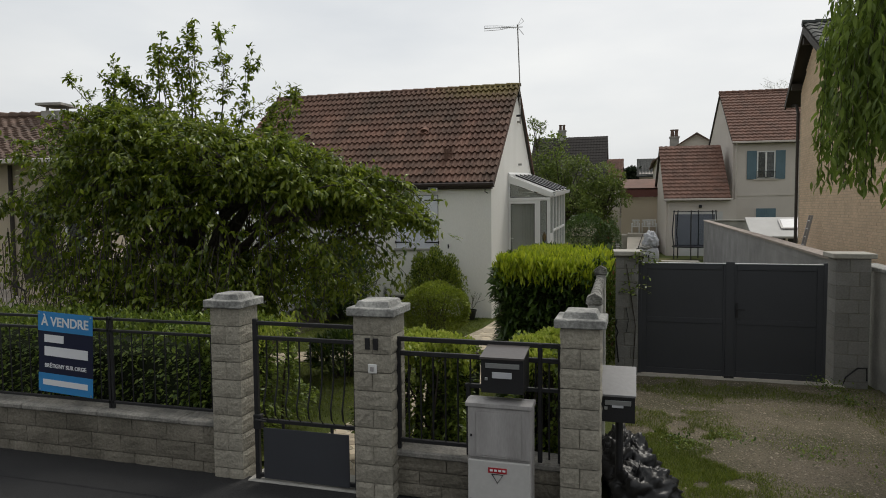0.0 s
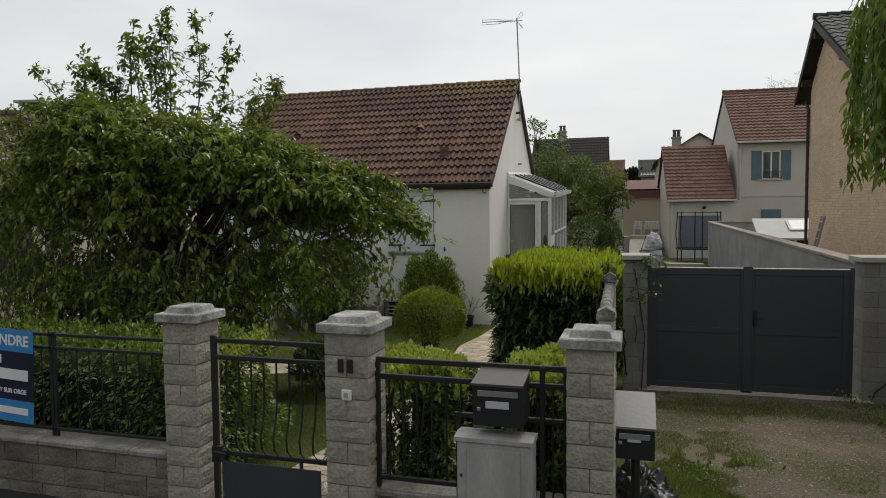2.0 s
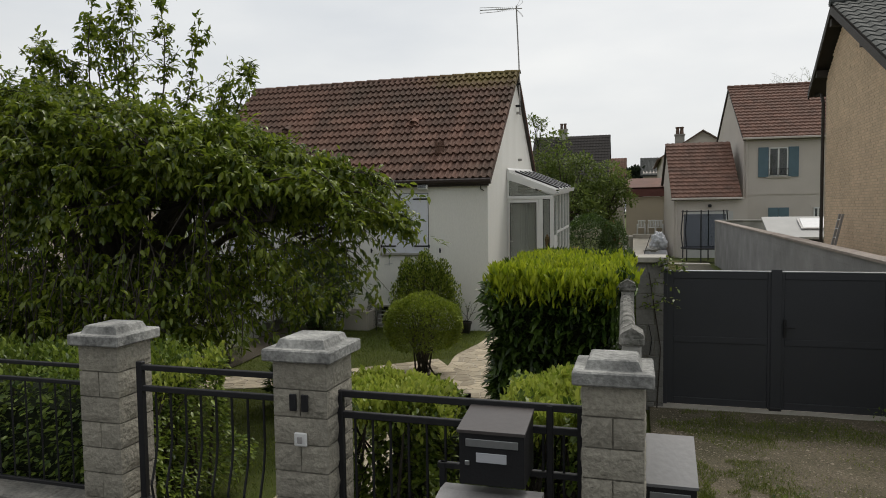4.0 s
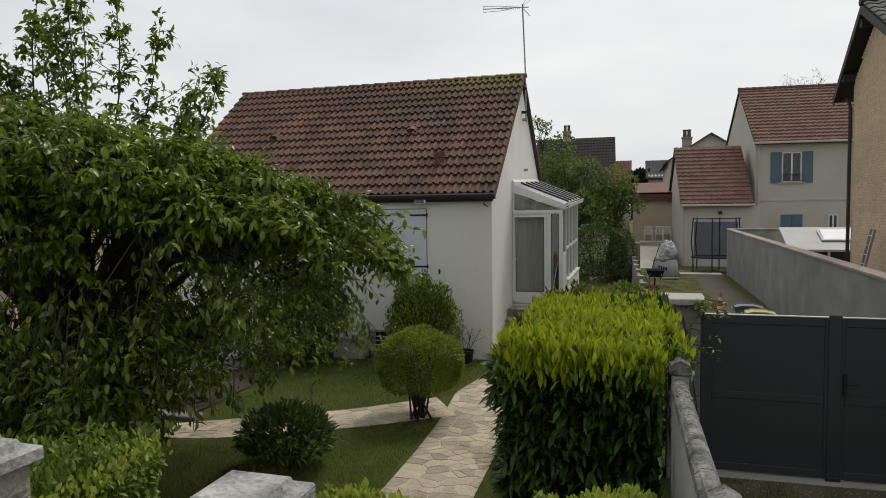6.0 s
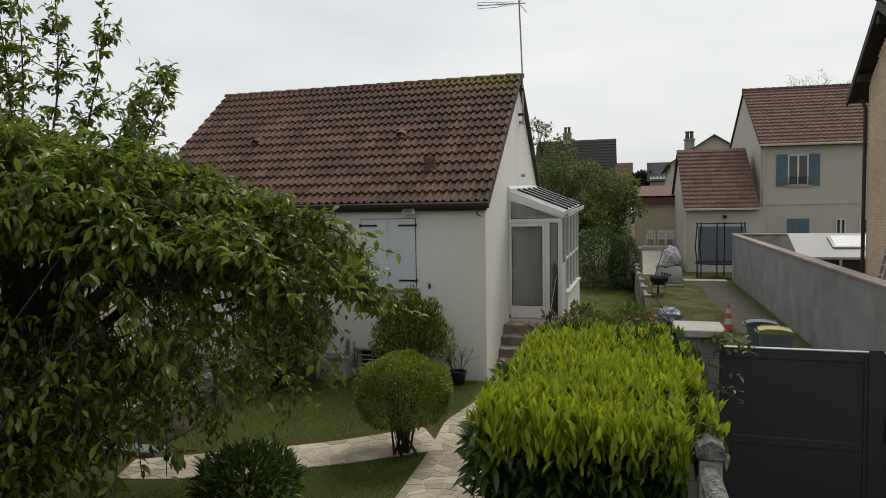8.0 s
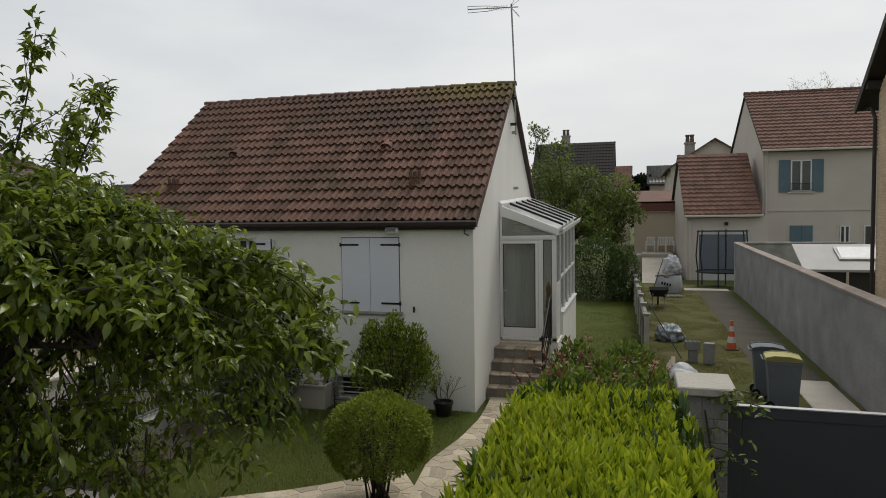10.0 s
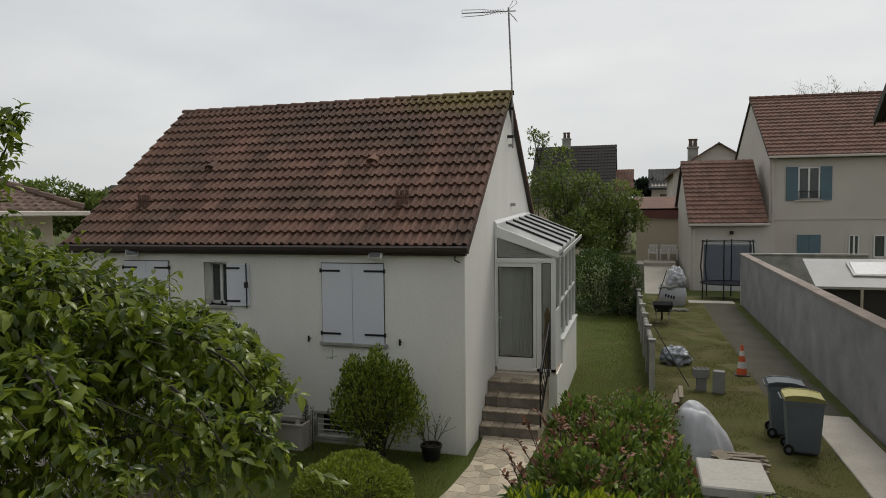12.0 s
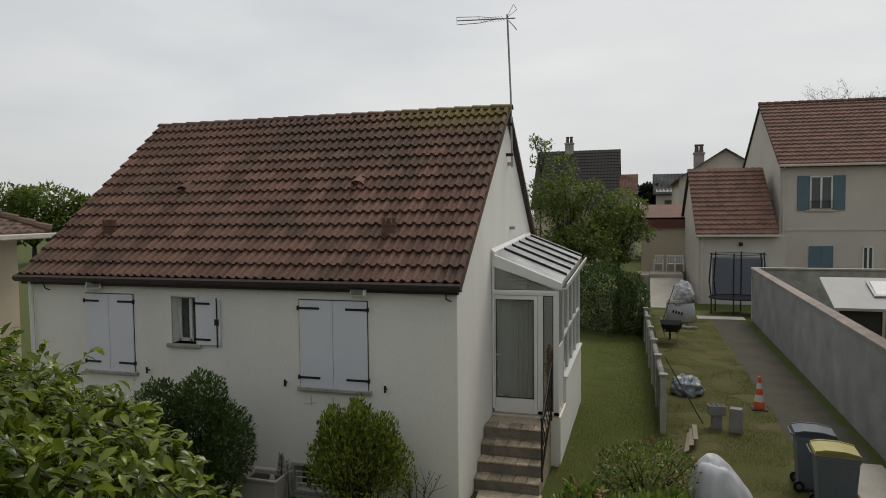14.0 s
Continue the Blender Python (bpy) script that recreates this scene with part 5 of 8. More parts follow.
part("garage_wall", Geo().box(-3.40, -0.85, -0.1, 0.24, 5.0, 3.32).prism([(-0.85, 3.32), (5.0, 3.32), (2.1, 6.28)], -3.40, -0.12), OFFWHITE, nh)
groof = part("garage_roof", Geo().prism([(-1.05, 3.38), (2.05, 6.48), (5.2, 3.36), (5.2, 3.26), (2.05, 6.36), (-1.0, 3.26)], -3.52, -0.09), WOODDARK, nh, "red-brown tiled garage roof")
tagged(part("tiles", tiled_slope(-3.54, -0.08, -1.08, 3.38, 2.05, 6.50, 15, 0.27, 0.075), TILE_FAR, groof), kind="stuff")
part("garage_gutter", Geo().box(-3.54, -1.16, 3.28, -0.02, -1.03, 3.39, 0.02), OFFWHITE, nh)
part("garage_downpipe", Geo().tube([(-3.26, -1.0, 3.29), (-3.26, -0.9, 3.09), (-3.26, -0.9, 0.0)], 0.05, 8), OFFWHITE, nh)
part("garage_door", Geo().box(-2.79, -0.88, 0.0, -0.46, -0.84, 2.67), surface("pale_garage_door", (0.55, 0.55, 0.54), 0.5, 0.04), nh)
part("outside_lamp", Geo().box(-1.70, -1.0, 2.88, -1.54, -0.86, 3.04, 0.02), BLACK, nh)

rh = thing("brick_house", "two-storey house with a buff brick gable and a dark tiled roof", "house", (8.0, 22.0, 0.0))
BX = 6.80
RS = 0.545
part("gable_wall", Geo().prism([(14.6, -0.1), (26.25, -0.1), (26.25, 6.62), (24.45, 8.08), (14.6, 8.08 - 9.85 * RS)], BX, BX + 0.3), BRICK_JOINT, rh, "buff brick gable wall")
part("wall", Geo().box(BX + 0.3, 25.95, -0.1, 15.0, 26.25, 6.3), BRICK_JOINT, rh)
AY, AZ = 24.6, 8.50
LOWZ = AZ - (AY - 14.2) * RS
rroof = part("roof", Geo().prism([(27.05, 6.46), (AY, AZ), (14.2, LOWZ), (14.2, LOWZ - 0.13), (AY, AZ - 0.14), (27.0, 6.34)], BX - 0.30, 15.0), WOODDARK, rh, "dark grey tiled roof with deep eaves")
g = Geo()
for j in range(30):
    ya, yb = 14.2 + (AY - 14.2) * j / 30, 14.2 + (AY - 14.2) * (j + 1.1) / 30
    za, zb = LOWZ + RS * (ya - 14.2) + 0.05, LOWZ + RS * (yb - 14.2) + 0.02
    for i in range(28):
        x0, x1 = BX - 0.33 + 0.29 * i, BX - 0.33 + 0.29 * (i + 1)
        xm = x0 + 0.09
        g.add([(x0, ya, za), (xm, ya, za + 0.045), (x1, ya, za), (x0, yb, zb), (xm, yb, zb + 0.045), (x1, yb, zb), (x0, ya, za - 0.04), (xm, ya, za), (x1, ya, za - 0.04)], [(0, 1, 4, 3), (1, 2, 5, 4), (6, 7, 1, 0), (7, 8, 2, 1)])
tagged(part("tiles", g, TILE_DARK, rroof), kind="stuff")
g = Geo()
for k in range(22):
    g.tube([(BX - 0.36 + 0.36 * k, AY, AZ + 0.03), (BX + 0.02 + 0.36 * k, AY, AZ + 0.02)], [0.11, 0.09], 8)
tagged(part("ridge_tiles", g, TILE_DARK, rroof), kind="stuff")
part("barge_board", Geo().prism([(27.05, 6.42), (AY, AZ - 0.04), (14.2, LOWZ - 0.04), (14.2, LOWZ - 0.24), (AY, AZ - 0.28), (27.0, 6.22)], BX - 0.34, BX - 0.30), WOODDARK, rh)
for y, z in ((26.2, 6.95), (24.7, 8.1), (22.0, 6.92)):
    part("purlin", Geo().box(BX - 0.3, y - 0.09, z - 0.2, BX + 0.05, y + 0.09, z), WOODDARK, rh)
part("gutter", Geo().box(BX - 0.3, 27.0, 6.3, 15.0, 27.16, 6.44, 0.03), WOODDARK, rh)
part("downpipe", Geo().tube([(BX - 0.1, 27.0, 6.35), (BX - 0.05, 26.6, 6.3), (BX - 0.06, 26.3, 6.0), (BX - 0.06, 26.3, 0.0)], 0.05, 8), WOODDARK, rh)

lh = thing("cream_house", "cream rendered house with a brown tiled hipped roof", "house", (-12.25, 20.63, 0.0), 10, local=True)
ez = 4.23


def hip_roof(parent, x0, x1, y0, y1, ez, slope, rows=18):
    """A hipped roof over a rectangle: boarding, tiles on all four slopes, hip tiles along its edges."""
    h = min(x1 - x0, y1 - y0) / 2
    rz = ez + h * slope
    if x1 - x0 > y1 - y0:
        ra, rb = Vector((x0 + h, (y0 + y1) / 2, rz)), Vector((x1 - h, (y0 + y1) / 2, rz))
    else:
        ra, rb = Vector(((x0 + x1) / 2, y0 + h, rz)), Vector(((x0 + x1) / 2, y1 - h, rz))
    c = [Vector((x0, y0, ez)), Vector((x1, y0, ez)), Vector((x1, y1, ez)), Vector((x0, y1, ez))]
    tops = ([ra, rb, rb, ra] if x1 - x0 > y1 - y0 else [ra, ra, rb, rb])
    r = part("roof", Geo().add([*c, ra, rb], [(0, 3, 2, 1), (0, 1, 5, 4), (1, 2, 5), (2, 3, 4, 5), (3, 0, 4)] if x1 - x0 > y1 - y0 else [(0, 3, 2, 1), (0, 1, 4), (1, 2, 5, 4), (2, 3, 5), (3, 0, 4, 5)]), WOODDARK, parent, "brown tiled hipped roof")
    g = Geo()
    for s in range(4):
        p, q, tp, tq = c[s], c[(s + 1) % 4], tops[s], tops[(s + 1) % 4]
        up = Vector((0, 0, 1))
        for j in range(rows):
            a, b = j / rows, (j + 1.1) / rows
            pa, qa, pb, qb = p.lerp(tp, a), q.lerp(tq, a), p.lerp(tp, min(b, 1)), q.lerp(tq, min(b, 1))
            n = max(1, int((qa - pa).length / 0.27))
            for i in range(n):
                u = (i / n, (i + 0.55) / n, (i + 1) / n)
                lo, hi = [pa.lerp(qa, k) for k in u], [pb.lerp(qb, k) for k in u]
                g.add([lo[0] + up * 0.05, lo[1] + up * 0.095, lo[2] + up * 0.05, hi[0] + up * 0.02, hi[1] + up * 0.06, hi[2] + up * 0.02, lo[0], lo[1] + up * 0.02, lo[2]], [(0, 1, 4, 3), (1, 2, 5, 4), (6, 7, 1, 0), (7, 8, 2, 1)])
    tagged(part("tiles", g, TILE_BROWN, r), kind="stuff")
    g = Geo()
    for p, q in [(c[s], tops[s]) for s in range(4)] + [(ra, rb)]:
        n = max(1, round((q - p).length / 0.34))
        for k in range(n):
            g.tube([p.lerp(q, k / n) + Vector((0, 0, 0.09)), p.lerp(q, (k + 1.1) / n) + Vector((0, 0, 0.07))], [0.125, 0.10], 8)
    tagged(part("hip_tiles", g, TILE_BROWN, r), kind="stuff")
    part("gutter", Geo().box(x0 - 0.1, y0 - 0.12, ez - 0.1, x1 + 0.12, y0 + 0.0, ez + 0.02, 0.02), OFFWHITE, r)
    part("gutter", Geo().box(x1 + 0.0, y0 + 0.002, ez - 0.1, x1 + 0.12, y1 + 0.12, ez + 0.02, 0.02), OFFWHITE, r)
    return r


part("wall", Geo().box(-8.0, -5.3, -0.1, -0.45, -0.5, ez - 0.05), CREAM, lh)
hip_roof(lh, -8.5, 0.0, -5.8, 0.0, ez, 0.5)
part("wall", Geo().box(-14.0, -7.0, -0.1, -4.4, -0.6, ez + 0.02), CREAM, lh)
hip_roof(lh, -14.5, -3.9, -7.4, -0.3, ez + 0.06, 0.5)
part("valley_flashing", Geo().tube([(-3.9, -5.8, ez + 0.16), (-5.6, -4.1, ez + 1.0)], 0.07, 6), OFFWHITE, lh)
part("downpipe", Geo().tube([(-2.7, -5.36, ez - 0.1), (-2.7, -5.36, 0.1)], 0.05, 8), WOODDARK, lh)
dr = part("door", Geo().box(-2.45, -5.35, 1.1, -1.55, -5.302, 3.2, 0.01), WOODDARK, lh, "dark brown entrance door")
part("pane", Geo().box(-2.2, -5.36, 2.0, -1.8, -5.352, 3.0), GLASS, dr)
w = part("window", Geo().box(-1.25, -5.35, 2.0, -0.65, -5.302, 3.2, 0.01), WHITE_PVC, lh)
part("pane", Geo().box(-1.18, -5.36, 2.07, -0.72, -5.352, 3.13), GLASS, w)
for k in range(6):
    part("stair_step", Geo().box(-3.3 + 0.3 * k, -6.5, -0.1, -3.0 + 0.3 * k, -5.36, 1.1 - 0.18 * k, 0.01), OFFWHITE, lh, "whitewashed step")
part("stair_rail", Geo().tube([(-3.3, -6.4, 1.1), (-3.3, -6.4, 2.0), (-1.6, -6.4, 1.0), (-1.6, -6.4, 0.1)], 0.025), BLACK, lh)
part("chimney_cowl", Geo().box(-3.4, -3.2, 5.3, -2.8, -2.6, 5.85).box(-3.32, -3.1, 5.85, -3.26, -3.04, 6.0).box(-2.94, -2.76, 5.85, -2.88, -2.7, 6.0).box(-3.5, -3.3, 6.0, -2.7, -2.5, 6.07), CONCRETE, lh)


def plain_house(name, label, x0, x1, y0, y1, zw, zr, wall, tiles, along="x", turn=0.0, chimney=None, windows=()):
    """A far house: walls, a gabled roof with courses, windows and a chimney."""
    cx, cy = (x0 + x1) / 2, (y0 + y1) / 2
    h = thing(name, label, "house", (cx, cy, 0.0), turn, local=True)
    a, b = (x1 - x0) / 2, (y1 - y0) / 2
    if along == "x":
        part("wall", Geo().box(-a, -b, -0.1, a, b, zw).prism([(-b, zw), (b, zw), (0, zr - 0.15)], -a, a), wall, h)
        r = part("roof", Geo().prism([(-b - 0.4, zw - 0.25), (0, zr), (b + 0.4, zw - 0.25), (b + 0.4, zw - 0.37), (0, zr - 0.12), (-b - 0.4, zw - 0.37)], -a - 0.25, a + 0.25), tiles, h)
        tagged(part("tiles", tiled_slope(-a - 0.27, a + 0.27, -b - 0.42, zw - 0.25, 0, zr + 0.01, 18, 0.3), tiles, r), kind="stuff")
    else:
        part("wall", Geo().box(-a, -b, -0.1, a, b, zw).prism([(-a, zw), (a, zw), (0, zr - 0.15)], -b, b, "y"), wall, h)
        r = part("roof", Geo().prism([(-a - 0.4, zw - 0.25), (0, zr), (a + 0.4, zw - 0.25), (a + 0.4, zw - 0.37), (0, zr - 0.12), (-a - 0.4, zw - 0.37)], -b - 0.3, b + 0.3, "y"), tiles, h)
    for (wx0, wx1, wz0, wz1) in windows:
        w = part("window", Geo().box(wx0 - 0.1, -b - 0.03, wz0 - 0.1, wx1 + 0.1, -b + 0.02, wz1 + 0.1), OFFWHITE, h)
        part("pane", Geo().box(wx0, -b - 0.04, wz0, wx1, -b - 0.031, wz1), GLASS, w)
    if chimney:
        px, py, pz, s = chimney
        c = part("chimney", Geo().box(px - s, py - s * 0.7, zr - 1.2, px + s, py + s * 0.7, pz).box(px - s * 1.15, py - s * 0.85, pz, px + s * 1.15, py + s * 0.85, pz + 0.12), CONCRETE, h)
        for d in (-0.45, 0.45):
            part("pot", Geo().lathe((px + d * s, py, pz + 0.12), [(0.16, 0), (0.13, 0.45), (0.17, 0.5), (0.17, 0.6)], 8), TILE_BROWN, c)
    return h


plain_house("dark_roof_house", "far house with a steep dark brown roof and a chimney", -9.0, -1.6, 70.5, 79.5, 5.2, 10.5, CREAM, surface("dark_brown_tile", (0.035, 0.03, 0.028), 0.8, 0.15, 1, 20, 0.1), chimney=(-0.9, 0.0, 11.2, 0.4), windows=((-2.0, -1.0, 1.5, 2.7), (1.0, 2.0, 1.5, 2.7)))
plain_house("red_roof_house", "far small house with a red tiled roof", -3.0, 0.0, 74.0, 80.0, 6.4, 8.2, OFFWHITE, TILE_FAR)
plain_house("middle_house", "pale house with a brown gabled roof and twin chimney pots", 3.2, 9.4, 60.0, 72.0, 7.0, 9.0, OFFWHITE, TILE_BROWN, "y", 0, chimney=(-1.65, -4.5, 8.75, 0.36), windows=((-2.2, -1.3, 4.2, 5.6), (1.0, 2.0, 4.2, 5.6)))
plain_house("grey_roof_house", "far house with a grey slate roof", 1.9, 5.2, 74.0, 82.0, 6.4, 8.2, OFFWHITE, TILE_DARK, windows=((-0.9, 0.1, 4.2, 5.6),))
plain_house("left_far_house", "far house with a grey roof behind trees", -84.0, -72.0, 95.0, 103.0, 7.2, 9.2, OFFWHITE, TILE_DARK, windows=((-3.0, -2.0, 1.5, 2.7),))
sh = thing("annex", "cream outbuilding with a low red-brown roof", "outbuilding", (1.6, 50.0, 0.0))
part("wall", Geo().box(0.6, 49.0, -0.1, 3.7, 53.0, 3.6), CREAM, sh)
part("fascia", Geo().box(0.5, 48.8, 3.62, 3.75, 48.95, 4.22, 0.01), RUST, sh)
part("roof", Geo().prism([(48.8, 4.22), (53.2, 5.0), (53.2, 4.9), (48.8, 4.12)], 0.45, 3.8), TILE_FAR, sh)
part("terrace", Geo().box(0.4, 46.62, -0.05, 1.04, 49.0, 1.1, 0.02), SLABMAT, sh, "pale raised concrete terrace")

# glazed lean-to behind the long wall
lt = thing("lean_to", "white lean-to roof with a roof window behind the block wall", "lean-to", (7.6, 31.5, 0.0), 12)
lt.matrix_basis = pose(0, 0, 0)
part("roof_panel", Geo().prism([(30.6, 1.62), (32.4, 2.38), (32.4, 2.44), (30.6, 1.70)], 6.05, 11.0), surface("dull_sheet", (0.42, 0.42, 0.41), 0.6, 0.06, 1.5, 30, 0.1), lt, "dull white sheet roof")
part("roof_window", Geo().prism([(31.2, 1.97), (32.05, 2.33), (32.05, 2.37), (31.2, 2.01)], 7.25, 8.6), STEEL_GREY, lt)
part("window_pane", Geo().prism([(31.27, 2.03), (31.98, 2.33), (31.98, 2.375), (31.27, 2.045)], 7.33, 8.52), SHEET, lt)
part("glass_front", Geo().box(6.15, 30.75, 0.0, 11.0, 30.8, 1.62), ROOMDARK, lt)
for k in range(5):
    part("post", Geo().box(6.12 + 1.2 * k, 30.70, 0.0, 6.20 + 1.2 * k, 30.82, 1.64), ALU, lt)
g = Geo()
for k in range(5):
    g.tube([(6.4 + 0.3 * k, 24.6 + 0.2 * math.sin(k), 1.2), (6.9 + 0.3 * k, 24.2, 1.5 + 0.05 * (k % 2)), (7.6 + 0.2 * k, 24.4, 1.45)], 0.03, 6)
g.box(5.6, 23.2, 1.0, 8.2, 25.0, 1.36, 0.02)
single("scrap_heap", g, STEEL_GREY, "low flat roof with loose grey pipes behind the wall", "outbuilding roof")
ld = thing("folded_ladder", "folded aluminium ladder leaning on the brick wall", "ladder", (6.5, 24.6, 1.3))
for dx in (0.0, 0.28):
    part("rail", Geo().box(-0.03, -0.02, 0.0, 0.03, 0.02, 1.3, 0.004, pose(6.35, 23.6 + dx, 1.35, 0, 12, 0)), STEEL_GREY, ld)
for k in range(5):
    part("rung", Geo().tube([(6.37 + 0.05 * k, 23.6, 1.5 + 0.24 * k), (6.37 + 0.05 * k, 23.88, 1.5 + 0.24 * k)], 0.015), ALU, ld)


# ---- trees and hedges ----
def branching(g, rng, p, d, length, r, depth, tips, droop=0.0, spread=0.6, gravity=0.0):
    """Limbs that fork and taper; the ends of the finest go to tips."""
    pts, rs = [Vector(p)], [r]
    d = Vector(d).normalized()
    n = 4
    for k in range(n):
        d = (d + Vector((rng.gauss(0, 0.12), rng.gauss(0, 0.12), rng.gauss(0, 0.08) - gravity))).normalized()
        pts.append(pts[-1] + d * length / n)
        rs.append(r * (1 - 0.42 * (k + 1) / n))
    g.tube([tuple(q) for q in pts], rs, 6 if r > 0.02 else 4, False)
    if depth == 0:
        tips.append((pts[0].copy(), pts[-1].copy(), d.copy()))
        return
    for k in range(3 if depth > 1 else 4):
        at = pts[rng.randint(2, n)]
        nd = (d + Vector((rng.gauss(0, spread), rng.gauss(0, spread), rng.gauss(0.05, spread * 0.6) - droop))).normalized()
        branching(g, rng, at, nd, length * rng.uniform(0.55, 0.85), r * 0.55, depth - 1, tips, droop, spread, gravity)


rt = random.Random(21)
nr = np.random.default_rng(21)
tree = thing("cherry_tree", "broad cherry tree with long drooping green leaves", "tree", (-6.0, 11.4, 0.0))
wood = Geo()
wood.tube([(-6.0, 11.4, -0.1), (-6.02, 11.38, 0.5), (-5.9, 11.3, 1.1), (-5.75, 11.2, 1.7)], [0.17, 0.14, 0.13, 0.12], 9)
twigs = []


def crown_top(x, y):
    """The height of the crown over a place: highest over the trunk, falling to the rim and to the back."""
    z = 4.42 - 0.19 * max(x + 5.4, 0.0) - 0.55 * max(x + 2.0, 0.0) + 0.2 * min(max(-5.4 - x, 0.0), 1.6) - 0.65 * max(-7.3 - x, 0.0)
    return z - 0.24 * max(y - 11.0, 0.0) - 0.2 * max(9.8 - y, 0.0) + 0.16 * noise.noise((x * 1.6, y * 1.6, 2.0))


def crown_point(a, b, f):
    """A place in the crown: a round the trunk, b up from the rim, f out from the middle."""
    lump = 1 + 0.16 * noise.noise((math.cos(a) * 1.9, math.sin(a) * 1.9, b * 2.2 + 4.0))
    x = -5.6 + 4.22 * f * lump * math.cos(a) * math.cos(b) ** 0.6
    y = 11.25 + 2.6 * f * lump * math.sin(a) * math.cos(b) ** 0.6 - 0.06 * max(x + 5.6, 0.0)
    if b < 0:
        return Vector((x, y, 2.15 + 2.3 * f * lump * math.sin(b)))
    return Vector((x, y, 2.15 + (crown_top(x, y) - 2.15) * math.sin(b) ** 0.65 * (0.3 + 0.7 * f)))


def opening(v):
    """True where the crown opens between its boughs, most of all on its thin outer side."""
    return noise.noise((v.x * 1.15, v.y * 1.15, v.z * 1.5)) < (0.0 if v.x > -4.6 and v.z < 3.0 else -0.3 if v.x > -7.0 else 0.08)


BOUGHS = 34
for k in range(BOUGHS):
    a = 2 * math.pi * (k + rt.uniform(-0.3, 0.3)) / BOUGHS
    b = rt.uniform(0.15, 1.25)
    end = crown_point(a, b, 0.74)
    start = Vector((-5.75, 11.2, 1.7)).lerp(Vector((-5.9, 11.3, 1.1)), rt.random())
    mid = start.lerp(end, 0.5) + Vector((0, 0, 0.55 + rt.uniform(-0.1, 0.3)))
    limb = [start, start.lerp(mid, 0.6) + Vector((rt.gauss(0, 0.08), rt.gauss(0, 0.08), 0.1)), mid, mid.lerp(end, 0.55) + Vector((rt.gauss(0, 0.1), rt.gauss(0, 0.1), 0.12)), end]
    wood.tube([tuple(p) for p in limb], [0.085, 0.065, 0.048, 0.032, 0.018], 7, False)
    for q in range(30):
        at = limb[rt.randint(2, 4)].lerp(limb[rt.randint(2, 4)], rt.random())
        a2, b2 = a + rt.gauss(0, 0.34), min(max(rt.gauss(0.48, 0.62), -0.62 + 0.5 * max(math.cos(a), 0)), 1.5)
        tip = crown_point(a2, b2, rt.uniform(0.70, 1.0))
        if opening(tip):
            continue
        mid2 = at.lerp(tip, 0.55) + Vector((0, 0, rt.uniform(0.05, 0.30)))
        wood.tube([tuple(at), tuple(at.lerp(mid2, 0.6)), tuple(mid2), tuple(mid2.lerp(tip, 0.6)), tuple(tip)], [0.011, 0.008, 0.006, 0.004, 0.003], 4, False)
        twigs.append((mid2, tip, 0))
        if q < 16 and (math.cos(a) < 0.35 or math.sin(a) < -0.8):
            # long tresses that hang low round the trunk
            u = crown_point(a + rt.gauss(0, 0.3), rt.uniform(-0.25, 0.15), rt.uniform(0.6, 0.98))
            v = u + Vector((rt.gauss(0, 0.12), rt.gauss(0, 0.12), -rt.uniform(0.4, 1.35 if math.sin(a) < -0.1 and math.cos(a) < 0.25 else 0.75)))
            wood.tube([tuple(u), tuple(u.lerp(v, 0.5)), tuple(v)], [0.006, 0.005, 0.003], 4, False)
            twigs.append((u, v, 1))
        for s in range(4):
            u = at.lerp(tip, rt.uniform(0.35, 0.95))
            v = u + Vector((rt.gauss(0, 0.24), rt.gauss(0, 0.24), rt.uniform(-0.34, 0.12)))
            twigs.append((u, v, 0))
    # the top of the crown is closed by short steep twigs
    for q in range(9):
        at = limb[rt.randint(2, 4)]
        tip = crown_point(a + rt.gauss(0, 0.5), rt.uniform(0.6, 1.5), rt.uniform(0.9, 1.0))
        mid2 = at.lerp(tip, 0.6) + Vector((0, 0, rt.uniform(0.0, 0.2)))
        wood.tube([tuple(at), tuple(mid2), tuple(tip)], [0.010, 0.006, 0.003], 4, False)
        twigs.append((mid2, tip, 1))
        for s in range(5):
            u = mid2.lerp(tip, rt.random())
            twigs.append((u, u + Vector((rt.gauss(0, 0.22), rt.gauss(0, 0.22), rt.uniform(-0.2, 0.22))), s % 2))
# drooping sprays that close the crown down to the grass on the street side
for k in range(250):
    u = Vector((rt.uniform(-6.9, -3.4), rt.uniform(8.9, 10.6), rt.uniform(1.5, 2.5)))
    low = 0.5 + 0.75 * max(u.x + 4.7, 0.0) + 0.3 * rt.random()
    v = Vector((u.x + rt.gauss(0, 0.2), u.y + rt.gauss(0, 0.15), max(low, u.z - rt.uniform(0.4, 1.3))))
    wood.tube([tuple(u), tuple(u.lerp(v, 0.5) + Vector((0, -0.06, 0.05))), tuple(v)], [0.007, 0.005, 0.003], 4, False)
    for q in range(5):
        w = u.lerp(v, rt.uniform(0.1, 1.0))
        twigs.append((w, w + Vector((rt.gauss(0, 0.2), rt.gauss(0, 0.18), rt.uniform(-0.25, 0.05))), 1))
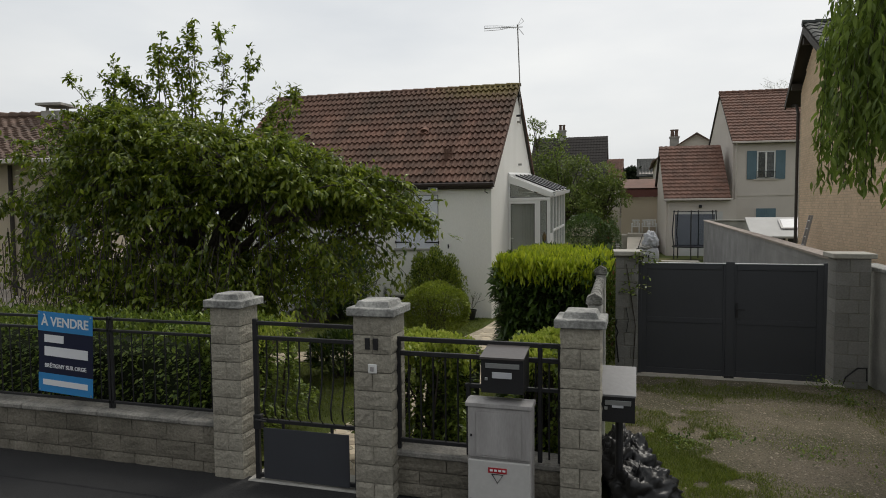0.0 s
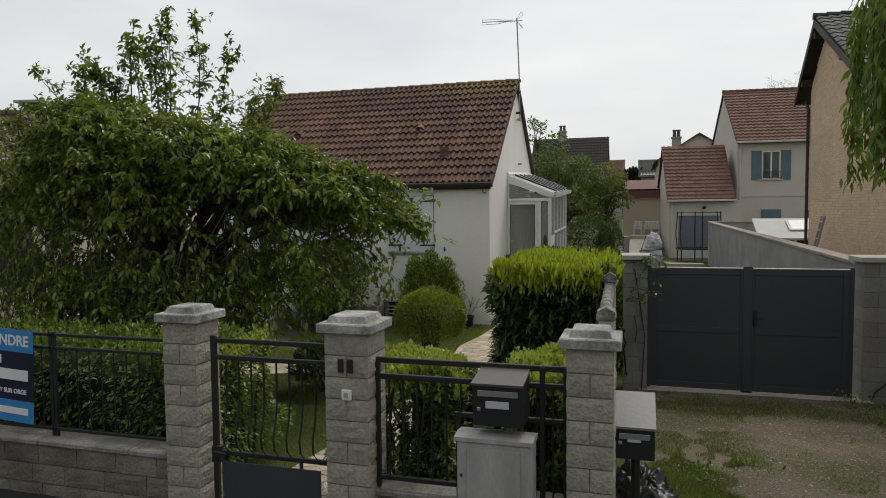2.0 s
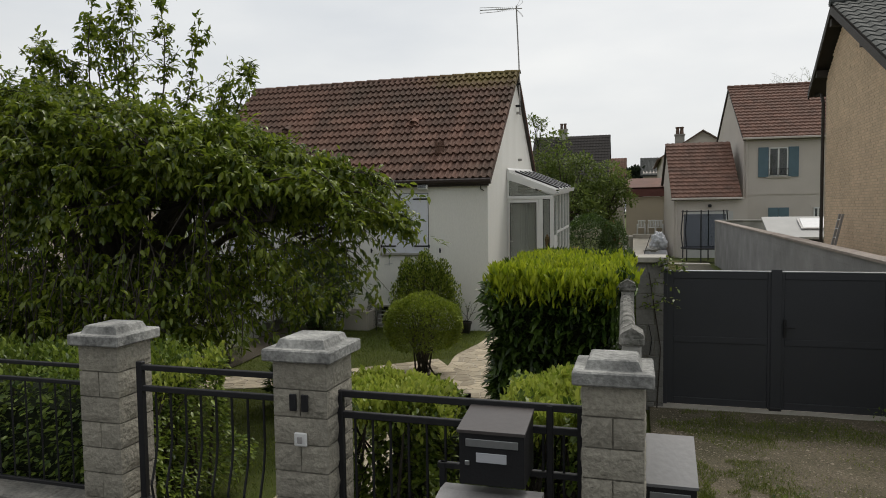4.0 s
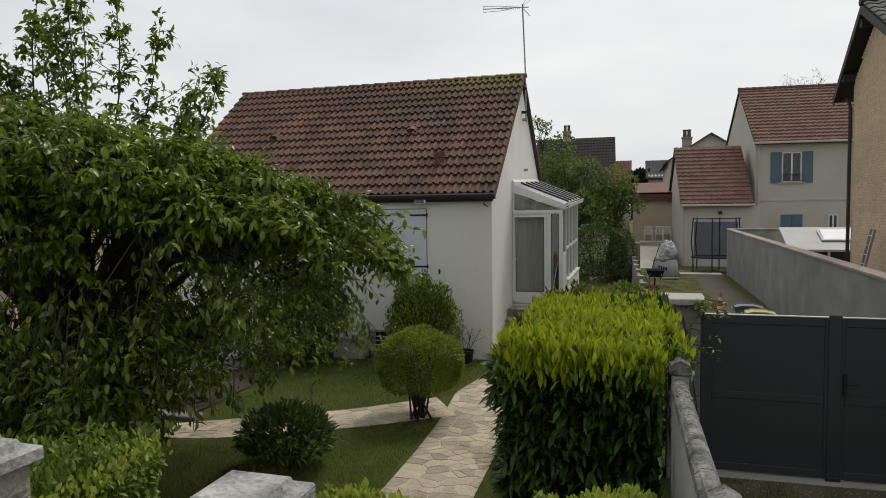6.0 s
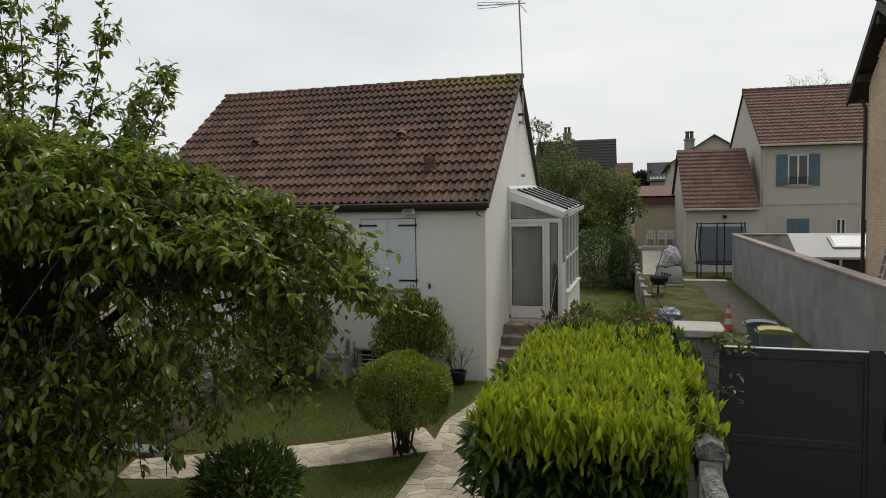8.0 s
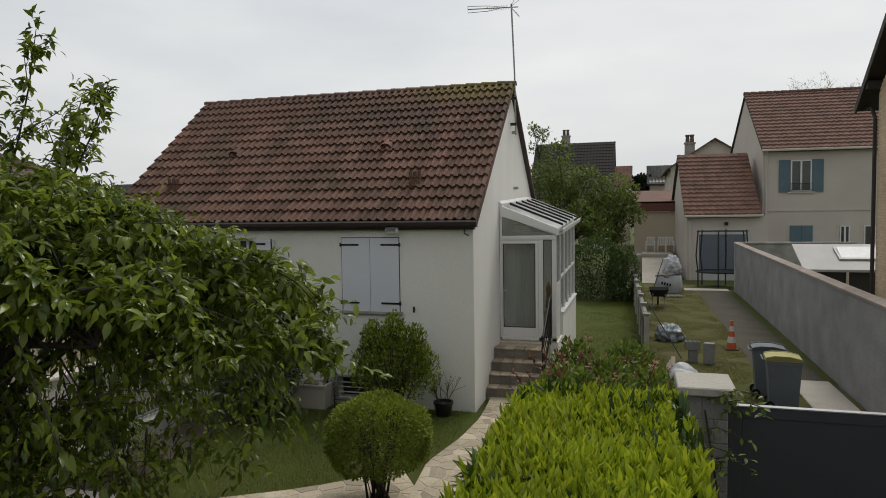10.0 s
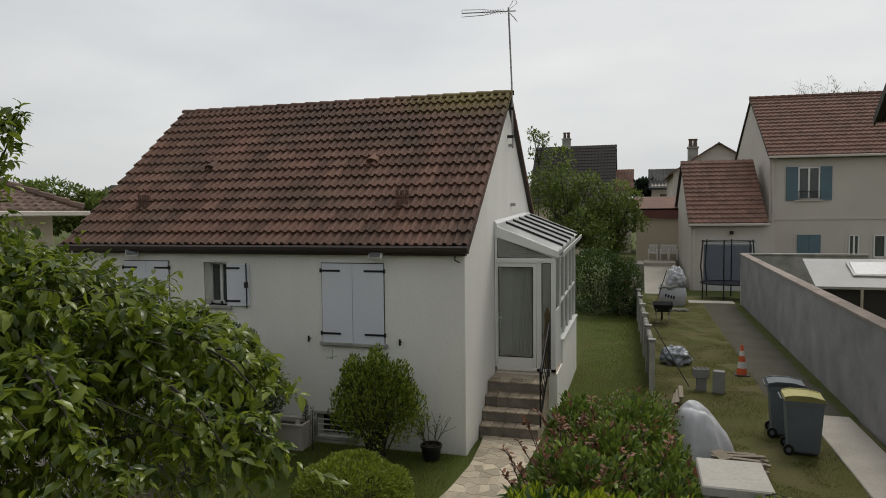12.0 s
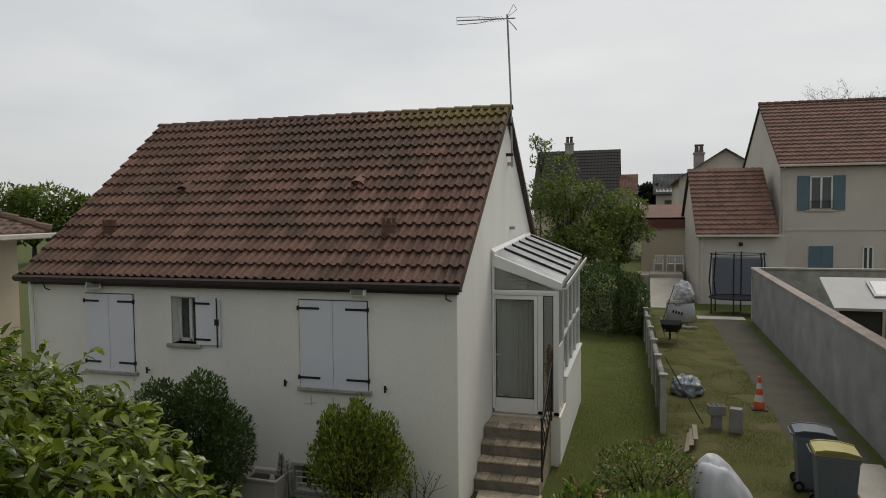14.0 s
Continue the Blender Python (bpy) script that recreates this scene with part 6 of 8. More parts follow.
for k in range(120):
    u = Vector((rt.uniform(-4.8, -2.5), rt.uniform(9.8, 12.2), rt.uniform(1.7, 2.5)))
    v = u + Vector((rt.gauss(0, 0.2), rt.gauss(0, 0.15), -rt.uniform(0.25, 0.8) + 0.12 * (u.x + 4.8)))
    wood.tube([tuple(u), tuple(u.lerp(v, 0.5) + Vector((0, -0.06, 0.05))), tuple(v)], [0.006, 0.004, 0.003], 4, False)
    for q in range(4):
        w = u.lerp(v, rt.uniform(0.1, 1.0))
        twigs.append((w, w + Vector((rt.gauss(0, 0.2), rt.gauss(0, 0.18), rt.uniform(-0.25, 0.05))), 1))
# long arching arms that reach out past the rim towards the house and the path
for k in range(17):
    a = rt.uniform(-0.75, 0.8)
    foot = crown_point(a + rt.gauss(0, 0.1), rt.uniform(0.1, 0.9), 0.62)
    far = crown_point(a, rt.uniform(0.12, 0.8), 1.0)
    out = Vector((math.cos(a), 0.6 * math.sin(a), 0.0))
    end = far + out * rt.uniform(0.0, 0.22) - Vector((0, 0, rt.uniform(0.0, 0.3)))
    top = foot.lerp(end, 0.6) + Vector((0, 0, rt.uniform(0.15, 0.4)))
    arm = [foot.lerp(top, 2 * f).lerp(top.lerp(end, max(2 * f - 1, 0)), f) for f in (0, 0.2, 0.4, 0.6, 0.8, 1.0)]
    wood.tube([tuple(p) for p in arm], [0.022, 0.018, 0.014, 0.011, 0.008, 0.004], 5, False)
    for q in range(30):
        f = 0.25 + 0.75 * rt.random()
        i = min(int(f * 5), 4)
        u = arm[i].lerp(arm[i + 1], f * 5 - i)
        v = u + Vector((rt.gauss(0, 0.16), rt.gauss(0, 0.16), rt.uniform(-0.28, 0.1)))
        twigs.append((u, v, 1))
# slender upright shoots over the crown, each with short side twigs
SHOOTS = [(-8.3, 11.2, 5.2), (-7.6, 11.6, 5.4), (-7.1, 11.3, 5.25), (-6.75, 11.7, 5.7), (-6.4, 11.4, 5.95), (-5.95, 11.6, 6.15), (-5.75, 11.2, 5.75), (-5.4, 11.6, 5.95), (-4.9, 11.8, 5.5), (-4.35, 11.8, 4.85), (-6.1, 11.3, 5.5), (-7.9, 11.9, 5.0), (-6.9, 11.0, 5.2), (-3.95, 11.7, 4.85)]
for tipx, tipy, tipz in SHOOTS:
    foot = Vector((tipx * 0.6 - 5.9 * 0.4, 11.4, 3.3))
    tip = Vector((tipx, tipy, tipz + 0.1))
    bow = Vector((rt.gauss(0, 0.12), rt.gauss(0, 0.1), 0))
    line = [foot.lerp(tip, f) + bow * (4 * f * (1 - f)) for f in (0, 0.25, 0.5, 0.75, 1.0)]
    wood.tube([tuple(p) for p in line], [0.02, 0.015, 0.011, 0.008, 0.004], 5, False)
    for s in range(46):
        f = 1 - rt.random() ** 1.1 * 0.9
        u = foot.lerp(tip, f) + bow * (4 * f * (1 - f))
        wide = 0.11 + 0.12 * (1 - f)
        v = u + Vector((rt.gauss(0, wide), rt.gauss(0, wide), rt.uniform(-0.06, 0.2)))
        if s % 5 == 0 and f < 0.85:
            v = u + Vector((rt.gauss(0, 0.24), rt.gauss(0, 0.2), rt.uniform(0.1, 0.4)))
            wood.tube([tuple(u), tuple(u.lerp(v, 0.5) + Vector((0, 0, -0.02))), tuple(v)], [0.006, 0.005, 0.003], 4, False)
        twigs.append((u, v, 1))
part("trunk", wood, BARK, tree, "dark forked trunk and thin branches", smooth=True)
pl, wy, sz = [], [], []
for u, v, shoot in twigs:
    if u.x < -6.4 and u.z < 2.5 and rt.random() < 0.5:
        continue
    if not shoot and opening(v):
        continue
    n = rt.randint(9, 14) if shoot else rt.randint(15, 21)
    if u.x > -4.0 and u.z < 2.5:
        n = int(n * 0.55)
    d = v - u
    along = d.normalized() * 0.4
    for k in range(n):
        p = u + d * ((k + rt.random()) / n)
        pl.append((p.x + rt.gauss(0, 0.025), p.y + rt.gauss(0, 0.025), p.z))
        wy.append((rt.gauss(0, 0.55) + along.x, rt.gauss(0, 0.55) + along.y, (rt.uniform(-1.0, 0.15) if not shoot else rt.uniform(-0.9, 0.5)) + along.z))
        sz.append(rt.uniform(0.065, 0.135))
leaves("crown", pl, wy, sz, "cherry", CHERRY, tree, "long pointed green cherry leaves", nr)


def hedge_box(name, label, x0, x1, y0, y1, z0f, z1, n_old, n_new, mat_old, mat_new, size, seed, shape="long", roof_up=0.8, group="", stems=12, dense=True, fresh=1.0, wall=None):
    """A clipped hedge: stems and a shade-dark box inside, old leaves on the faces and young shoots on the top."""
    rng = np.random.default_rng(seed)
    h = thing(name, label, "hedge", ((x0 + x1) / 2, (y0 + y1) / 2, height((x0 + x1) / 2, (y0 + y1) / 2)), group=group)
    g = Geo()
    rr = random.Random(seed)
    for k in range(stems):
        x, y = rr.uniform(x0 + 0.1, x1 - 0.1), rr.uniform(y0 + 0.1, y1 - 0.1)
        z = height(x, y)
        g.tube([(x, y, z - 0.05), (x + rr.gauss(0, 0.05), y + rr.gauss(0, 0.05), (z + z1) / 2), (x + rr.gauss(0, 0.12), y + rr.gauss(0, 0.12), z1 - 0.12)], [0.02, 0.014, 0.006], 5, False)
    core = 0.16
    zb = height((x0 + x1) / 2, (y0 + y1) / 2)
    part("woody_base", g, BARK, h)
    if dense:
        # Solid dark box paints the inner shade seen between the leaves.
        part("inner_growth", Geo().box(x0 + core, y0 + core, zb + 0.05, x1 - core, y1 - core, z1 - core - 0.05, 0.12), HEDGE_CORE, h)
    w, d, t = x1 - x0, y1 - y0, z1 - z0f
    areas = np.array([w * t, w * t, d * t, d * t, w * d * 0.6])
    pick = rng.choice(5, n_old, p=areas / areas.sum())
    u, v, e = rng.random(n_old), rng.random(n_old), rng.random(n_old) ** 1.5 * 0.16
    P = np.zeros((n_old, 3))
    W = rng.normal(0, 0.45, (n_old, 3))
    for s, (ax, val, sign) in enumerate(((1, y0, 1), (1, y1, -1), (0, x0, 1), (0, x1, -1))):
        k = pick == s
        o = 1 - ax
        lo, hi = ((x0, x1), (y0, y1))[o]
        P[k, ax] = val + sign * e[k]
        P[k, o] = lo + (hi - lo) * u[k]
        P[k, 2] = z0f + t * v[k]
        W[k, ax] -= sign * 0.9
        W[k, 2] -= 0.15
    k = pick == 4
    P[k, 0], P[k, 1], P[k, 2] = x0 + w * u[k], y0 + d * v[k], z1 - e[k]
    W[k, 2] += 0.8
    bul = np.array([(0.09 if dense else 0.24) * noise.noise((a[0] * 2.0, a[1] * 2.0, a[2] * 2.0 + seed)) for a in P])
    P += np.c_[np.sign(P[:, 0] - (x0 + x1) / 2) * bul, np.sign(P[:, 1] - (y0 + y1) / 2) * bul, bul]
    if wall:
        P[:, 0] = np.where(P[:, 2] < wall[1], np.minimum(P[:, 0], wall[0]), P[:, 0])
        W[:, 0] = np.where(P[:, 0] > wall[0] - 0.1, np.minimum(W[:, 0], 0.0), W[:, 0])
    old = leaves("old_leaves", P, W, rng.uniform(0.7, 1.25, n_old) * size, shape, mat_old, h, "", rng)
    tagged(old, kind="stuff")
    if n_new:
        sprigs = n_new // 5
        px, py = x0 + w * rng.random(sprigs), y0 + d * rng.random(sprigs)
        top = np.array([z1 + (0.07 if dense else 0.2) * noise.noise((a * 1.7, b * 1.7, seed)) for a, b in zip(px, py)])
        side = rng.random(sprigs) < 0.08
        where = rng.random(sprigs)
        px = np.where(side & (where < 0.3), x1 + rng.uniform(-0.04, 0.06, sprigs), px)
        px = np.where(side & (where > 0.75), x0 + rng.uniform(-0.06, 0.04, sprigs), px)
        py = np.where(side & (where >= 0.3) & (where <= 0.75), y0 + rng.uniform(-0.06, 0.04, sprigs), py)
        drop = np.where(side, 0.16 * rng.random(sprigs) ** 1.5, 0)
        top = top - drop
        if wall:
            px = np.where(top < wall[1] + 0.1, np.minimum(px, wall[0]), px)
        Q = np.repeat(np.c_[px, py, top], 5, axis=0) + rng.normal(0, 0.012, (sprigs * 5, 3)) + np.c_[np.zeros(sprigs * 5), np.zeros(sprigs * 5), np.tile(np.linspace(-0.09, 0.035, 5), sprigs)]
        lean = np.repeat(rng.normal(0, 0.16, (sprigs, 3)), 5, axis=0)
        D = rng.normal(0, 0.24, (sprigs * 5, 3)) * (1, 1, 0.3) + lean + (0, 0, roof_up)
        young = leaves("new_growth", Q, D, rng.uniform(0.7, 1.15, sprigs * 5) * size * fresh, shape, mat_new, h, "", rng)
        tagged(young, "bright yellow-green new growth", kind="stuff")
    return h


hedge_box("laurel_hedge", "clipped cherry laurel hedge with bright yellow-green new shoots", -0.02, 1.22, 9.10, 11.85, 0.2, 2.22, 19000, 18500, LAUREL_OLD, LAUREL_NEW, 0.135, 5, "long", 1.1, fresh=0.78, wall=(1.06, 2.12))
hedge_box("front_hedge", "dense green hedge behind the street railing", -8.5, -2.42, 7.25, 8.15, 0.4, 1.66, 17000, 6000, ROSE, EUONYMUS, 0.06, 6, "oval", 0.7)
hedge_box("front_hedge", "variegated light green hedge bushes behind the railing", -1.0, -0.02, 7.4, 8.0, 0.42, 1.53, 9500, 6500, EUONYMUS, EUON_NEW, 0.058, 7, "oval", 0.7, "", 34, False)
hedge_box("front_hedge", "small light green hedge bush beside the side wall", 0.42, 1.0, 7.45, 8.3, 0.42, 1.55, 6000, 4200, EUONYMUS, EUON_NEW, 0.058, 8, "oval", 0.7, "", 20, False)
hedge_box("front_hedge", "light green hedge bush beside the garden gate", -2.85, -2.25, 7.4, 8.5, 0.42, 1.56, 6000, 1100, EUONYMUS, EUON_NEW, 0.055, 9, "oval", 0.7, "", 20, False)


def shrub(name, label, c, r, n, mats, size, seed, shape="oval", stems=14, low=-0.6, base=None, inner=0.7, up=0.25, lumps=()):
    """A shrub of stems and leaves; lumps are further rounded masses (offset, radii, share of the leaves)."""
    rng = np.random.default_rng(seed)
    rr = random.Random(seed)
    gx, gy = base or (c[0], c[1])
    gz = height(gx, gy)
    h = thing(name, label, "shrub", (gx, gy, gz))
    g = Geo()
    for k in range(stems):
        a = rr.uniform(0, 2 * math.pi)
        f = rr.uniform(0.3, 0.85)
        tip = (c[0] + r[0] * f * math.cos(a), c[1] + r[1] * f * math.sin(a), c[2] + r[2] * rr.uniform(0.0, 0.7))
        ft = (gx + rr.gauss(0, 0.07), gy + rr.gauss(0, 0.07), gz - 0.05)
        mid = tuple((p + q) / 2 + rr.gauss(0, 0.03) for p, q in zip(ft, tip))
        g.tube([ft, mid, tip], [0.02, 0.013, 0.005], 5, False)
    part("woody_base", g, BARK, h)
    for k, (m, share) in enumerate(mats):
        P, D = on_blob(rng, int(n * share), c, r, low, inner)
        for off, rad, many in lumps:
            p, d = on_blob(rng, int(n * share * many), tuple(a + b for a, b in zip(c, off)), rad, low, inner)
            P, D = np.concatenate([P, p]), np.concatenate([D, d])
        W = D * 0.8 + rng.normal(0, 0.5, D.shape) + (0, 0, up)
        tagged(leaves("leaves" if k == 0 else "young_leaves", P, W, rng.uniform(0.7, 1.25, len(P)) * size, shape, m, h, "", rng), kind="stuff")
    return h


shrub("globe_shrub", "round golden-green clipped shrub beside the garden path", (-2.32, 14.25, 0.88), (0.69, 0.68, 0.53), 15000, ((GLOBE, 1.0),), 0.044, 31, "oval", 22, -0.75, inner=0.8)
shrub("peony_bush", "low dark green peony bush on the lawn", (-3.35, 11.95, 0.38), (0.58, 0.54, 0.40), 2200, ((PEONY, 0.8), (GLOBE, 0.1)), 0.13, 32, "long", 16, -0.5, inner=0.4, up=0.5)
shrub("box_shrub", "upright light green shrub against the house wall", (-3.32, 17.40, 0.98), (0.66, 0.50, 0.80), 4600, ((EUONYMUS, 0.6), (EUON_NEW, 0.4)), 0.062, 33, "oval", 60, -0.8, inner=0.12, up=1.3, lumps=(((-0.38, 0.0, 0.42), (0.22, 0.25, 0.42), 0.22), ((0.02, 0.0, 0.55), (0.24, 0.26, 0.46), 0.24), ((0.42, 0.0, 0.36), (0.24, 0.25, 0.44), 0.22), ((0.6, 0.05, -0.05), (0.26, 0.3, 0.45), 0.16), ((-0.58, 0.05, -0.1), (0.26, 0.3, 0.45), 0.16)))
shrub("dark_shrub", "large dark green shrub against the house wall", (-5.85, 17.0, 1.05), (0.88, 0.75, 1.02), 9500, ((PEONY, 0.8), (LAUREL_OLD, 0.3)), 0.06, 34, "oval", 40, -0.85, inner=0.4, up=0.5, lumps=(((-0.45, -0.1, 0.62), (0.42, 0.4, 0.5), 0.2), ((0.3, -0.1, 0.78), (0.4, 0.4, 0.5), 0.2), ((0.75, -0.1, 0.2), (0.38, 0.4, 0.6), 0.2), ((0.1, -0.45, -0.2), (0.7, 0.5, 0.7), 0.3)))
rose = shrub("rose_hedge", "loose rose hedge with reddish young shoots", (0.40, 14.35, 1.02), (0.78, 1.0, 0.99), 7200, ((ROSE, 0.80), (EUONYMUS, 0.3), (ROSE_RED, 0.10)), 0.072, 35, "oval", 60, -0.9, inner=0.5, up=0.55, lumps=(((0.05, -1.3, 0.12), (0.75, 0.8, 0.98), 0.6), ((0.15, 0.95, -0.14), (0.72, 0.65, 0.92), 0.55), ((0.55, 0.1, -0.05), (0.42, 0.7, 0.93), 0.4), ((-0.55, -0.2, -0.2), (0.40, 0.65, 0.8), 0.3), ((0.58, -1.3, 0.05), (0.48, 0.65, 0.95), 0.45), ((-0.70, -0.9, -0.35), (0.40, 0.6, 0.72), 0.22), ((-0.3, 0.5, 0.55), (0.34, 0.34, 0.52), 0.2), ((0.35, 0.35, 0.62), (0.34, 0.36, 0.50), 0.22), ((0.1, -0.45, 0.62), (0.36, 0.36, 0.48), 0.22), ((0.6, -0.75, 0.52), (0.32, 0.36, 0.52), 0.2), ((-0.2, -1.35, 0.68), (0.34, 0.36, 0.50), 0.2), ((0.5, 1.15, 0.3), (0.32, 0.32, 0.52), 0.2)))
rr_ = random.Random(44)
pl, wy, sz, cane = [], [], [], Geo()
for k in range(46):
    u = Vector((rr_.uniform(-0.2, 1.0), rr_.uniform(12.4, 14.7), 1.68 + rr_.uniform(0.0, 0.2)))
    v = u + Vector((rr_.gauss(-0.05, 0.12), rr_.gauss(-0.03, 0.12), rr_.uniform(0.2, 0.38)))
    cane.tube([tuple(u), tuple(u.lerp(v, 0.5)), tuple(v)], [0.007, 0.005, 0.003], 4, False)
    for q in range(18):
        p = u.lerp(v, 0.25 + 0.75 * rr_.random())
        pl.append(tuple(p))
        wy.append((rr_.gauss(0, 0.7), rr_.gauss(0, 0.7), rr_.uniform(-0.1, 0.9)))
        sz.append(rr_.uniform(0.04, 0.075))
tagged(part("cane_growth", cane, BARK, rose), kind="stuff")
tagged(leaves("shoot_leaves", pl, wy, sz, "oval", ROSE_RED, rose), "reddish young leaves on upright shoots", kind="stuff")
shrub("low_shrub", "low shrub in the flower bed", (-6.25, 14.2, 0.4), (0.42, 0.4, 0.4), 1500, ((EUONYMUS, 1.0),), 0.09, 36, "thin", 10, -0.8, inner=0.5, up=0.8)
shrub("fence_shrub", "brownish low shrub at the foot of the fence", (0.72, 19.5, 0.45), (0.8, 0.8, 0.5), 2600, ((ROSE, 0.7), (ROSE_RED, 0.15)), 0.07, 37, "oval", 14, -0.8, inner=0.6)
shrub("far_hedge", "tall dense hedge beyond the side lawn", (-0.85, 35.2, 1.2), (1.35, 2.3, 1.4), 12000, ((LAUREL_OLD, 0.6), (PEONY, 0.5)), 0.10, 38, "oval", 16, -0.9, inner=0.8)
shrub("far_hedge", "dark green shrub beside the far fence", (0.25, 34.2, 1.15), (0.62, 1.5, 1.15), 4500, ((LAUREL_OLD, 0.5), (PEONY, 0.5), (ROSE_RED, 0.04)), 0.10, 39, "oval", 16, -0.9, inner=0.7)


def crown_tree(name, label, foot, c, r, n, mat, size, seed, trunk_r=0.15, clumps=26, shape="oval", category="tree"):
    """A tree whose crown is made of clumps of leaves on its limbs, with gaps between."""
    rng, rr = np.random.default_rng(seed), random.Random(seed)
    t = thing(name, label, category, (foot[0], foot[1], foot[2] if len(foot) > 2 else 0.0))
    g = Geo()
    f0 = Vector((foot[0], foot[1], -0.1))
    mid = Vector((c[0], c[1], max(c[2] - r[2] * 0.8, 0.6)))
    g.tube([tuple(f0), tuple(f0.lerp(mid, 0.5)), tuple(mid)], [trunk_r, trunk_r * 0.8, trunk_r * 0.6], 8)
    P, W, S = [], [], []
    per = n // clumps
    for k in range(clumps):
        d = Vector((rr.gauss(0, 1), rr.gauss(0, 1), rr.gauss(0.1, 0.9))).normalized()
        f = rr.uniform(0.45, 0.95)
        q = Vector((c[0] + r[0] * d.x * f, c[1] + r[1] * d.y * f, c[2] + r[2] * d.z * f))
        g.tube([tuple(mid), tuple(mid.lerp(q, 0.5) + Vector((0, 0, 0.1 * r[2]))), tuple(q)], [trunk_r * 0.4, trunk_r * 0.25, trunk_r * 0.08], 5, False)
        cr = (r[0] + r[1] + r[2]) / 3 * rr.uniform(0.26, 0.44)
        p, dd = on_blob(rng, per, tuple(q), (cr, cr, cr * 0.8), -0.9, 0.35)
        P.append(p)
        W.append(dd + rng.normal(0, 0.6, dd.shape))
        S.append(rng.uniform(0.7, 1.3, len(p)) * size)
    part("trunk", g, BARK, t)
    leaves("crown", np.concatenate(P), np.concatenate(W), np.concatenate(S), shape, mat, t, "", rng)
    return t


crown_tree("garden_tree", "bushy green tree behind the veranda", (-2.9, 44.0), (-2.9, 44.0, 4.3), (2.3, 2.0, 3.0), 9000, FARLEAF, 0.2, 51, 0.15, 34)
crown_tree("garden_tree", "round green tree beyond the far hedge", (-0.6, 46.0), (-0.6, 46.0, 3.7), (1.5, 1.6, 2.2), 5500, FARLEAF, 0.19, 52)
crown_tree("sapling", "thin young tree with sparse leaves", (-4.6, 44.0), (-4.5, 44.0, 7.8), (0.5, 0.4, 1.5), 380, FARLEAF, 0.18, 53, 0.05, 14)
crown_tree("conifer", "dark conifer between far houses", (1.0, 76.0), (1.0, 76.0, 4.6), (1.2, 1.2, 3.2), 3000, CONIFER, 0.4, 54, 0.2, 20)
crown_tree("far_tree", "broad green tree behind the neighbouring roofs", (-57.0, 60.0), (-57.0, 60.0, 4.8), (4.6, 3.5, 3.9), 9000, FARLEAF, 0.4, 55, 0.3)
crown_tree("far_tree", "broad green tree behind the neighbouring roofs", (-52.0, 63.0), (-52.0, 63.0, 4.0), (3.4, 3.0, 3.4), 7000, FARLEAF, 0.38, 56, 0.3)
bt = thing("bare_tree", "tree with thin spring twigs above the neighbour's roof", "tree", (14.3, 60.0, 0.0))
g, tips, rbt = Geo(), [], random.Random(57)
g.tube([(14.3, 60.0, -0.1), (14.4, 60.0, 4.0), (14.3, 60.0, 8.2)], [0.28, 0.22, 0.15], 8)
for k in range(6):
    branching(g, rbt, (14.3, 60.0, 7.0 + 0.25 * k), (rbt.gauss(0, 0.55), rbt.gauss(0, 0.4), 1.0), 2.4, 0.035, 3, tips, 0.0, 0.5)
part("trunk", g, BARK, bt)
P = [tuple(a.lerp(b, rbt.random())) for a, b, d in tips for _ in range(7)]
leaves("crown", P, [(rbt.gauss(0, 1), rbt.gauss(0, 1), rbt.gauss(0.2, 1)) for _ in P], [rbt.uniform(0.12, 0.26) for _ in P], "thin", FARLEAF, bt)

# weeping willow that hangs in over the drive
wl = thing("weeping_willow", "weeping willow with long hanging leafy strands", "tree", (7.6, 10.2, 0.2))
rw_ = random.Random(61)
g = Geo()
g.tube([(7.6, 10.2, 0.0), (7.5, 10.3, 2.5), (7.2, 10.5, 4.6), (6.4, 10.7, 6.6)], [0.28, 0.24, 0.18, 0.1], 9)
P, W, S = [], [], []
for k in range(330):
    x = 3.85 + 2.5 * rw_.random() ** 0.8
    y = 10.2 + rw_.uniform(-0.5, 1.3)
    reach = (x - 3.3) / 2.9
    top = 5.0 + 2.2 * reach + rw_.uniform(-0.6, 0.7)
    low = top - rw_.uniform(0.8, 2.6) * (0.7 + reach)
    low = max(low, 3.05 + 0.2 * rw_.random() - 1.0 * max(reach - 0.35, 0) + (0.5 if rw_.random() < 0.4 else 0))
    sway = rw_.gauss(0, 0.08)
    pts = [(x + 0.25 * (1 - reach) + 0.5, y, top + 0.35), (x + 0.2, y, top + 0.2), (x, y, top - 0.3), (x + sway * 0.5, y, (top + low) / 2), (x + sway, y + sway, low)]
    if rw_.random() < 0.35:
        pts.insert(0, (6.4, 10.7, 6.6))
    g.tube(pts, 0.004, 4, False)
    m = int((top - low) * 44)
    for q in range(m):
        f = (q + rw_.random()) / m
        z = top - (top - low) * f
        P.append((x + sway * f + rw_.gauss(0, 0.035), y + sway * f * f + rw_.gauss(0, 0.035), z))
        W.append((rw_.gauss(0, 0.45), rw_.gauss(0, 0.45), -1))
        S.append(rw_.uniform(0.12, 0.19))
part("trunk", g, BARK, wl)
leaves("crown", P, W, S, "long", WILLOW, wl, "narrow pale green leaves")


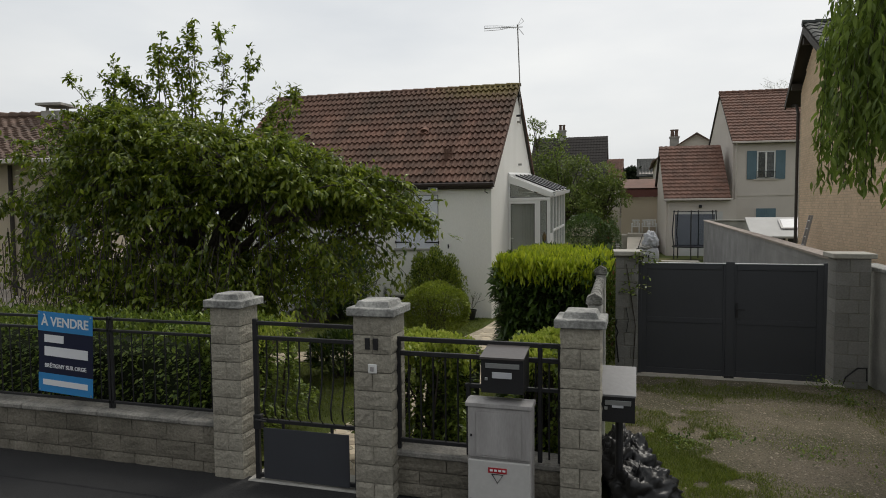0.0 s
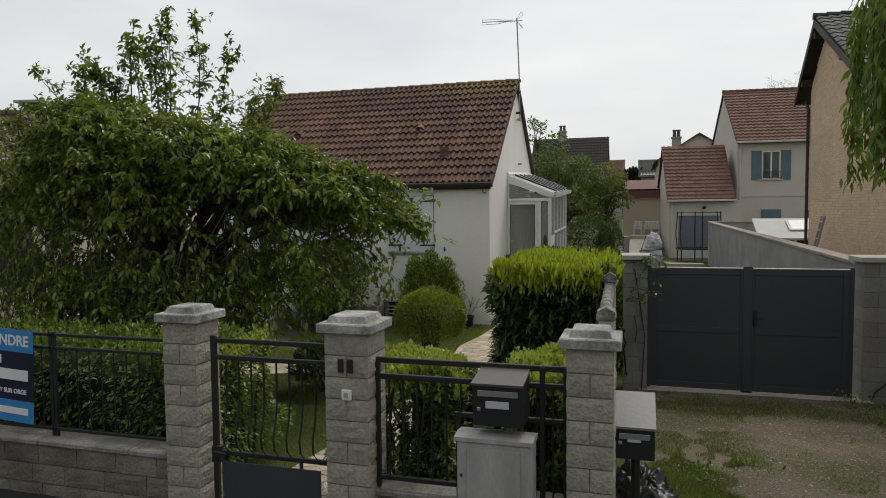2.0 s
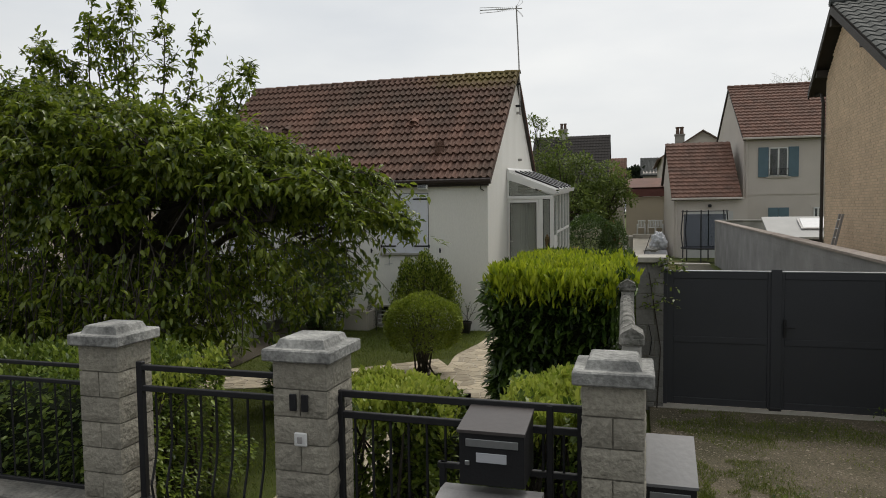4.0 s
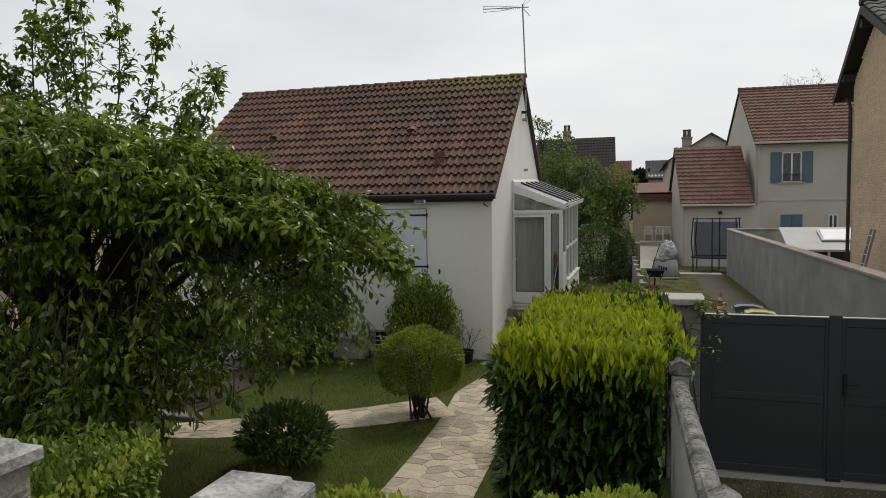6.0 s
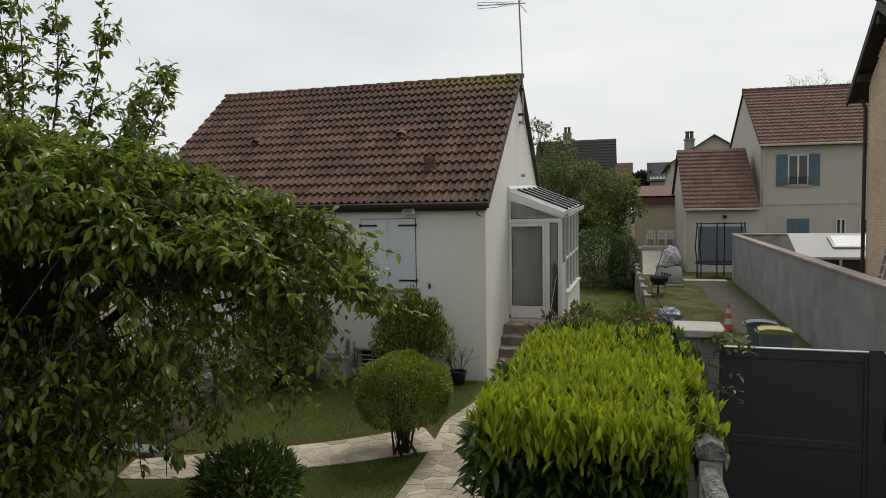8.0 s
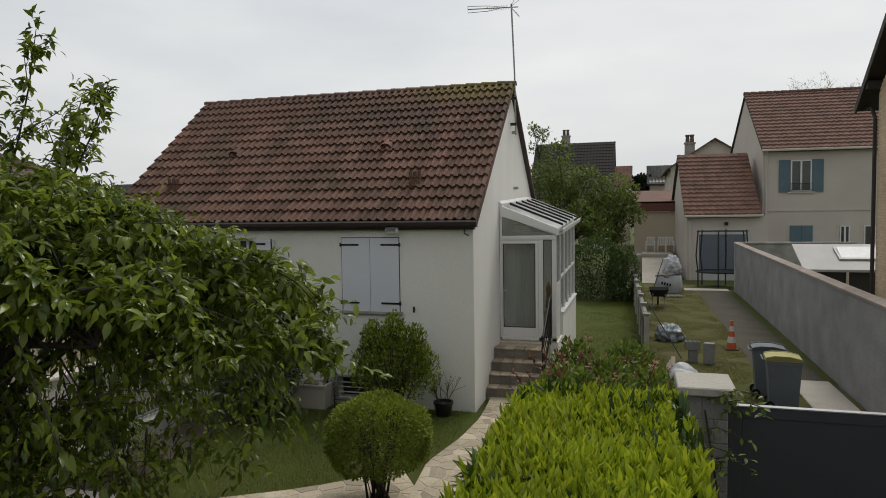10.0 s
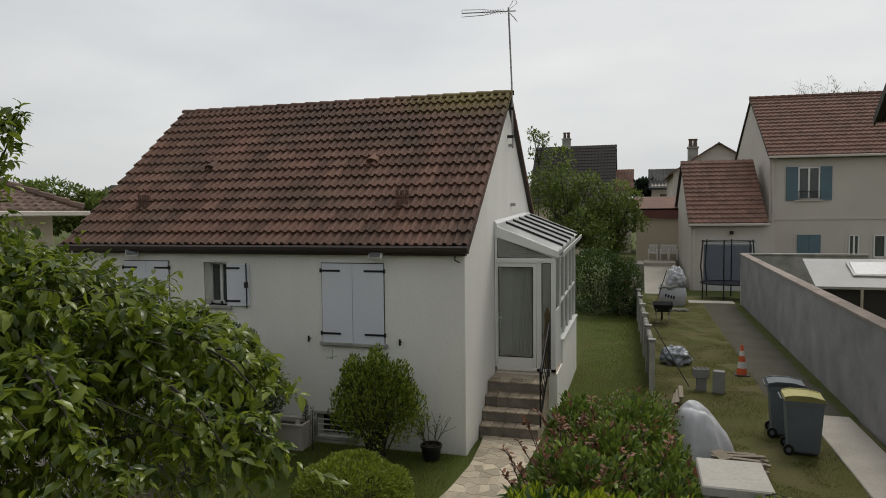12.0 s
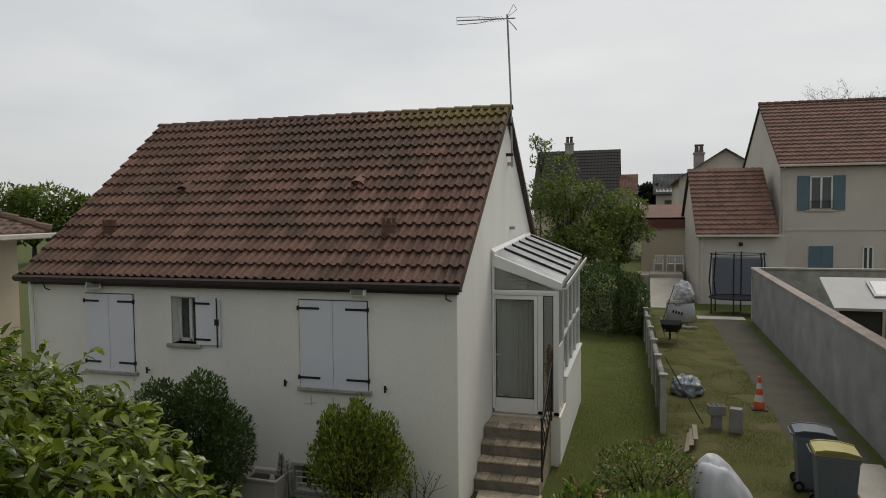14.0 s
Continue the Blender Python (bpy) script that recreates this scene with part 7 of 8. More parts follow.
# ---- things at the street ----
def letters(name, body, size, at, material, parent, turn=(90, 0, 0), wide=1.0):
    """Raised lettering in the built-in font, centred at a place."""
    c = bpy.data.curves.new(name, "FONT")
    c.body, c.size, c.extrude, c.align_x, c.align_y = body, size, 0.0015, "CENTER", "CENTER"
    c.offset = size * 0.022
    tmp = bpy.data.objects.new("letters", c)
    scene.collection.objects.link(tmp)
    me = bpy.data.meshes.new_from_object(tmp.evaluated_get(bpy.context.evaluated_depsgraph_get()))
    bpy.data.objects.remove(tmp)
    me.transform(pose(*at, *turn) @ Matrix.Diagonal((wide, 1, 1, 1)))
    me.materials.clear()
    me.materials.append(material)
    return part(name, me, material, parent)


sg = thing("estate_agent_sign", "blue and navy for-sale board tied to the railing", "sign", (-4.15, 6.95, 1.0))
m = pose(-4.15, 6.93, 1.43, 0, 2.4, -2)
w2, h2 = 0.365, 0.427
part("board", Geo().box(-w2, 0, -h2, w2, 0.006, h2, 0.002, m), SIGN_NAVY, sg)
part("top_band", Geo().box(-w2, -0.004, h2 - 0.205, w2, -0.0005, h2, 0, m), SIGN_BLUE, sg)
part("bottom_band", Geo().box(-w2, -0.004, -h2, w2, -0.0005, -h2 + 0.20, 0, m), SIGN_BLUE, sg)
q = m @ Vector((0.0, -0.006, h2 - 0.105))
letters("lettering", "\u00c0 VENDRE", 0.135, q, SIGN_WHITE, sg, (90, 2.4, -2), 1.0)
q = m @ Vector((0.0, -0.003, -0.145))
letters("town_lettering", "BR\u00c9TIGNY SUR ORGE", 0.058, q, SIGN_WHITE, sg, (90, 2.4, -2), 1.0)
for a, b, c, d in ((-0.28, -0.02, 0.105, 0.185), (-0.28, 0.30, -0.04, 0.06)):
    part("logo_bar", Geo().box(a, -0.004, c, b, -0.0005, d, 0, m), SIGN_WHITE, sg)
part("number_bar", Geo().box(-0.30, -0.008, -h2 + 0.075, 0.30, -0.0045, -h2 + 0.135, 0, m), SIGN_WHITE, sg)
for a in (-w2 + 0.02, w2 - 0.02):
    for c in (-h2 + 0.02, h2 - 0.02):
        part("eyelet", Geo().box(a - 0.008, -0.009, c - 0.008, a + 0.008, -0.0046, c + 0.008, 0, m), ALU, sg)

nb = thing("house_number", "two dark metal digit plates on the stone pillar", "house number", (-0.63, 6.71, 1.75))
for x in (-0.665, -0.59):
    part("digit_plate", Geo().box(x - 0.022, 6.706, 1.70, x + 0.022, 6.722, 1.80, 0.004), BLACK, nb)
bp = thing("bell_push", "white plastic bell push on the stone pillar", "bell push", (-0.62, 6.71, 1.535))
part("plate", Geo().box(-0.66, 6.703, 1.495, -0.58, 6.722, 1.575, 0.006), WHITE_PVC, bp)
part("button", Geo().box(-0.637, 6.696, 1.515, -0.603, 6.7025, 1.555, 0.003), STEEL_GREY, bp)

cb = thing("meter_cabinet", "weathered grey electricity and gas meter cabinet let into the wall", "meter cabinet", (0.515, 6.7, 0.36))
part("body", Geo().box(0.255, 6.58, 0.30, 0.775, 6.74, 1.325, 0.012), STEEL_GREY, cb)
up = part("upper_door", Geo().box(0.262, 6.552, 0.91, 0.768, 6.579, 1.32, 0.008), STEEL_GREY, cb)
part("raised_panel", Geo().box(0.33, 6.545, 0.935, 0.70, 6.5515, 1.29, 0.006), STEEL_GREY, up)
part("lock", Geo().box(0.285, 6.545, 1.08, 0.30, 6.5515, 1.10), BLACK, up)
lo_ = part("lower_door", Geo().box(0.262, 6.552, 0.31, 0.768, 6.579, 0.89, 0.008), surface("pale_cabinet_door", (0.55, 0.54, 0.52), 0.5, 0.05, 2, 30, 0.05), cb, "paler lower door")
part("red_label", Geo().box(0.43, 6.547, 0.795, 0.58, 6.5515, 0.838), RED, lo_, "red warning label with unreadable white writing")
for k in range(4):
    part("label_bar", Geo().box(0.445 + 0.034 * k, 6.5445, 0.81, 0.468 + 0.034 * k, 6.5465, 0.826), SIGN_WHITE, lo_)
part("warning_triangle", Geo().tube([(0.46, 6.548, 0.785), (0.55, 6.548, 0.785), (0.505, 6.548, 0.715), (0.46, 6.548, 0.785)], 0.004, 4), BLACK, lo_)
part("lock", Geo().box(0.275, 6.545, 0.55, 0.29, 6.5515, 0.57), BLACK, lo_)
part("top_lid", Geo().prism([(6.54, 1.327), (6.74, 1.327), (6.74, 1.36), (6.64, 1.37), (6.54, 1.355)], 0.245, 0.785), STEEL_GREY, cb)


def mailbox(x0, x1, y0, z0, z1, back, label, lid_tone, group="mailboxes"):
    mb = thing("mailbox", label, "mailbox", ((x0 + x1) / 2, y0 + 0.15, z0), group=group)
    d = 0.31
    part("body", Geo().prism([(y0, z0), (y0 + d, z0), (y0 + d, back - 0.012), (y0, z1 - 0.012)], x0, x1), BLACK, mb)
    part("lid", Geo().add([(x, y, z) for x in (x0 - 0.008, x1 + 0.008) for y, z in ((y0 - 0.02, z1 - 0.012), (y0 + d + 0.005, back - 0.008), (y0 + d + 0.005, back + 0.006), (y0 - 0.02, z1 + 0.004))], [(0, 1, 2, 3), (7, 6, 5, 4), (0, 4, 5, 1), (1, 5, 6, 2), (2, 6, 7, 3), (3, 7, 4, 0)]), surface("mailbox_lid", lid_tone, 0.35, 0.06, 3, 30, 0.05), mb)
    part("flap", Geo().box(x0 + 0.035, y0 - 0.008, z1 - 0.085, x1 - 0.03, y0 - 0.001, z1 - 0.045, 0.002), ALU, mb)
    part("name_holder", Geo().box(x0 + 0.09, y0 - 0.007, z0 + 0.12, x1 - 0.09, y0 - 0.001, z0 + 0.17, 0.002), SHEET, mb)
    part("lock", Geo().box(x0 + 0.03, y0 - 0.008, z0 + 0.10, x0 + 0.055, y0 - 0.001, z0 + 0.125, 0.003), ALU, mb)
    return mb


mb1 = mailbox(0.372, 0.71, 6.565, 1.44, 1.725, 1.765, "dark grey metal mailbox with a brown lid fixed to the railing", (0.085, 0.075, 0.072))
mb2 = mailbox(1.285, 1.555, 6.93, 1.165, 1.39, 1.55, "black metal mailbox with a steep grey lid on a post", (0.20, 0.20, 0.205))
part("bracket", Geo().box(0.5, 6.86, 1.475, 0.64, RY + 0.02, 1.50, 0.003), BLACK, mb1)
part("post", Geo().tube([(1.43, 7.1, 0.3), (1.43, 7.1, 1.17)], 0.032, 10), BLACK, mb2)
part("foot_plate", Geo().box(1.36, 7.03, 0.35, 1.50, 7.17, 0.372), BLACK, mb2)


def bag(name, label, c, r, material, seed, category="bag", folds=0.16, group="", fine=0.5):
    """A crumpled sack: a sagging blob with folds."""
    g = Geo()
    n, m_ = 56, 34
    vs = []
    for j in range(m_ + 1):
        b = math.pi * j / m_ - math.pi / 2
        for i in range(n):
            a = 2 * math.pi * i / n
            d = Vector((math.cos(a) * math.cos(b), math.sin(a) * math.cos(b), math.sin(b)))
            f = 1 + folds * noise.noise(d * 2.2 + Vector((seed, 0, 0))) + folds * 0.7 * abs(noise.noise(d * 5.5 + Vector((0, seed, 0)))) + folds * fine * abs(noise.noise(d * 9 + Vector((0, 0, seed)))) - folds * 0.55 * max(0.0, 0.16 - abs(noise.noise(d * 4 + Vector((seed, seed, 0))))) / 0.16
            z = d.z * r[2] * f
            vs.append((c[0] + d.x * r[0] * f, c[1] + d.y * r[1] * f, max(c[2] + z, c[2] - r[2] * 0.8)))
    fs = [(j * n + i, j * n + (i + 1) % n, (j + 1) * n + (i + 1) % n, (j + 1) * n + i) for j in range(m_) for i in range(n)]
    g.add(vs, fs)
    return single(name, g, material, label, category, group, "", True)


bag("rubbish_bag", "full black plastic rubbish bag beside the pillar", (1.52, 7.42, 0.58), (0.23, 0.25, 0.28), BLACK_PLASTIC, 1, "rubbish bag", 0.3, "rubbish bags")
bag("rubbish_bag", "crumpled black plastic rubbish bag on the drive", (1.62, 7.12, 0.53), (0.25, 0.22, 0.22), BLACK_PLASTIC, 7, "rubbish bag", 0.34, "rubbish bags")
bag("rubbish_bag", "black plastic rubbish bag against the wall", (1.42, 7.75, 0.56), (0.19, 0.24, 0.25), BLACK_PLASTIC, 12, "rubbish bag", 0.3, "rubbish bags")

# ---- things in the garden ----
bx = thing("flower_trough", "white concrete flower trough with a few small plants", "planter", (-5.05, 17.75, 0.08))
part("trough", Geo().box(-5.37, 17.50, 0.05, -5.33, 17.93, 0.54, 0.008).box(-4.76, 17.50, 0.05, -4.72, 17.93, 0.54, 0.008).box(-5.33, 17.50, 0.05, -4.76, 17.54, 0.54, 0.008).box(-5.33, 17.89, 0.05, -4.76, 17.93, 0.54, 0.008).box(-5.40, 17.47, 0.51, -4.69, 17.51, 0.55, 0.006).box(-5.40, 17.92, 0.51, -4.69, 17.96, 0.55, 0.006), OFFWHITE, bx)
part("soil", Geo().box(-5.33, 17.54, 0.05, -4.76, 17.89, 0.46), SOIL, bx)
part("stone", Geo().lathe((-4.88, 17.66, 0.46), [(0.045, 0), (0.05, 0.04), (0.03, 0.10)], 8), OFFWHITE, bx)


def spindle(c, hgt, r, seed):
    rng = np.random.default_rng(seed)
    t = thing("dwarf_conifer", "slender dark dwarf conifer by the house wall", "conifer", (c[0], c[1], c[2]), group="dwarf conifers")
    part("stem", Geo().tube([(c[0], c[1], c[2] - 0.03), (c[0], c[1], c[2] + hgt * 0.9)], [0.012, 0.005], 5), BARK, t)
    n = 420
    f, a = rng.random(n), rng.random(n) * 2 * math.pi
    rad = r * (1 - f * 0.75) * np.sqrt(rng.random(n))
    P = np.c_[c[0] + rad * np.cos(a), c[1] + rad * np.sin(a), c[2] + 0.05 + hgt * 0.9 * f]
    leaves("foliage", P, np.c_[np.cos(a), np.sin(a), np.full(n, 0.9)], rng.uniform(0.03, 0.06, n), "thin", CONIFER, t, "", rng)


spindle((-4.58, 17.62, 0.08), 0.78, 0.07, 71)
spindle((-4.80, 17.8, 0.47), 0.36, 0.06, 72)
pt = thing("plant_pot", "black plastic pot with a sparse twiggy shrub", "plant pot", (-2.48, 17.7, 0.08))
part("pot", Geo().lathe((-2.48, 17.7, 0.07), [(0.13, 0), (0.165, 0.24), (0.18, 0.24), (0.18, 0.28), (0.155, 0.28), (0.15, 0.22)], 18), BLACK_PLASTIC, pt)
part("soil", Geo().lathe((-2.48, 17.7, 0.07), [(0.14, 0.2), (0.145, 0.235)], 14), SOIL, pt)
g = Geo()
tips = []
rp = random.Random(9)
for k in range(9):
    a = rp.uniform(0, 2 * math.pi)
    branching(g, rp, (-2.48 + 0.05 * math.cos(a), 17.7 + 0.05 * math.sin(a), 0.29), (0.5 * math.cos(a), 0.5 * math.sin(a), 1), 0.34, 0.008, 1, tips, 0.0, 0.35)
part("twigs", g, BARK, pt)
P = [tuple(a.lerp(b, f)) for a, b, d in tips for f in (0.4, 0.7, 1.0)]
leaves("leaves", P, [(rp.gauss(0, 1), rp.gauss(0, 1), rp.gauss(0.3, 0.6)) for _ in P], [rp.uniform(0.03, 0.055) for _ in P], "oval", ROSE, pt)
ivy = thing("ivy", "ivy sprigs over the gate pillar", "climber", (1.5, 13.1, 0.05))
g = Geo()
P = []
for k in range(9):
    x, z = 1.2 + 0.4 * rp.random(), 1.3 + 0.85 * rp.random()
    pts = [(x, 13.07, z), (x + 0.12, 13.0, z + 0.06), (x + 0.3 * rp.random() + 0.12, 12.92, z - 0.05 + 0.1 * rp.random())]
    g.tube(pts, 0.004, 4, False)
    P += [tuple(Vector(pts[i]).lerp(Vector(pts[i + 1]), f)) for i in (0, 1) for f in (0.1, 0.3, 0.5, 0.7, 0.9, 1.0)]
g.tube([(1.45, 13.08, 0.05), (1.5, 13.06, 1.0), (1.35, 13.08, 2.0)], 0.008, 5, False)
part("stem", g, BARK, ivy)
leaves("leaves", P, [(rp.gauss(0.2, 0.6), rp.gauss(-0.6, 0.4), rp.gauss(0, 0.6)) for _ in P], [rp.uniform(0.05, 0.09) for _ in P], "oval", EUONYMUS, ivy)
ivy.matrix_basis = pose(0.06, -0.61, 0.0) @ ivy.matrix_basis
cable = single("loose_cable", Geo().tube([(1.22, 13.10, 1.0), (1.20, 13.06, 0.9), (1.24, 13.05, 0.8), (1.21, 13.07, 0.7), (1.25, 13.08, 0.3)], 0.012, 6).tube([(1.36, 13.10, 1.2), (1.40, 13.08, 1.0), (1.37, 13.09, 0.8)], 0.006, 5), BLACK, "loose black cable hanging on the block pillar", "cable")
wire = single("wall_hose", Geo().tube([(4.62, 13.18, 0.0), (4.7, 13.12, 0.35), (4.85, 13.1, 0.5), (4.98, 13.14, 0.5), (4.99, 13.16, 0.3)], 0.012, 6), BLACK, "black hose looped beside the gate pillar", "hose")
cable.matrix_basis = pose(0.05, -0.63, 0.1)
wire.matrix_basis = pose(-0.13, -0.63, 0.0)


# ---- things in the yard ----
def wheelie_bin(x0, y0, lid_mat, label, turn, ground=0.0, body_mat=None):
    b = thing("wheelie_bin", label, "wheelie bin", (x0, y0, ground), turn, group="wheelie bins", local=True)
    body_mat = body_mat or BIN_GREY
    b.matrix_basis = pose(x0, y0, ground, 0, 0, turn) @ Matrix.Diagonal((0.82, 0.84, 0.95, 1))
    body = Geo()
    lay = [(-0.25, 0.25, -0.28, 0.27, 0.08), (-0.29, 0.29, -0.34, 0.33, 0.92), (-0.305, 0.305, -0.355, 0.35, 0.92), (-0.305, 0.305, -0.355, 0.35, 0.98)]
    vs = [(x, y, z) for a, c, d, e, z in lay for x, y in ((a, d), (c, d), (c, e), (a, e))]
    body.add(vs, [(4 * i + k, 4 * i + (k + 1) % 4, 4 * i + 4 + (k + 1) % 4, 4 * i + 4 + k) for i in range(3) for k in range(4)] + [(3, 2, 1, 0), (12, 13, 14, 15)])
    body.box(-0.2, -0.27, 0.02, 0.2, 0.2, 0.12, 0.02)
    part("body", body, body_mat, b)
    lid = Geo()
    prof = [(-0.37, 0.985), (-0.35, 1.03), (-0.1, 1.075), (0.2, 1.075), (0.36, 1.04), (0.37, 0.985)]
    lid.prism(prof, -0.315, 0.315)
    part("lid", lid, lid_mat, b)
    for x in (-0.3, 0.3):
        part("lid_ridge", Geo().prism([(-0.37, 0.99), (-0.35, 1.045), (-0.1, 1.09), (0.2, 1.09), (0.36, 1.055), (0.37, 0.99)], x - 0.015, x + 0.015), lid_mat, b)
    part("handle", Geo().tube([(-0.24, 0.42, 1.0), (0.24, 0.42, 1.0)], 0.016).tube([(-0.24, 0.34, 0.98), (-0.24, 0.42, 1.0)], 0.016).tube([(0.24, 0.34, 0.98), (0.24, 0.42, 1.0)], 0.016), BIN_GREY, b)
    for x in (-0.27, 0.24):
        w = part("wheel", Geo().tube([(x, 0.27, 0.1), (x + 0.05, 0.27, 0.1)], 0.10, 16), BLACK_PLASTIC, b)
        part("hub", Geo().tube([(x - 0.004, 0.27, 0.1), (x + 0.054, 0.27, 0.1)], 0.045, 10), BIN_GREY, w)
    return b


wheelie_bin(3.42, 19.85, BIN_YELLOW, "dark grey wheelie bin with a yellow lid", 86)
wheelie_bin(-0.36, 8.42, surface("maroon_lid", (0.085, 0.042, 0.045), 0.4, 0.1, 3, 40, 0.08), "black wheelie bin with a maroon lid behind the front hedge", 0, height(-0.33, 8.45), BLACK_PLASTIC)
wheelie_bin(3.32, 20.72, BIN_GREY, "dark grey wheelie bin with a dark lid", 86)

cn = thing("traffic_cone", "orange and white striped traffic cone on the grass", "traffic cone", (3.22, 25.25, 0.0))
part("base", Geo().box(3.05, 25.08, 0.005, 3.39, 25.42, 0.045, 0.015), BLACK_PLASTIC, cn)
for k, (z0, z1, mt) in enumerate(((0.045, 0.20, CONE_ORANGE), (0.20, 0.36, CONE_WHITE), (0.36, 0.50, CONE_ORANGE), (0.50, 0.63, CONE_WHITE), (0.63, 0.77, CONE_ORANGE))):
    r0, r1 = 0.135 - 0.14 * z0, 0.135 - 0.14 * z1
    part("band", Geo().lathe((3.22, 25.25, 0), [(r0, z0), (r1, z1)], 20), mt, cn)


def hollow_block(c, size, turn, label, side=""):
    b = thing("concrete_block", label, "concrete block", c, turn, group="concrete blocks", local=True)
    a, d, h = size
    g = Geo().box(-a / 2, -d / 2, 0, a / 2, d / 2, h, 0.006)
    part("body", g, BLOCK, b)
    # Thin dark plates on the solid faces paint the shade inside open cells.
    n = max(1, round(h / 0.16))
    for k in range(n):
        for q in range(2):
            if side == "end":
                z0, z1, y0, y1 = h * k / n + 0.02, h * (k + 1) / n - 0.02, -d / 2 + 0.02 + q * d / 2 - 0.008 * q, -0.006 + q * (d / 2 - 0.014)
                part("hollow", Geo().box(-a / 2 - 0.003, y0, z0, -a / 2 - 0.001, y1, z1), ROOMDARK, b)
            elif side == "top" and k == 0:
                for p in range(3):
                    x0 = -a / 2 + 0.02 + p * (a - 0.02) / 3
                    part("hollow", Geo().box(x0, -d / 2 + 0.02 + q * (d / 2 - 0.01), h + 0.001, x0 + (a - 0.08) / 3, -0.01 + q * (d / 2 - 0.01), h + 0.003), ROOMDARK, b)
    return b


hollow_block((2.50, 23.45, 0.0), (0.24, 0.2, 0.5), -14, "hollow concrete block standing on end", "end")
hollow_block((2.14, 23.6, 0.0), (0.2, 0.18, 0.3), 5, "hollow concrete block under another block")
hollow_block((2.13, 23.6, 0.302), (0.32, 0.24, 0.2), 8, "hollow concrete block laid on another, its holes upward", "top")
tp = Geo()
n, m_ = 60, 22
for j in range(m_ + 1):
    for i in range(n):
        a = 2 * math.pi * i / n
        rho = j / m_
        d = Vector((math.cos(a), math.sin(a), 0))
        reach = (0.60 if d.x > 0 else 0.45) * abs(d.x) + 0.50 * (1 - abs(d.x)) + 0.07 * noise.noise(d * 2.5)
        x, y = 1.72 + d.x * reach * rho, 19.42 + d.y * reach * rho
        sag = 0.16 * noise.noise((x * 2.6, y * 2.6, 3.0)) - 0.05 * max(0.0, 0.22 - abs(noise.noise((x * 3.4 + y, y * 2.8, 8.0)))) / 0.22 + 0.022 * noise.noise((x * 9.0, y * 9.0, 1.0))
        tp.v.append((x, y, max(0.012, (0.80 - 0.22 * d.x * rho) * (1 - rho ** 3.2) ** 0.85 + sag * (1 - rho ** 4))))
tp.f += [(j * n + i, (j + 1) * n + i, (j + 1) * n + (i + 1) % n, j * n + (i + 1) % n) for j in range(m_) for i in range(n)]
single("tarpaulin", tp, SHEET, "crumpled white plastic tarpaulin over a low pile", "tarpaulin", smooth=True)
bag("plastic_sheet", "crumpled clear plastic sheet on the grass", (1.70, 26.2, 0.16), (0.36, 0.34, 0.28), BAGBLUE, 5, "plastic sheet", 0.3, fine=0.25)
pal = thing("plank_stack", "stack of weathered planks on two wooden bearers", "planks", (2.3, 18.9, 0.0))
rk = random.Random(12)
for y in (18.55, 19.12):
    part("bearer", Geo().box(1.98, y - 0.04, 0.0, 2.62, y + 0.04, 0.08, 0.005), PLANK, pal)
for k in range(13):
    a, row = rk.uniform(-7, 8), k // 5
    part("plank", Geo().box(-0.36, -0.045, 0, 0.36, 0.045, 0.026, 0.004, pose(2.30 + rk.uniform(-0.08, 0.08), 18.48 + 0.15 * (k % 5) + rk.uniform(-0.02, 0.02), 0.085 + 0.062 * row, 0, rk.uniform(-2, 2), a)), PLANK, pal)
for k in range(2):
    part("batten", Geo().box(-0.02, -0.4, 0, 0.02, 0.4, 0.03, 0.003, pose(2.1 + 0.36 * k, 18.82, 0.115 + 0.001 * k)), PLANK, pal)
part("corner_board", Geo().box(-0.1, -0.16, 0, 0.1, 0.16, 0.02, 0.004, pose(2.02, 18.66, 0.245, 6, -8, 24)), PLANK, pal, "pale grey offcut on top")
brd = thing("leaning_boards", "weathered boards lying at the end of the fence", "boards", (1.35, 22.3, 0.0))
for k in range(3):
    part("board", Geo().box(-0.045, -0.5 + 0.1 * k, 0, 0.045, 0.5, 0.025, 0.003, pose(1.50 + 0.07 * k, 22.3 + 0.1 * k, 0.08 + 0.05 * k, 3, -25 + 12 * k, -8 + 3 * k)), PLANK, brd)
rod = single("iron_rod", Geo().tube([(1.90, 23.85, 0.0), (1.55, 24.3, 0.55), (1.14, 24.9, 1.2)], 0.014, 6), BLACK, "long thin dark rod leaning on the fence", "rod")


def fence_x(y):
    return 1.05 - 0.03 * (y - 23.0)


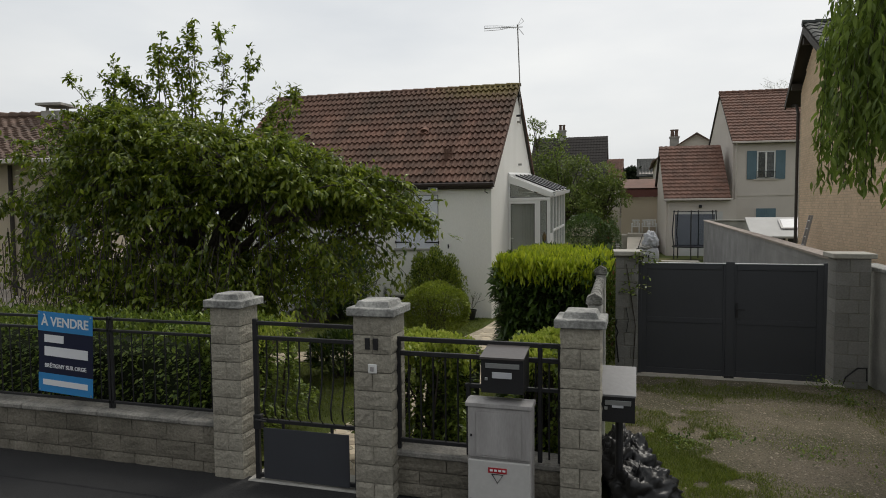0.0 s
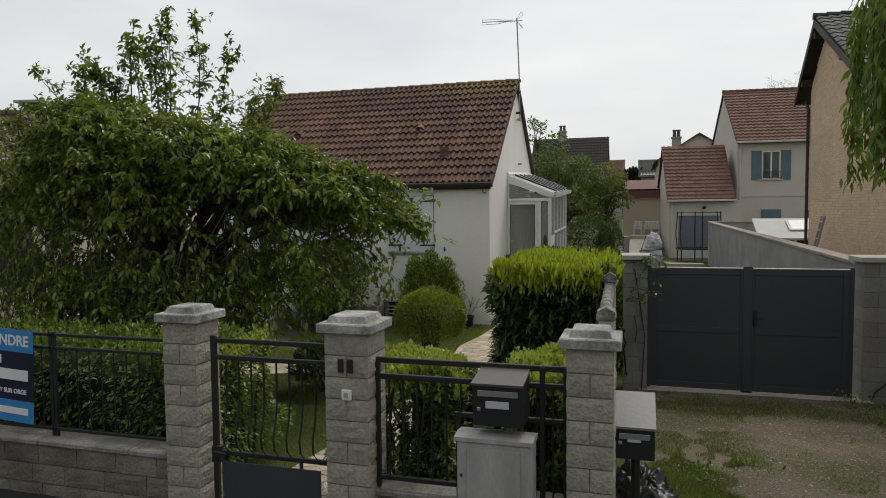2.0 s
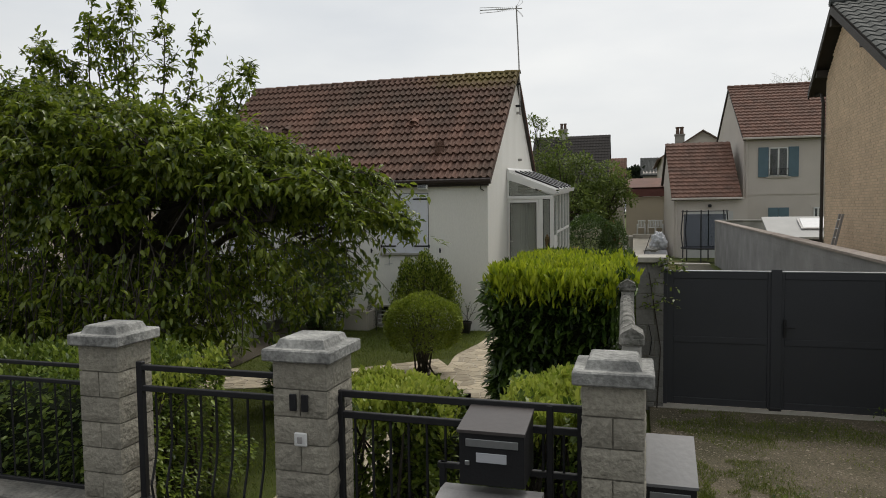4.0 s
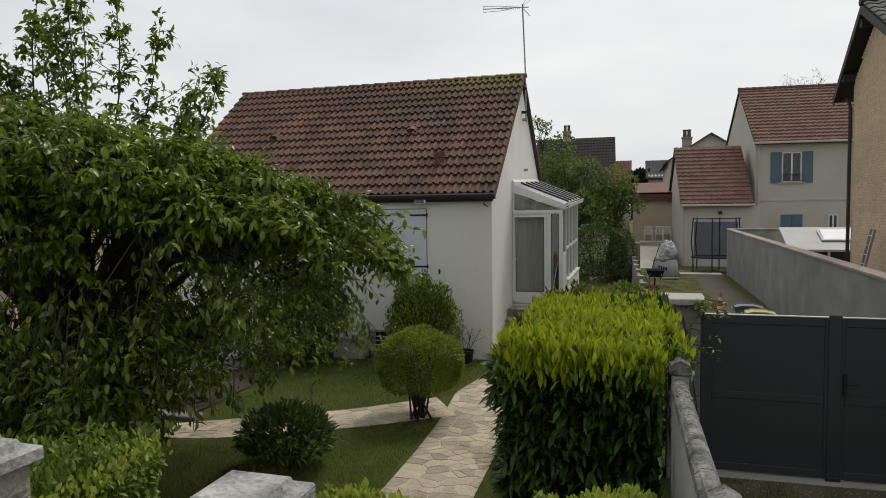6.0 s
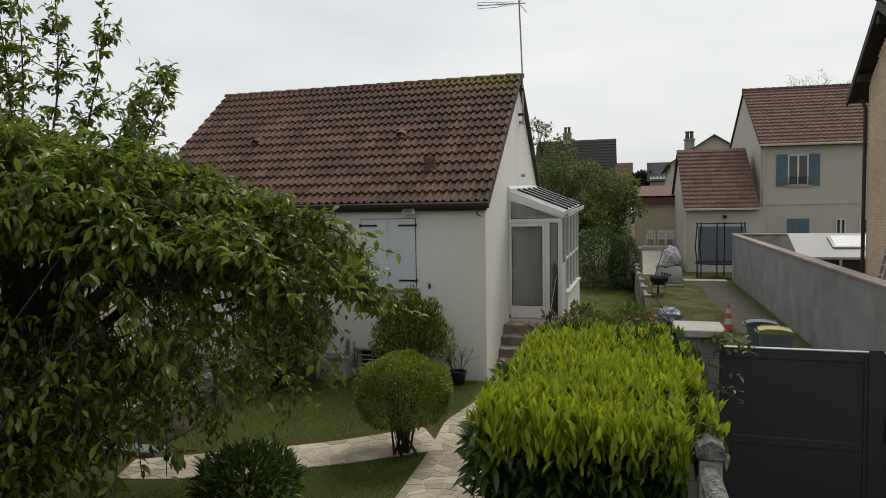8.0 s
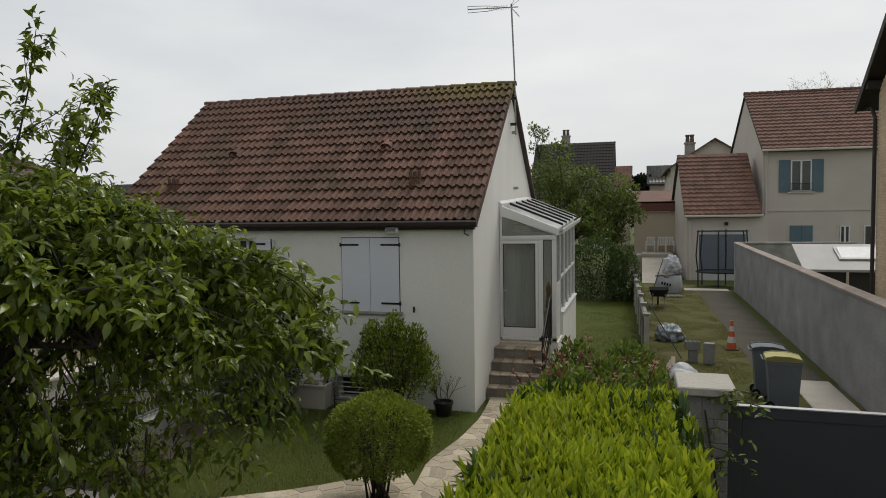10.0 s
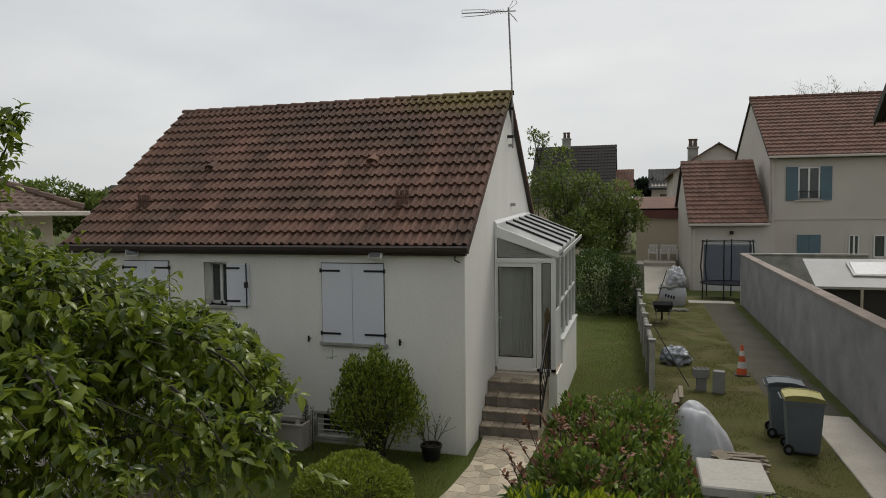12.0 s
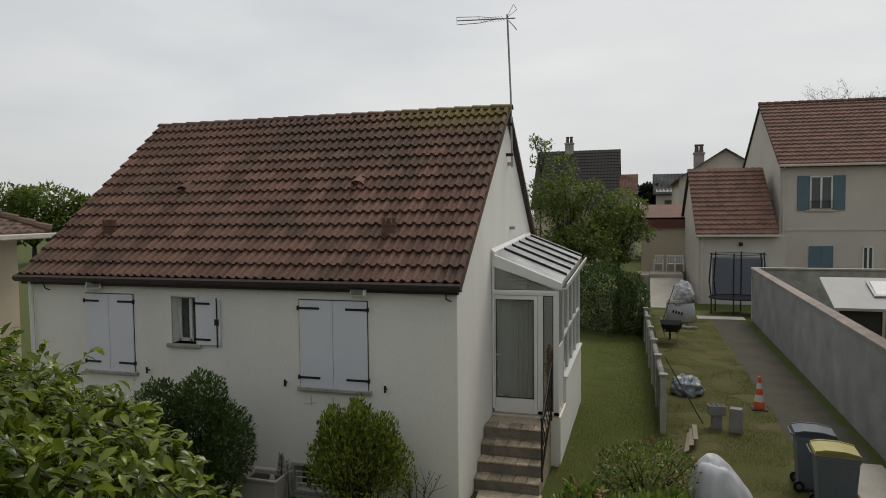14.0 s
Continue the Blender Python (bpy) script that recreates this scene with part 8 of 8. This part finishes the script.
fc = thing("garden_fence", "grey weathered slab fence with concrete posts and coping", "fence", (0.9, 30.0, 0.0))
FENCE = surface("grey_fence_board", (0.15, 0.138, 0.118), 0.9, 0.2, 5, 50, 0.4, each=0.2, stretch=(1, 1, 0.2))
for k in range(9):
    y = 23.0 + 1.95 * k
    x = fence_x(y)
    p_ = part("post", Geo().box(x - 0.06, y - 0.06, -0.05, x + 0.06, y + 0.06, 1.20, 0.012), CONCRETE, fc)
    part("post_cap", Geo().box(x - 0.09, y - 0.09, 1.20, x + 0.09, y + 0.09, 1.25, 0.012), COPING, p_)
    if k < 8:
        part("rail", Geo().box(-0.02, 0, -0.04, 0.02, 1.83, 0.04, 0.004, pose(x + 0.0, y + 0.06, 0.95, 0, 0, 1.72)), FENCE, fc)
        part("rail", Geo().box(-0.02, 0, -0.04, 0.02, 1.83, 0.04, 0.004, pose(x + 0.0, y + 0.06, 0.25, 0, 0, 1.72)), FENCE, fc)
        arc = [(-0.06, 0.0), (-0.058, 0.05), (-0.03, 0.085), (0.03, 0.085), (0.058, 0.05), (0.06, 0.0)]
        part("coping_beam", Geo().add([(fence_x(e) + 0.01 + a, e, 1.06 + b) for e in (y + 0.065, y + 1.885) for a, b in arc], [(i, i + 1, 7 + i, 6 + i) for i in range(5)] + [(5, 0, 6, 11), tuple(range(6)), tuple(range(11, 5, -1))]), COPING_OLD, fc, "rounded weathered coping beam")
        for q in range(14):
            yy = y + 0.10 + 0.128 * q
            part("board", Geo().box(fence_x(yy) - 0.02, yy, 0.03, fence_x(yy) + 0.03, yy + 0.115, 1.055, 0.004), FENCE, fc)

wb = thing("wheelbarrow", "dark wheelbarrow standing by the fence", "wheelbarrow", (1.6, 33.0, 0.0))
part("tray", Geo().add([(1.35, 32.6, 0.45), (1.85, 32.6, 0.45), (1.85, 33.3, 0.42), (1.35, 33.3, 0.42), (1.25, 32.45, 0.72), (1.95, 32.45, 0.72), (1.95, 33.5, 0.72), (1.25, 33.5, 0.72)], [(0, 1, 2, 3), (0, 4, 5, 1), (1, 5, 6, 2), (2, 6, 7, 3), (3, 7, 4, 0)]), BLACK, wb)
part("wheel", Geo().tube([(1.57, 33.75, 0.19), (1.63, 33.75, 0.19)], 0.19, 16), BLACK_PLASTIC, wb)
for x in (1.38, 1.82):
    part("handle", Geo().tube([(x, 33.75, 0.19), (x, 33.0, 0.40), (x, 32.0, 0.62)], 0.018, 6), STEEL_GREY, wb)
    part("leg", Geo().tube([(x, 32.75, 0.45), (x, 32.7, 0.0)], 0.016, 6), STEEL_GREY, wb)
bb = thing("builders_bag", "large white builder's bag full of rubble", "builder's bag", (2.18, 38.1, 0.0))
g = Geo()
for j in range(7):
    z = 0.78 * j / 6
    r = 0.56 + 0.07 * math.sin(3.1 * j / 6)
    g.v += [(2.18 + r * math.cos(a) * (1 + 0.1 * math.cos(4 * a + 3.14)), 38.1 + r * math.sin(a) * (1 + 0.1 * math.cos(4 * a + 3.14)), z) for a in [2 * math.pi * i / 24 for i in range(24)]]
g.f += [(j * 24 + i, j * 24 + (i + 1) % 24, (j + 1) * 24 + (i + 1) % 24, (j + 1) * 24 + i) for j in range(6) for i in range(24)]
part("sack", g, SHEET, bb)
for k in range(4):
    part("print_bar", Geo().box(-0.035, 0, -0.06, 0.035, 0.012, 0.06, 0, pose(1.88 + 0.11 * k, 37.455, 0.46 - 0.03 * k, 0, 15, 0)), SIGN_NAVY, bb)
bag("plastic_sheet", "white plastic sheet on top of the builder's bag", (2.32, 38.1, 1.1), (0.36, 0.36, 0.50), SHEET, 9, "plastic sheet", 0.3)
bag("rubble", "dark rubble in the builder's bag", (2.08, 38.0, 0.76), (0.42, 0.42, 0.18), CONCRETE, 10, "rubble", 0.3)
shv = thing("shovel", "shovel leaning on the builder's bag", "shovel", (1.7, 36.8, 0.0))
part("shaft", Geo().tube([(1.45, 37.2, 0.05), (1.92, 37.75, 1.5)], 0.018, 6), WOODDARK, shv)
part("blade", Geo().box(-0.11, -0.006, -0.16, 0.11, 0.006, 0.14, 0.004, pose(1.43, 37.18, 0.1, -20, 20, 30)), STEEL_GREY, shv)
for k in range(5):
    bag("rubble_stone", "piece of broken rubble on the grass", (2.05 + 0.14 * k, 35.9 + 0.1 * (k % 2), 0.05), (0.09, 0.08, 0.07), CONCRETE, 20 + k, "rubble", 0.3, "rubble stones")

tr = thing("trampoline", "round trampoline with dark net and padded poles", "trampoline", (4.7, 40.6, 0.0))
TX, TY, TR_ = 4.70, 40.6, 1.15
ringp = [(TX + TR_ * math.cos(2 * math.pi * k / 24), TY + 0.75 * TR_ * math.sin(2 * math.pi * k / 24), 0.72) for k in range(25)]
part("ring", Geo().tube(ringp, 0.05, 6), BLACK, tr)
part("mat", Geo().add(ringp[:24], [tuple(range(24))]), NET, tr)
for k in range(6):
    a = 2 * math.pi * k / 6 + 0.3
    x, y = TX + TR_ * math.cos(a), TY + 0.75 * TR_ * math.sin(a)
    part("pole", Geo().tube([(x, y, 0.0), (x, y, 0.7), (x + 0.1 * math.cos(a), y + 0.1 * math.sin(a), 1.5), (x, y, 2.72)], 0.032, 6), BLACK, tr)
NETGLASS = glassy("net", (0.62, 0.65, 0.72), 0.9, 0.82)
for k in range(6):
    a0, a1 = 2 * math.pi * k / 6 + 0.3, 2 * math.pi * (k + 1) / 6 + 0.3
    part("net_panel", Geo().add([(TX + TR_ * 0.97 * math.cos(a), TY + 0.73 * TR_ * math.sin(a), z) for z in (0.74, 2.5) for a in (a0, a1)], [(0, 1, 3, 2)]), NETGLASS, tr)
part("top_rail", Geo().tube([(p[0], p[1], 2.66) for p in ringp], 0.02, 5), BLACK, tr)

ramp = single("ramp", Geo().prism([(41.8, 0.0), (46.6, 0.98), (46.6, 1.18), (49.0, 1.18), (49.0, -0.05), (41.8, -0.05)], 1.05, 2.75), SLABMAT, "pale concrete ramp up to the terrace", "ramp", kind="structure")


def garden_chair(x, y, z, turn):
    c = thing("garden_chair", "white plastic garden chair on the terrace", "chair", (x, y, z), turn, group="terrace chairs", local=True)
    part("seat", Geo().box(-0.23, -0.22, 0.40, 0.23, 0.22, 0.44, 0.015), WHITE_PVC, c)
    for k in range(5):
        part("back_slat", Geo().box(-0.22 + 0.095 * k, 0.20, 0.46, -0.16 + 0.095 * k, 0.23, 0.84, 0.006), WHITE_PVC, c)
    part("back_rail", Geo().box(-0.25, 0.195, 0.82, 0.25, 0.24, 0.90, 0.015), WHITE_PVC, c)
    for sx in (-0.24, 0.24):
        part("armrest", Geo().box(sx - 0.03, -0.2, 0.62, sx + 0.03, 0.22, 0.66, 0.01), WHITE_PVC, c)
        for sy in (-0.2, 0.2):
            part("leg", Geo().box(sx - 0.025, sy - 0.025, 0.0, sx + 0.025, sy + 0.025, 0.63, 0.006), WHITE_PVC, c)


for k in range(3):
    garden_chair(1.55 + 0.55 * k + 0.12 * (k == 1), 48.4, 1.18, 4 * k - 6)


# ---- pieces: roof tiles, flagstones, wall blocks, bricks ----
for m in TILE_SPOTS:
    ob = new("tile", tile_data)
    ob.parent = roof
    ob.matrix_basis = m


def clip_cell(poly, a, b):
    """The part of a polygon that lies nearer to a than to b."""
    mx, my, dx, dy = (a[0] + b[0]) / 2, (a[1] + b[1]) / 2, b[0] - a[0], b[1] - a[1]
    out = []
    for (x0, y0), (x1, y1) in zip(poly, poly[1:] + poly[:1]):
        d0, d1 = (x0 - mx) * dx + (y0 - my) * dy, (x1 - mx) * dx + (y1 - my) * dy
        if d0 <= 0:
            out.append((x0, y0))
        if d0 * d1 < 0:
            f = d0 / (d0 - d1)
            out.append((x0 + (x1 - x0) * f, y0 + (y1 - y0) * f))
    return out


def crazy_paving(line, widths, parent, seed, cell=0.19):
    """Broken flagstones along a line: cells of an uneven net, each with its own edges and height."""
    rnd = random.Random(seed)
    pts = [Vector((*p, 0)) for p in line]
    lens = [0.0]
    for a, b in zip(pts, pts[1:]):
        lens.append(lens[-1] + (b - a).length)

    def place(s, t):
        s = min(max(s, 0.0), lens[-1] - 1e-4)
        k = max(i for i in range(len(lens) - 1) if lens[i] <= s)
        f = (s - lens[k]) / (lens[k + 1] - lens[k])
        p = pts[k].lerp(pts[k + 1], f)
        d0 = (pts[min(k + 1, len(pts) - 1)] - pts[max(k - 1, 0)]).normalized()
        d1 = (pts[min(k + 2, len(pts) - 1)] - pts[k]).normalized()
        d = d0.lerp(d1, f).normalized()
        w = widths[k] + (widths[k + 1] - widths[k]) * f
        q = p + Vector((-d.y, d.x, 0)) * t * w
        return q.x, q.y

    n, m_ = max(2, round(lens[-1] / cell)), max(2, round(sum(widths) / len(widths) / cell))
    seeds = [((i + rnd.uniform(0.0, 1.0)) * lens[-1] / n, (j + rnd.uniform(0.05, 0.95)) / m_ - 0.5) for i in range(n) for j in range(m_) if rnd.random() < 0.8]
    seeds += [(rnd.random() * lens[-1], rnd.uniform(-0.47, 0.47)) for _ in range(len(seeds) // 4)]
    wm = sum(widths) / len(widths)
    sc = [(s, t * wm) for s, t in seeds]
    bed = Geo()
    k = int(lens[-1] / 0.25)
    for i in range(k):
        row = []
        for s in (lens[-1] * i / k, lens[-1] * (i + 1) / k):
            for t in (-0.5, 0.5):
                x, y = place(s, t)
                row.append((x, y, height(x, y) + 0.012))
        bed.add(row, [(0, 2, 3, 1)])
    part("mortar_bed", bed, MORTAR_PALE, parent)
    for i, c in enumerate(sc):
        near = sorted((p for p in sc if p is not c), key=lambda p: (p[0] - c[0]) ** 2 + (p[1] - c[1]) ** 2)[:14]
        poly = [(max(c[0] - 0.6, 0), -wm / 2), (min(c[0] + 0.6, lens[-1]), -wm / 2), (min(c[0] + 0.6, lens[-1]), wm / 2), (max(c[0] - 0.6, 0), wm / 2)]
        for p in near:
            poly = clip_cell(poly, c, p)
            if len(poly) < 3:
                break
        if len(poly) < 3:
            continue
        mx, my = sum(p[0] for p in poly) / len(poly), sum(p[1] for p in poly) / len(poly)
        size = min(math.hypot(p[0] - mx, p[1] - my) for p in poly)
        if size < 0.03:
            continue
        h = rnd.uniform(0.016, 0.020)
        rings = []
        for shrink, z in ((0.009, 0.0), (0.009, h - 0.003), (0.012, h)):
            ring_ = []
            for px, py in poly:
                d = math.hypot(px - mx, py - my)
                f = max(0.2, 1 - shrink / max(d, 0.02))
                x, y = place(mx + (px - mx) * f, (my + (py - my) * f) / wm)
                ring_.append((x, y, height(x, y) + z))
            rings.append(ring_)
        c_ = len(poly)
        g = Geo().add([p for r in rings for p in r], [(a * c_ + b, a * c_ + (b + 1) % c_, (a + 1) * c_ + (b + 1) % c_, (a + 1) * c_ + b) for a in range(2) for b in range(c_)] + [tuple(range(2 * c_, 3 * c_))])
        part("flagstone", g, FLAG, parent)


MORTAR_PALE = surface("pale_joint", (0.56, 0.51, 0.43), 0.95, 0.2, 5, 60, 0.4)
gp = thing("garden_path", "crazy paving path of pale beige flagstones across the lawn", "path", (-1.6, 13.0, 0.0), kind="structure")
PATH_LINES = [[(-1.36, 7.1), (-1.34, 9.0), (-1.36, 11.0), (-1.40, 13.0), (-1.50, 14.4), (-1.62, 15.6), (-1.45, 16.6), (-1.38, 17.6), (-1.38, 18.4), (-1.40, 19.05)], [(-2.08, 14.85), (-2.55, 14.52), (-3.2, 14.02), (-4.3, 13.38), (-5.1, 12.98), (-5.75, 12.74)]]
crazy_paving(PATH_LINES[0], [1.0, 1.06, 1.08, 1.06, 1.0, 1.0, 0.9, 0.86, 0.94, 1.02], gp, 5)
bpth = thing("garden_path", "side branch of pale beige flagstones towards the tree", "path", (-4.0, 13.6, 0.0), kind="structure")
crazy_paving(PATH_LINES[1], [1.0, 0.92, 0.9, 0.92, 0.86, 0.66], bpth, 6)

# blocks of the long wall, the nearest as pieces of their own
block_data = Geo().box(-0.006, 0.0, 0.0, 0.05, 0.4993, 0.1994, 0.0008).mesh("block", BLOCK)
rest = Geo()
for k in range(50):
    for r in range(10):
        y = 13.68 + 0.5 * k + (0.25 if r % 2 else 0.0)
        if y > 38.2:
            continue
        x = 4.80 + 0.22 * (y - 13.66) / 25
        rise = 0.2 + 0.00072 * (y - 18.0)
        m = pose(x - 0.002 * noise.noise((y, r, 0)), y, 0.02 + rise * r, 0, 0, -0.5) @ Matrix.Diagonal((1, 1, rise / 0.2, 1))
        if 17.5 <= y < 32.5:
            ob = new("block", block_data)
            ob.parent = rw
            ob.matrix_parent_inverse = rw.matrix_basis.inverted()
            ob.matrix_basis = m
        else:
            rest.add([m @ Vector(v.co) for v in block_data.vertices], [tuple(p.vertices) for p in block_data.polygons])
tagged(part("far_blocks", rest, BLOCK, rw), kind="stuff")

# bricks of the gable
bricks = Geo()
brick_data = Geo().box(0.0, 0.0, 0.0, 0.014, 0.22, 0.063, 0.003).mesh("brick", BRICK)
rb = random.Random(17)
singles = 0
for r in range(104):
    z = 0.05 + 0.075 * r
    y = 14.7 - (0.115 if r % 2 else 0.0)
    while y < 26.2:
        top = min(6.62 + (26.25 - y) * 0.81, 8.08 - max(24.45 - y, 0) * RS)
        if z + 0.07 < top and y + 0.22 < 26.25 and z > 1.2:
            d = rb.uniform(0.004, 0.009)
            if y > 23.5 and 3.0 < z and singles < 300:
                ob = new("brick", brick_data)
                ob.parent = rh
                ob.matrix_parent_inverse = rh.matrix_basis.inverted()
                ob.matrix_basis = pose(BX - d, y, z)
                singles += 1
            else:
                bricks.box(BX - d, y, z, BX + 0.005, y + 0.22, z + 0.063)
        y += 0.232
tagged(part("bricks", bricks, BRICK, rh), kind="stuff")

# ---- grass, weeds and gravel ----
rg_ = np.random.default_rng(81)


def on_paving(x, y):
    """True over the flagstone paths, where no grass grows."""
    for line in PATH_LINES:
        for (xa, ya), (xb, yb) in zip(line, line[1:]):
            f = min(max(((x - xa) * (xb - xa) + (y - ya) * (yb - ya)) / ((xb - xa) ** 2 + (yb - ya) ** 2), 0.0), 1.0)
            if math.hypot(x - xa - f * (xb - xa), y - ya - f * (yb - ya)) < 0.47:
                return True
    return False


def blades(name, label, boxes, mat, size, lean=0.35, patchy=0.0):
    P = []
    for (x0, x1, y0, y1, n) in boxes:
        x, y = x0 + (x1 - x0) * rg_.random(n), y0 + (y1 - y0) * rg_.random(n)
        keep = np.array([noise.noise((a * 0.9, b * 0.9, 3.0)) + 0.35 * noise.noise((a * 3.1, b * 3.1, 7.0)) > patchy - 0.6 and not on_paving(a, b) for a, b in zip(x, y)])
        P.append(np.array([(a, b, height(a, b) - 0.002) for a, b in zip(x[keep], y[keep])]))
    P = np.concatenate(P)
    n = len(P)
    W = rg_.normal(0, lean, (n, 3)) * (1, 1, 0) + (0, 0, 1)
    ob = leaves(name, P, W, rg_.uniform(0.6, 1.3, n) * size, "blade", mat, None, label, rg_)
    return tagged(ob, label, "grass", kind="stuff")


blades("grass", "short green lawn grass", [(-6.0, -2.0, 11.0, 18.0, 60000), (-2.9, -0.4, 7.4, 18.0, 30000), (-6.1, -2.4, 8.2, 11.0, 12000), (-0.75, 0.9, 16.6, 36.0, 60000), (-2.0, -0.75, 24.7, 36.0, 14000)], GRASS, 0.045, 0.5)
blades("dry_grass", "patchy dry grass of the yard", [(0.95, 3.5, 17.0, 30.0, 70000), (3.3, 4.0, 17.0, 23.0, 6000), (0.9, 3.4, 30.0, 39.5, 30000)], DRYGRASS, 0.042, 0.6, 0.42)
blades("weeds", "tufts of grass and weeds on the gravel drive", [(1.45, 2.75, 7.2, 11.6, 24000), (1.5, 2.5, 7.0, 9.6, 22000), (2.0, 3.6, 7.0, 8.6, 9000), (1.45, 4.6, 7.2, 12.4, 14000), (1.5, 4.5, 11.5, 12.45, 9000), (4.3, 5.0, 7.0, 12.4, 7000)], GRASS, 0.046, 0.7, 0.5)
peb = Geo()
rq = random.Random(91)
for k in range(9000):
    x, y = rq.uniform(1.45, 4.9), rq.uniform(6.5, 12.4)
    r = rq.uniform(0.005, 0.014) * (1.6 if rq.random() < 0.06 else 1)
    z = height(x, y) + 0.006 + 0.03 * noise.noise((x * 1.3, y * 1.3, 0))
    s = [rq.uniform(0.7, 1.3) for _ in range(6)]
    peb.add([(x + r * s[0], y, z), (x, y + r * s[1], z), (x - r * s[2], y, z), (x, y - r * s[3], z), (x, y, z + r * 0.7 * s[4])], [(0, 1, 4), (1, 2, 4), (2, 3, 4), (3, 0, 4)])
PEBBLE = surface("pebble", (0.31, 0.265, 0.205), 0.9, 0.2, 3, 40, 0.2, island=0.45)
me = bpy.data.meshes.new("gravel")
me.from_pydata(peb.v, [], peb.f)
me.materials.append(PEBBLE)
tagged(new("gravel", me), "loose pale gravel on the drive", "gravel", kind="stuff")
P, W, S = [], [], []
for cx, cy, n, hgt in [(a, b, c * 3, d * 0.8) for a, b, c, d in ((4.25, 12.2, 70, 0.30), (4.4, 11.6, 40, 0.22), (2.05, 9.0, 60, 0.12), (2.6, 9.4, 40, 0.1), (4.0, 8.3, 40, 0.1), (1.5, 8.3, 50, 0.16), (3.4, 9.0, 30, 0.07))]:
    for k in range(n):
        P.append((cx + rq.gauss(0, 0.13), cy + rq.gauss(0, 0.15), height(cx, cy) + rq.uniform(0, hgt * 0.7)))
        W.append((rq.gauss(0, 0.8), rq.gauss(0, 0.8), rq.uniform(0.1, 1.0)))
        S.append(rq.uniform(0.022, 0.055))
tagged(leaves("broadleaf_weeds", P, W, S, "oval", ROSE, None, "broad-leaved weeds at the edge of the drive"), "broad-leaved weeds at the edge of the drive", "weeds", kind="stuff")
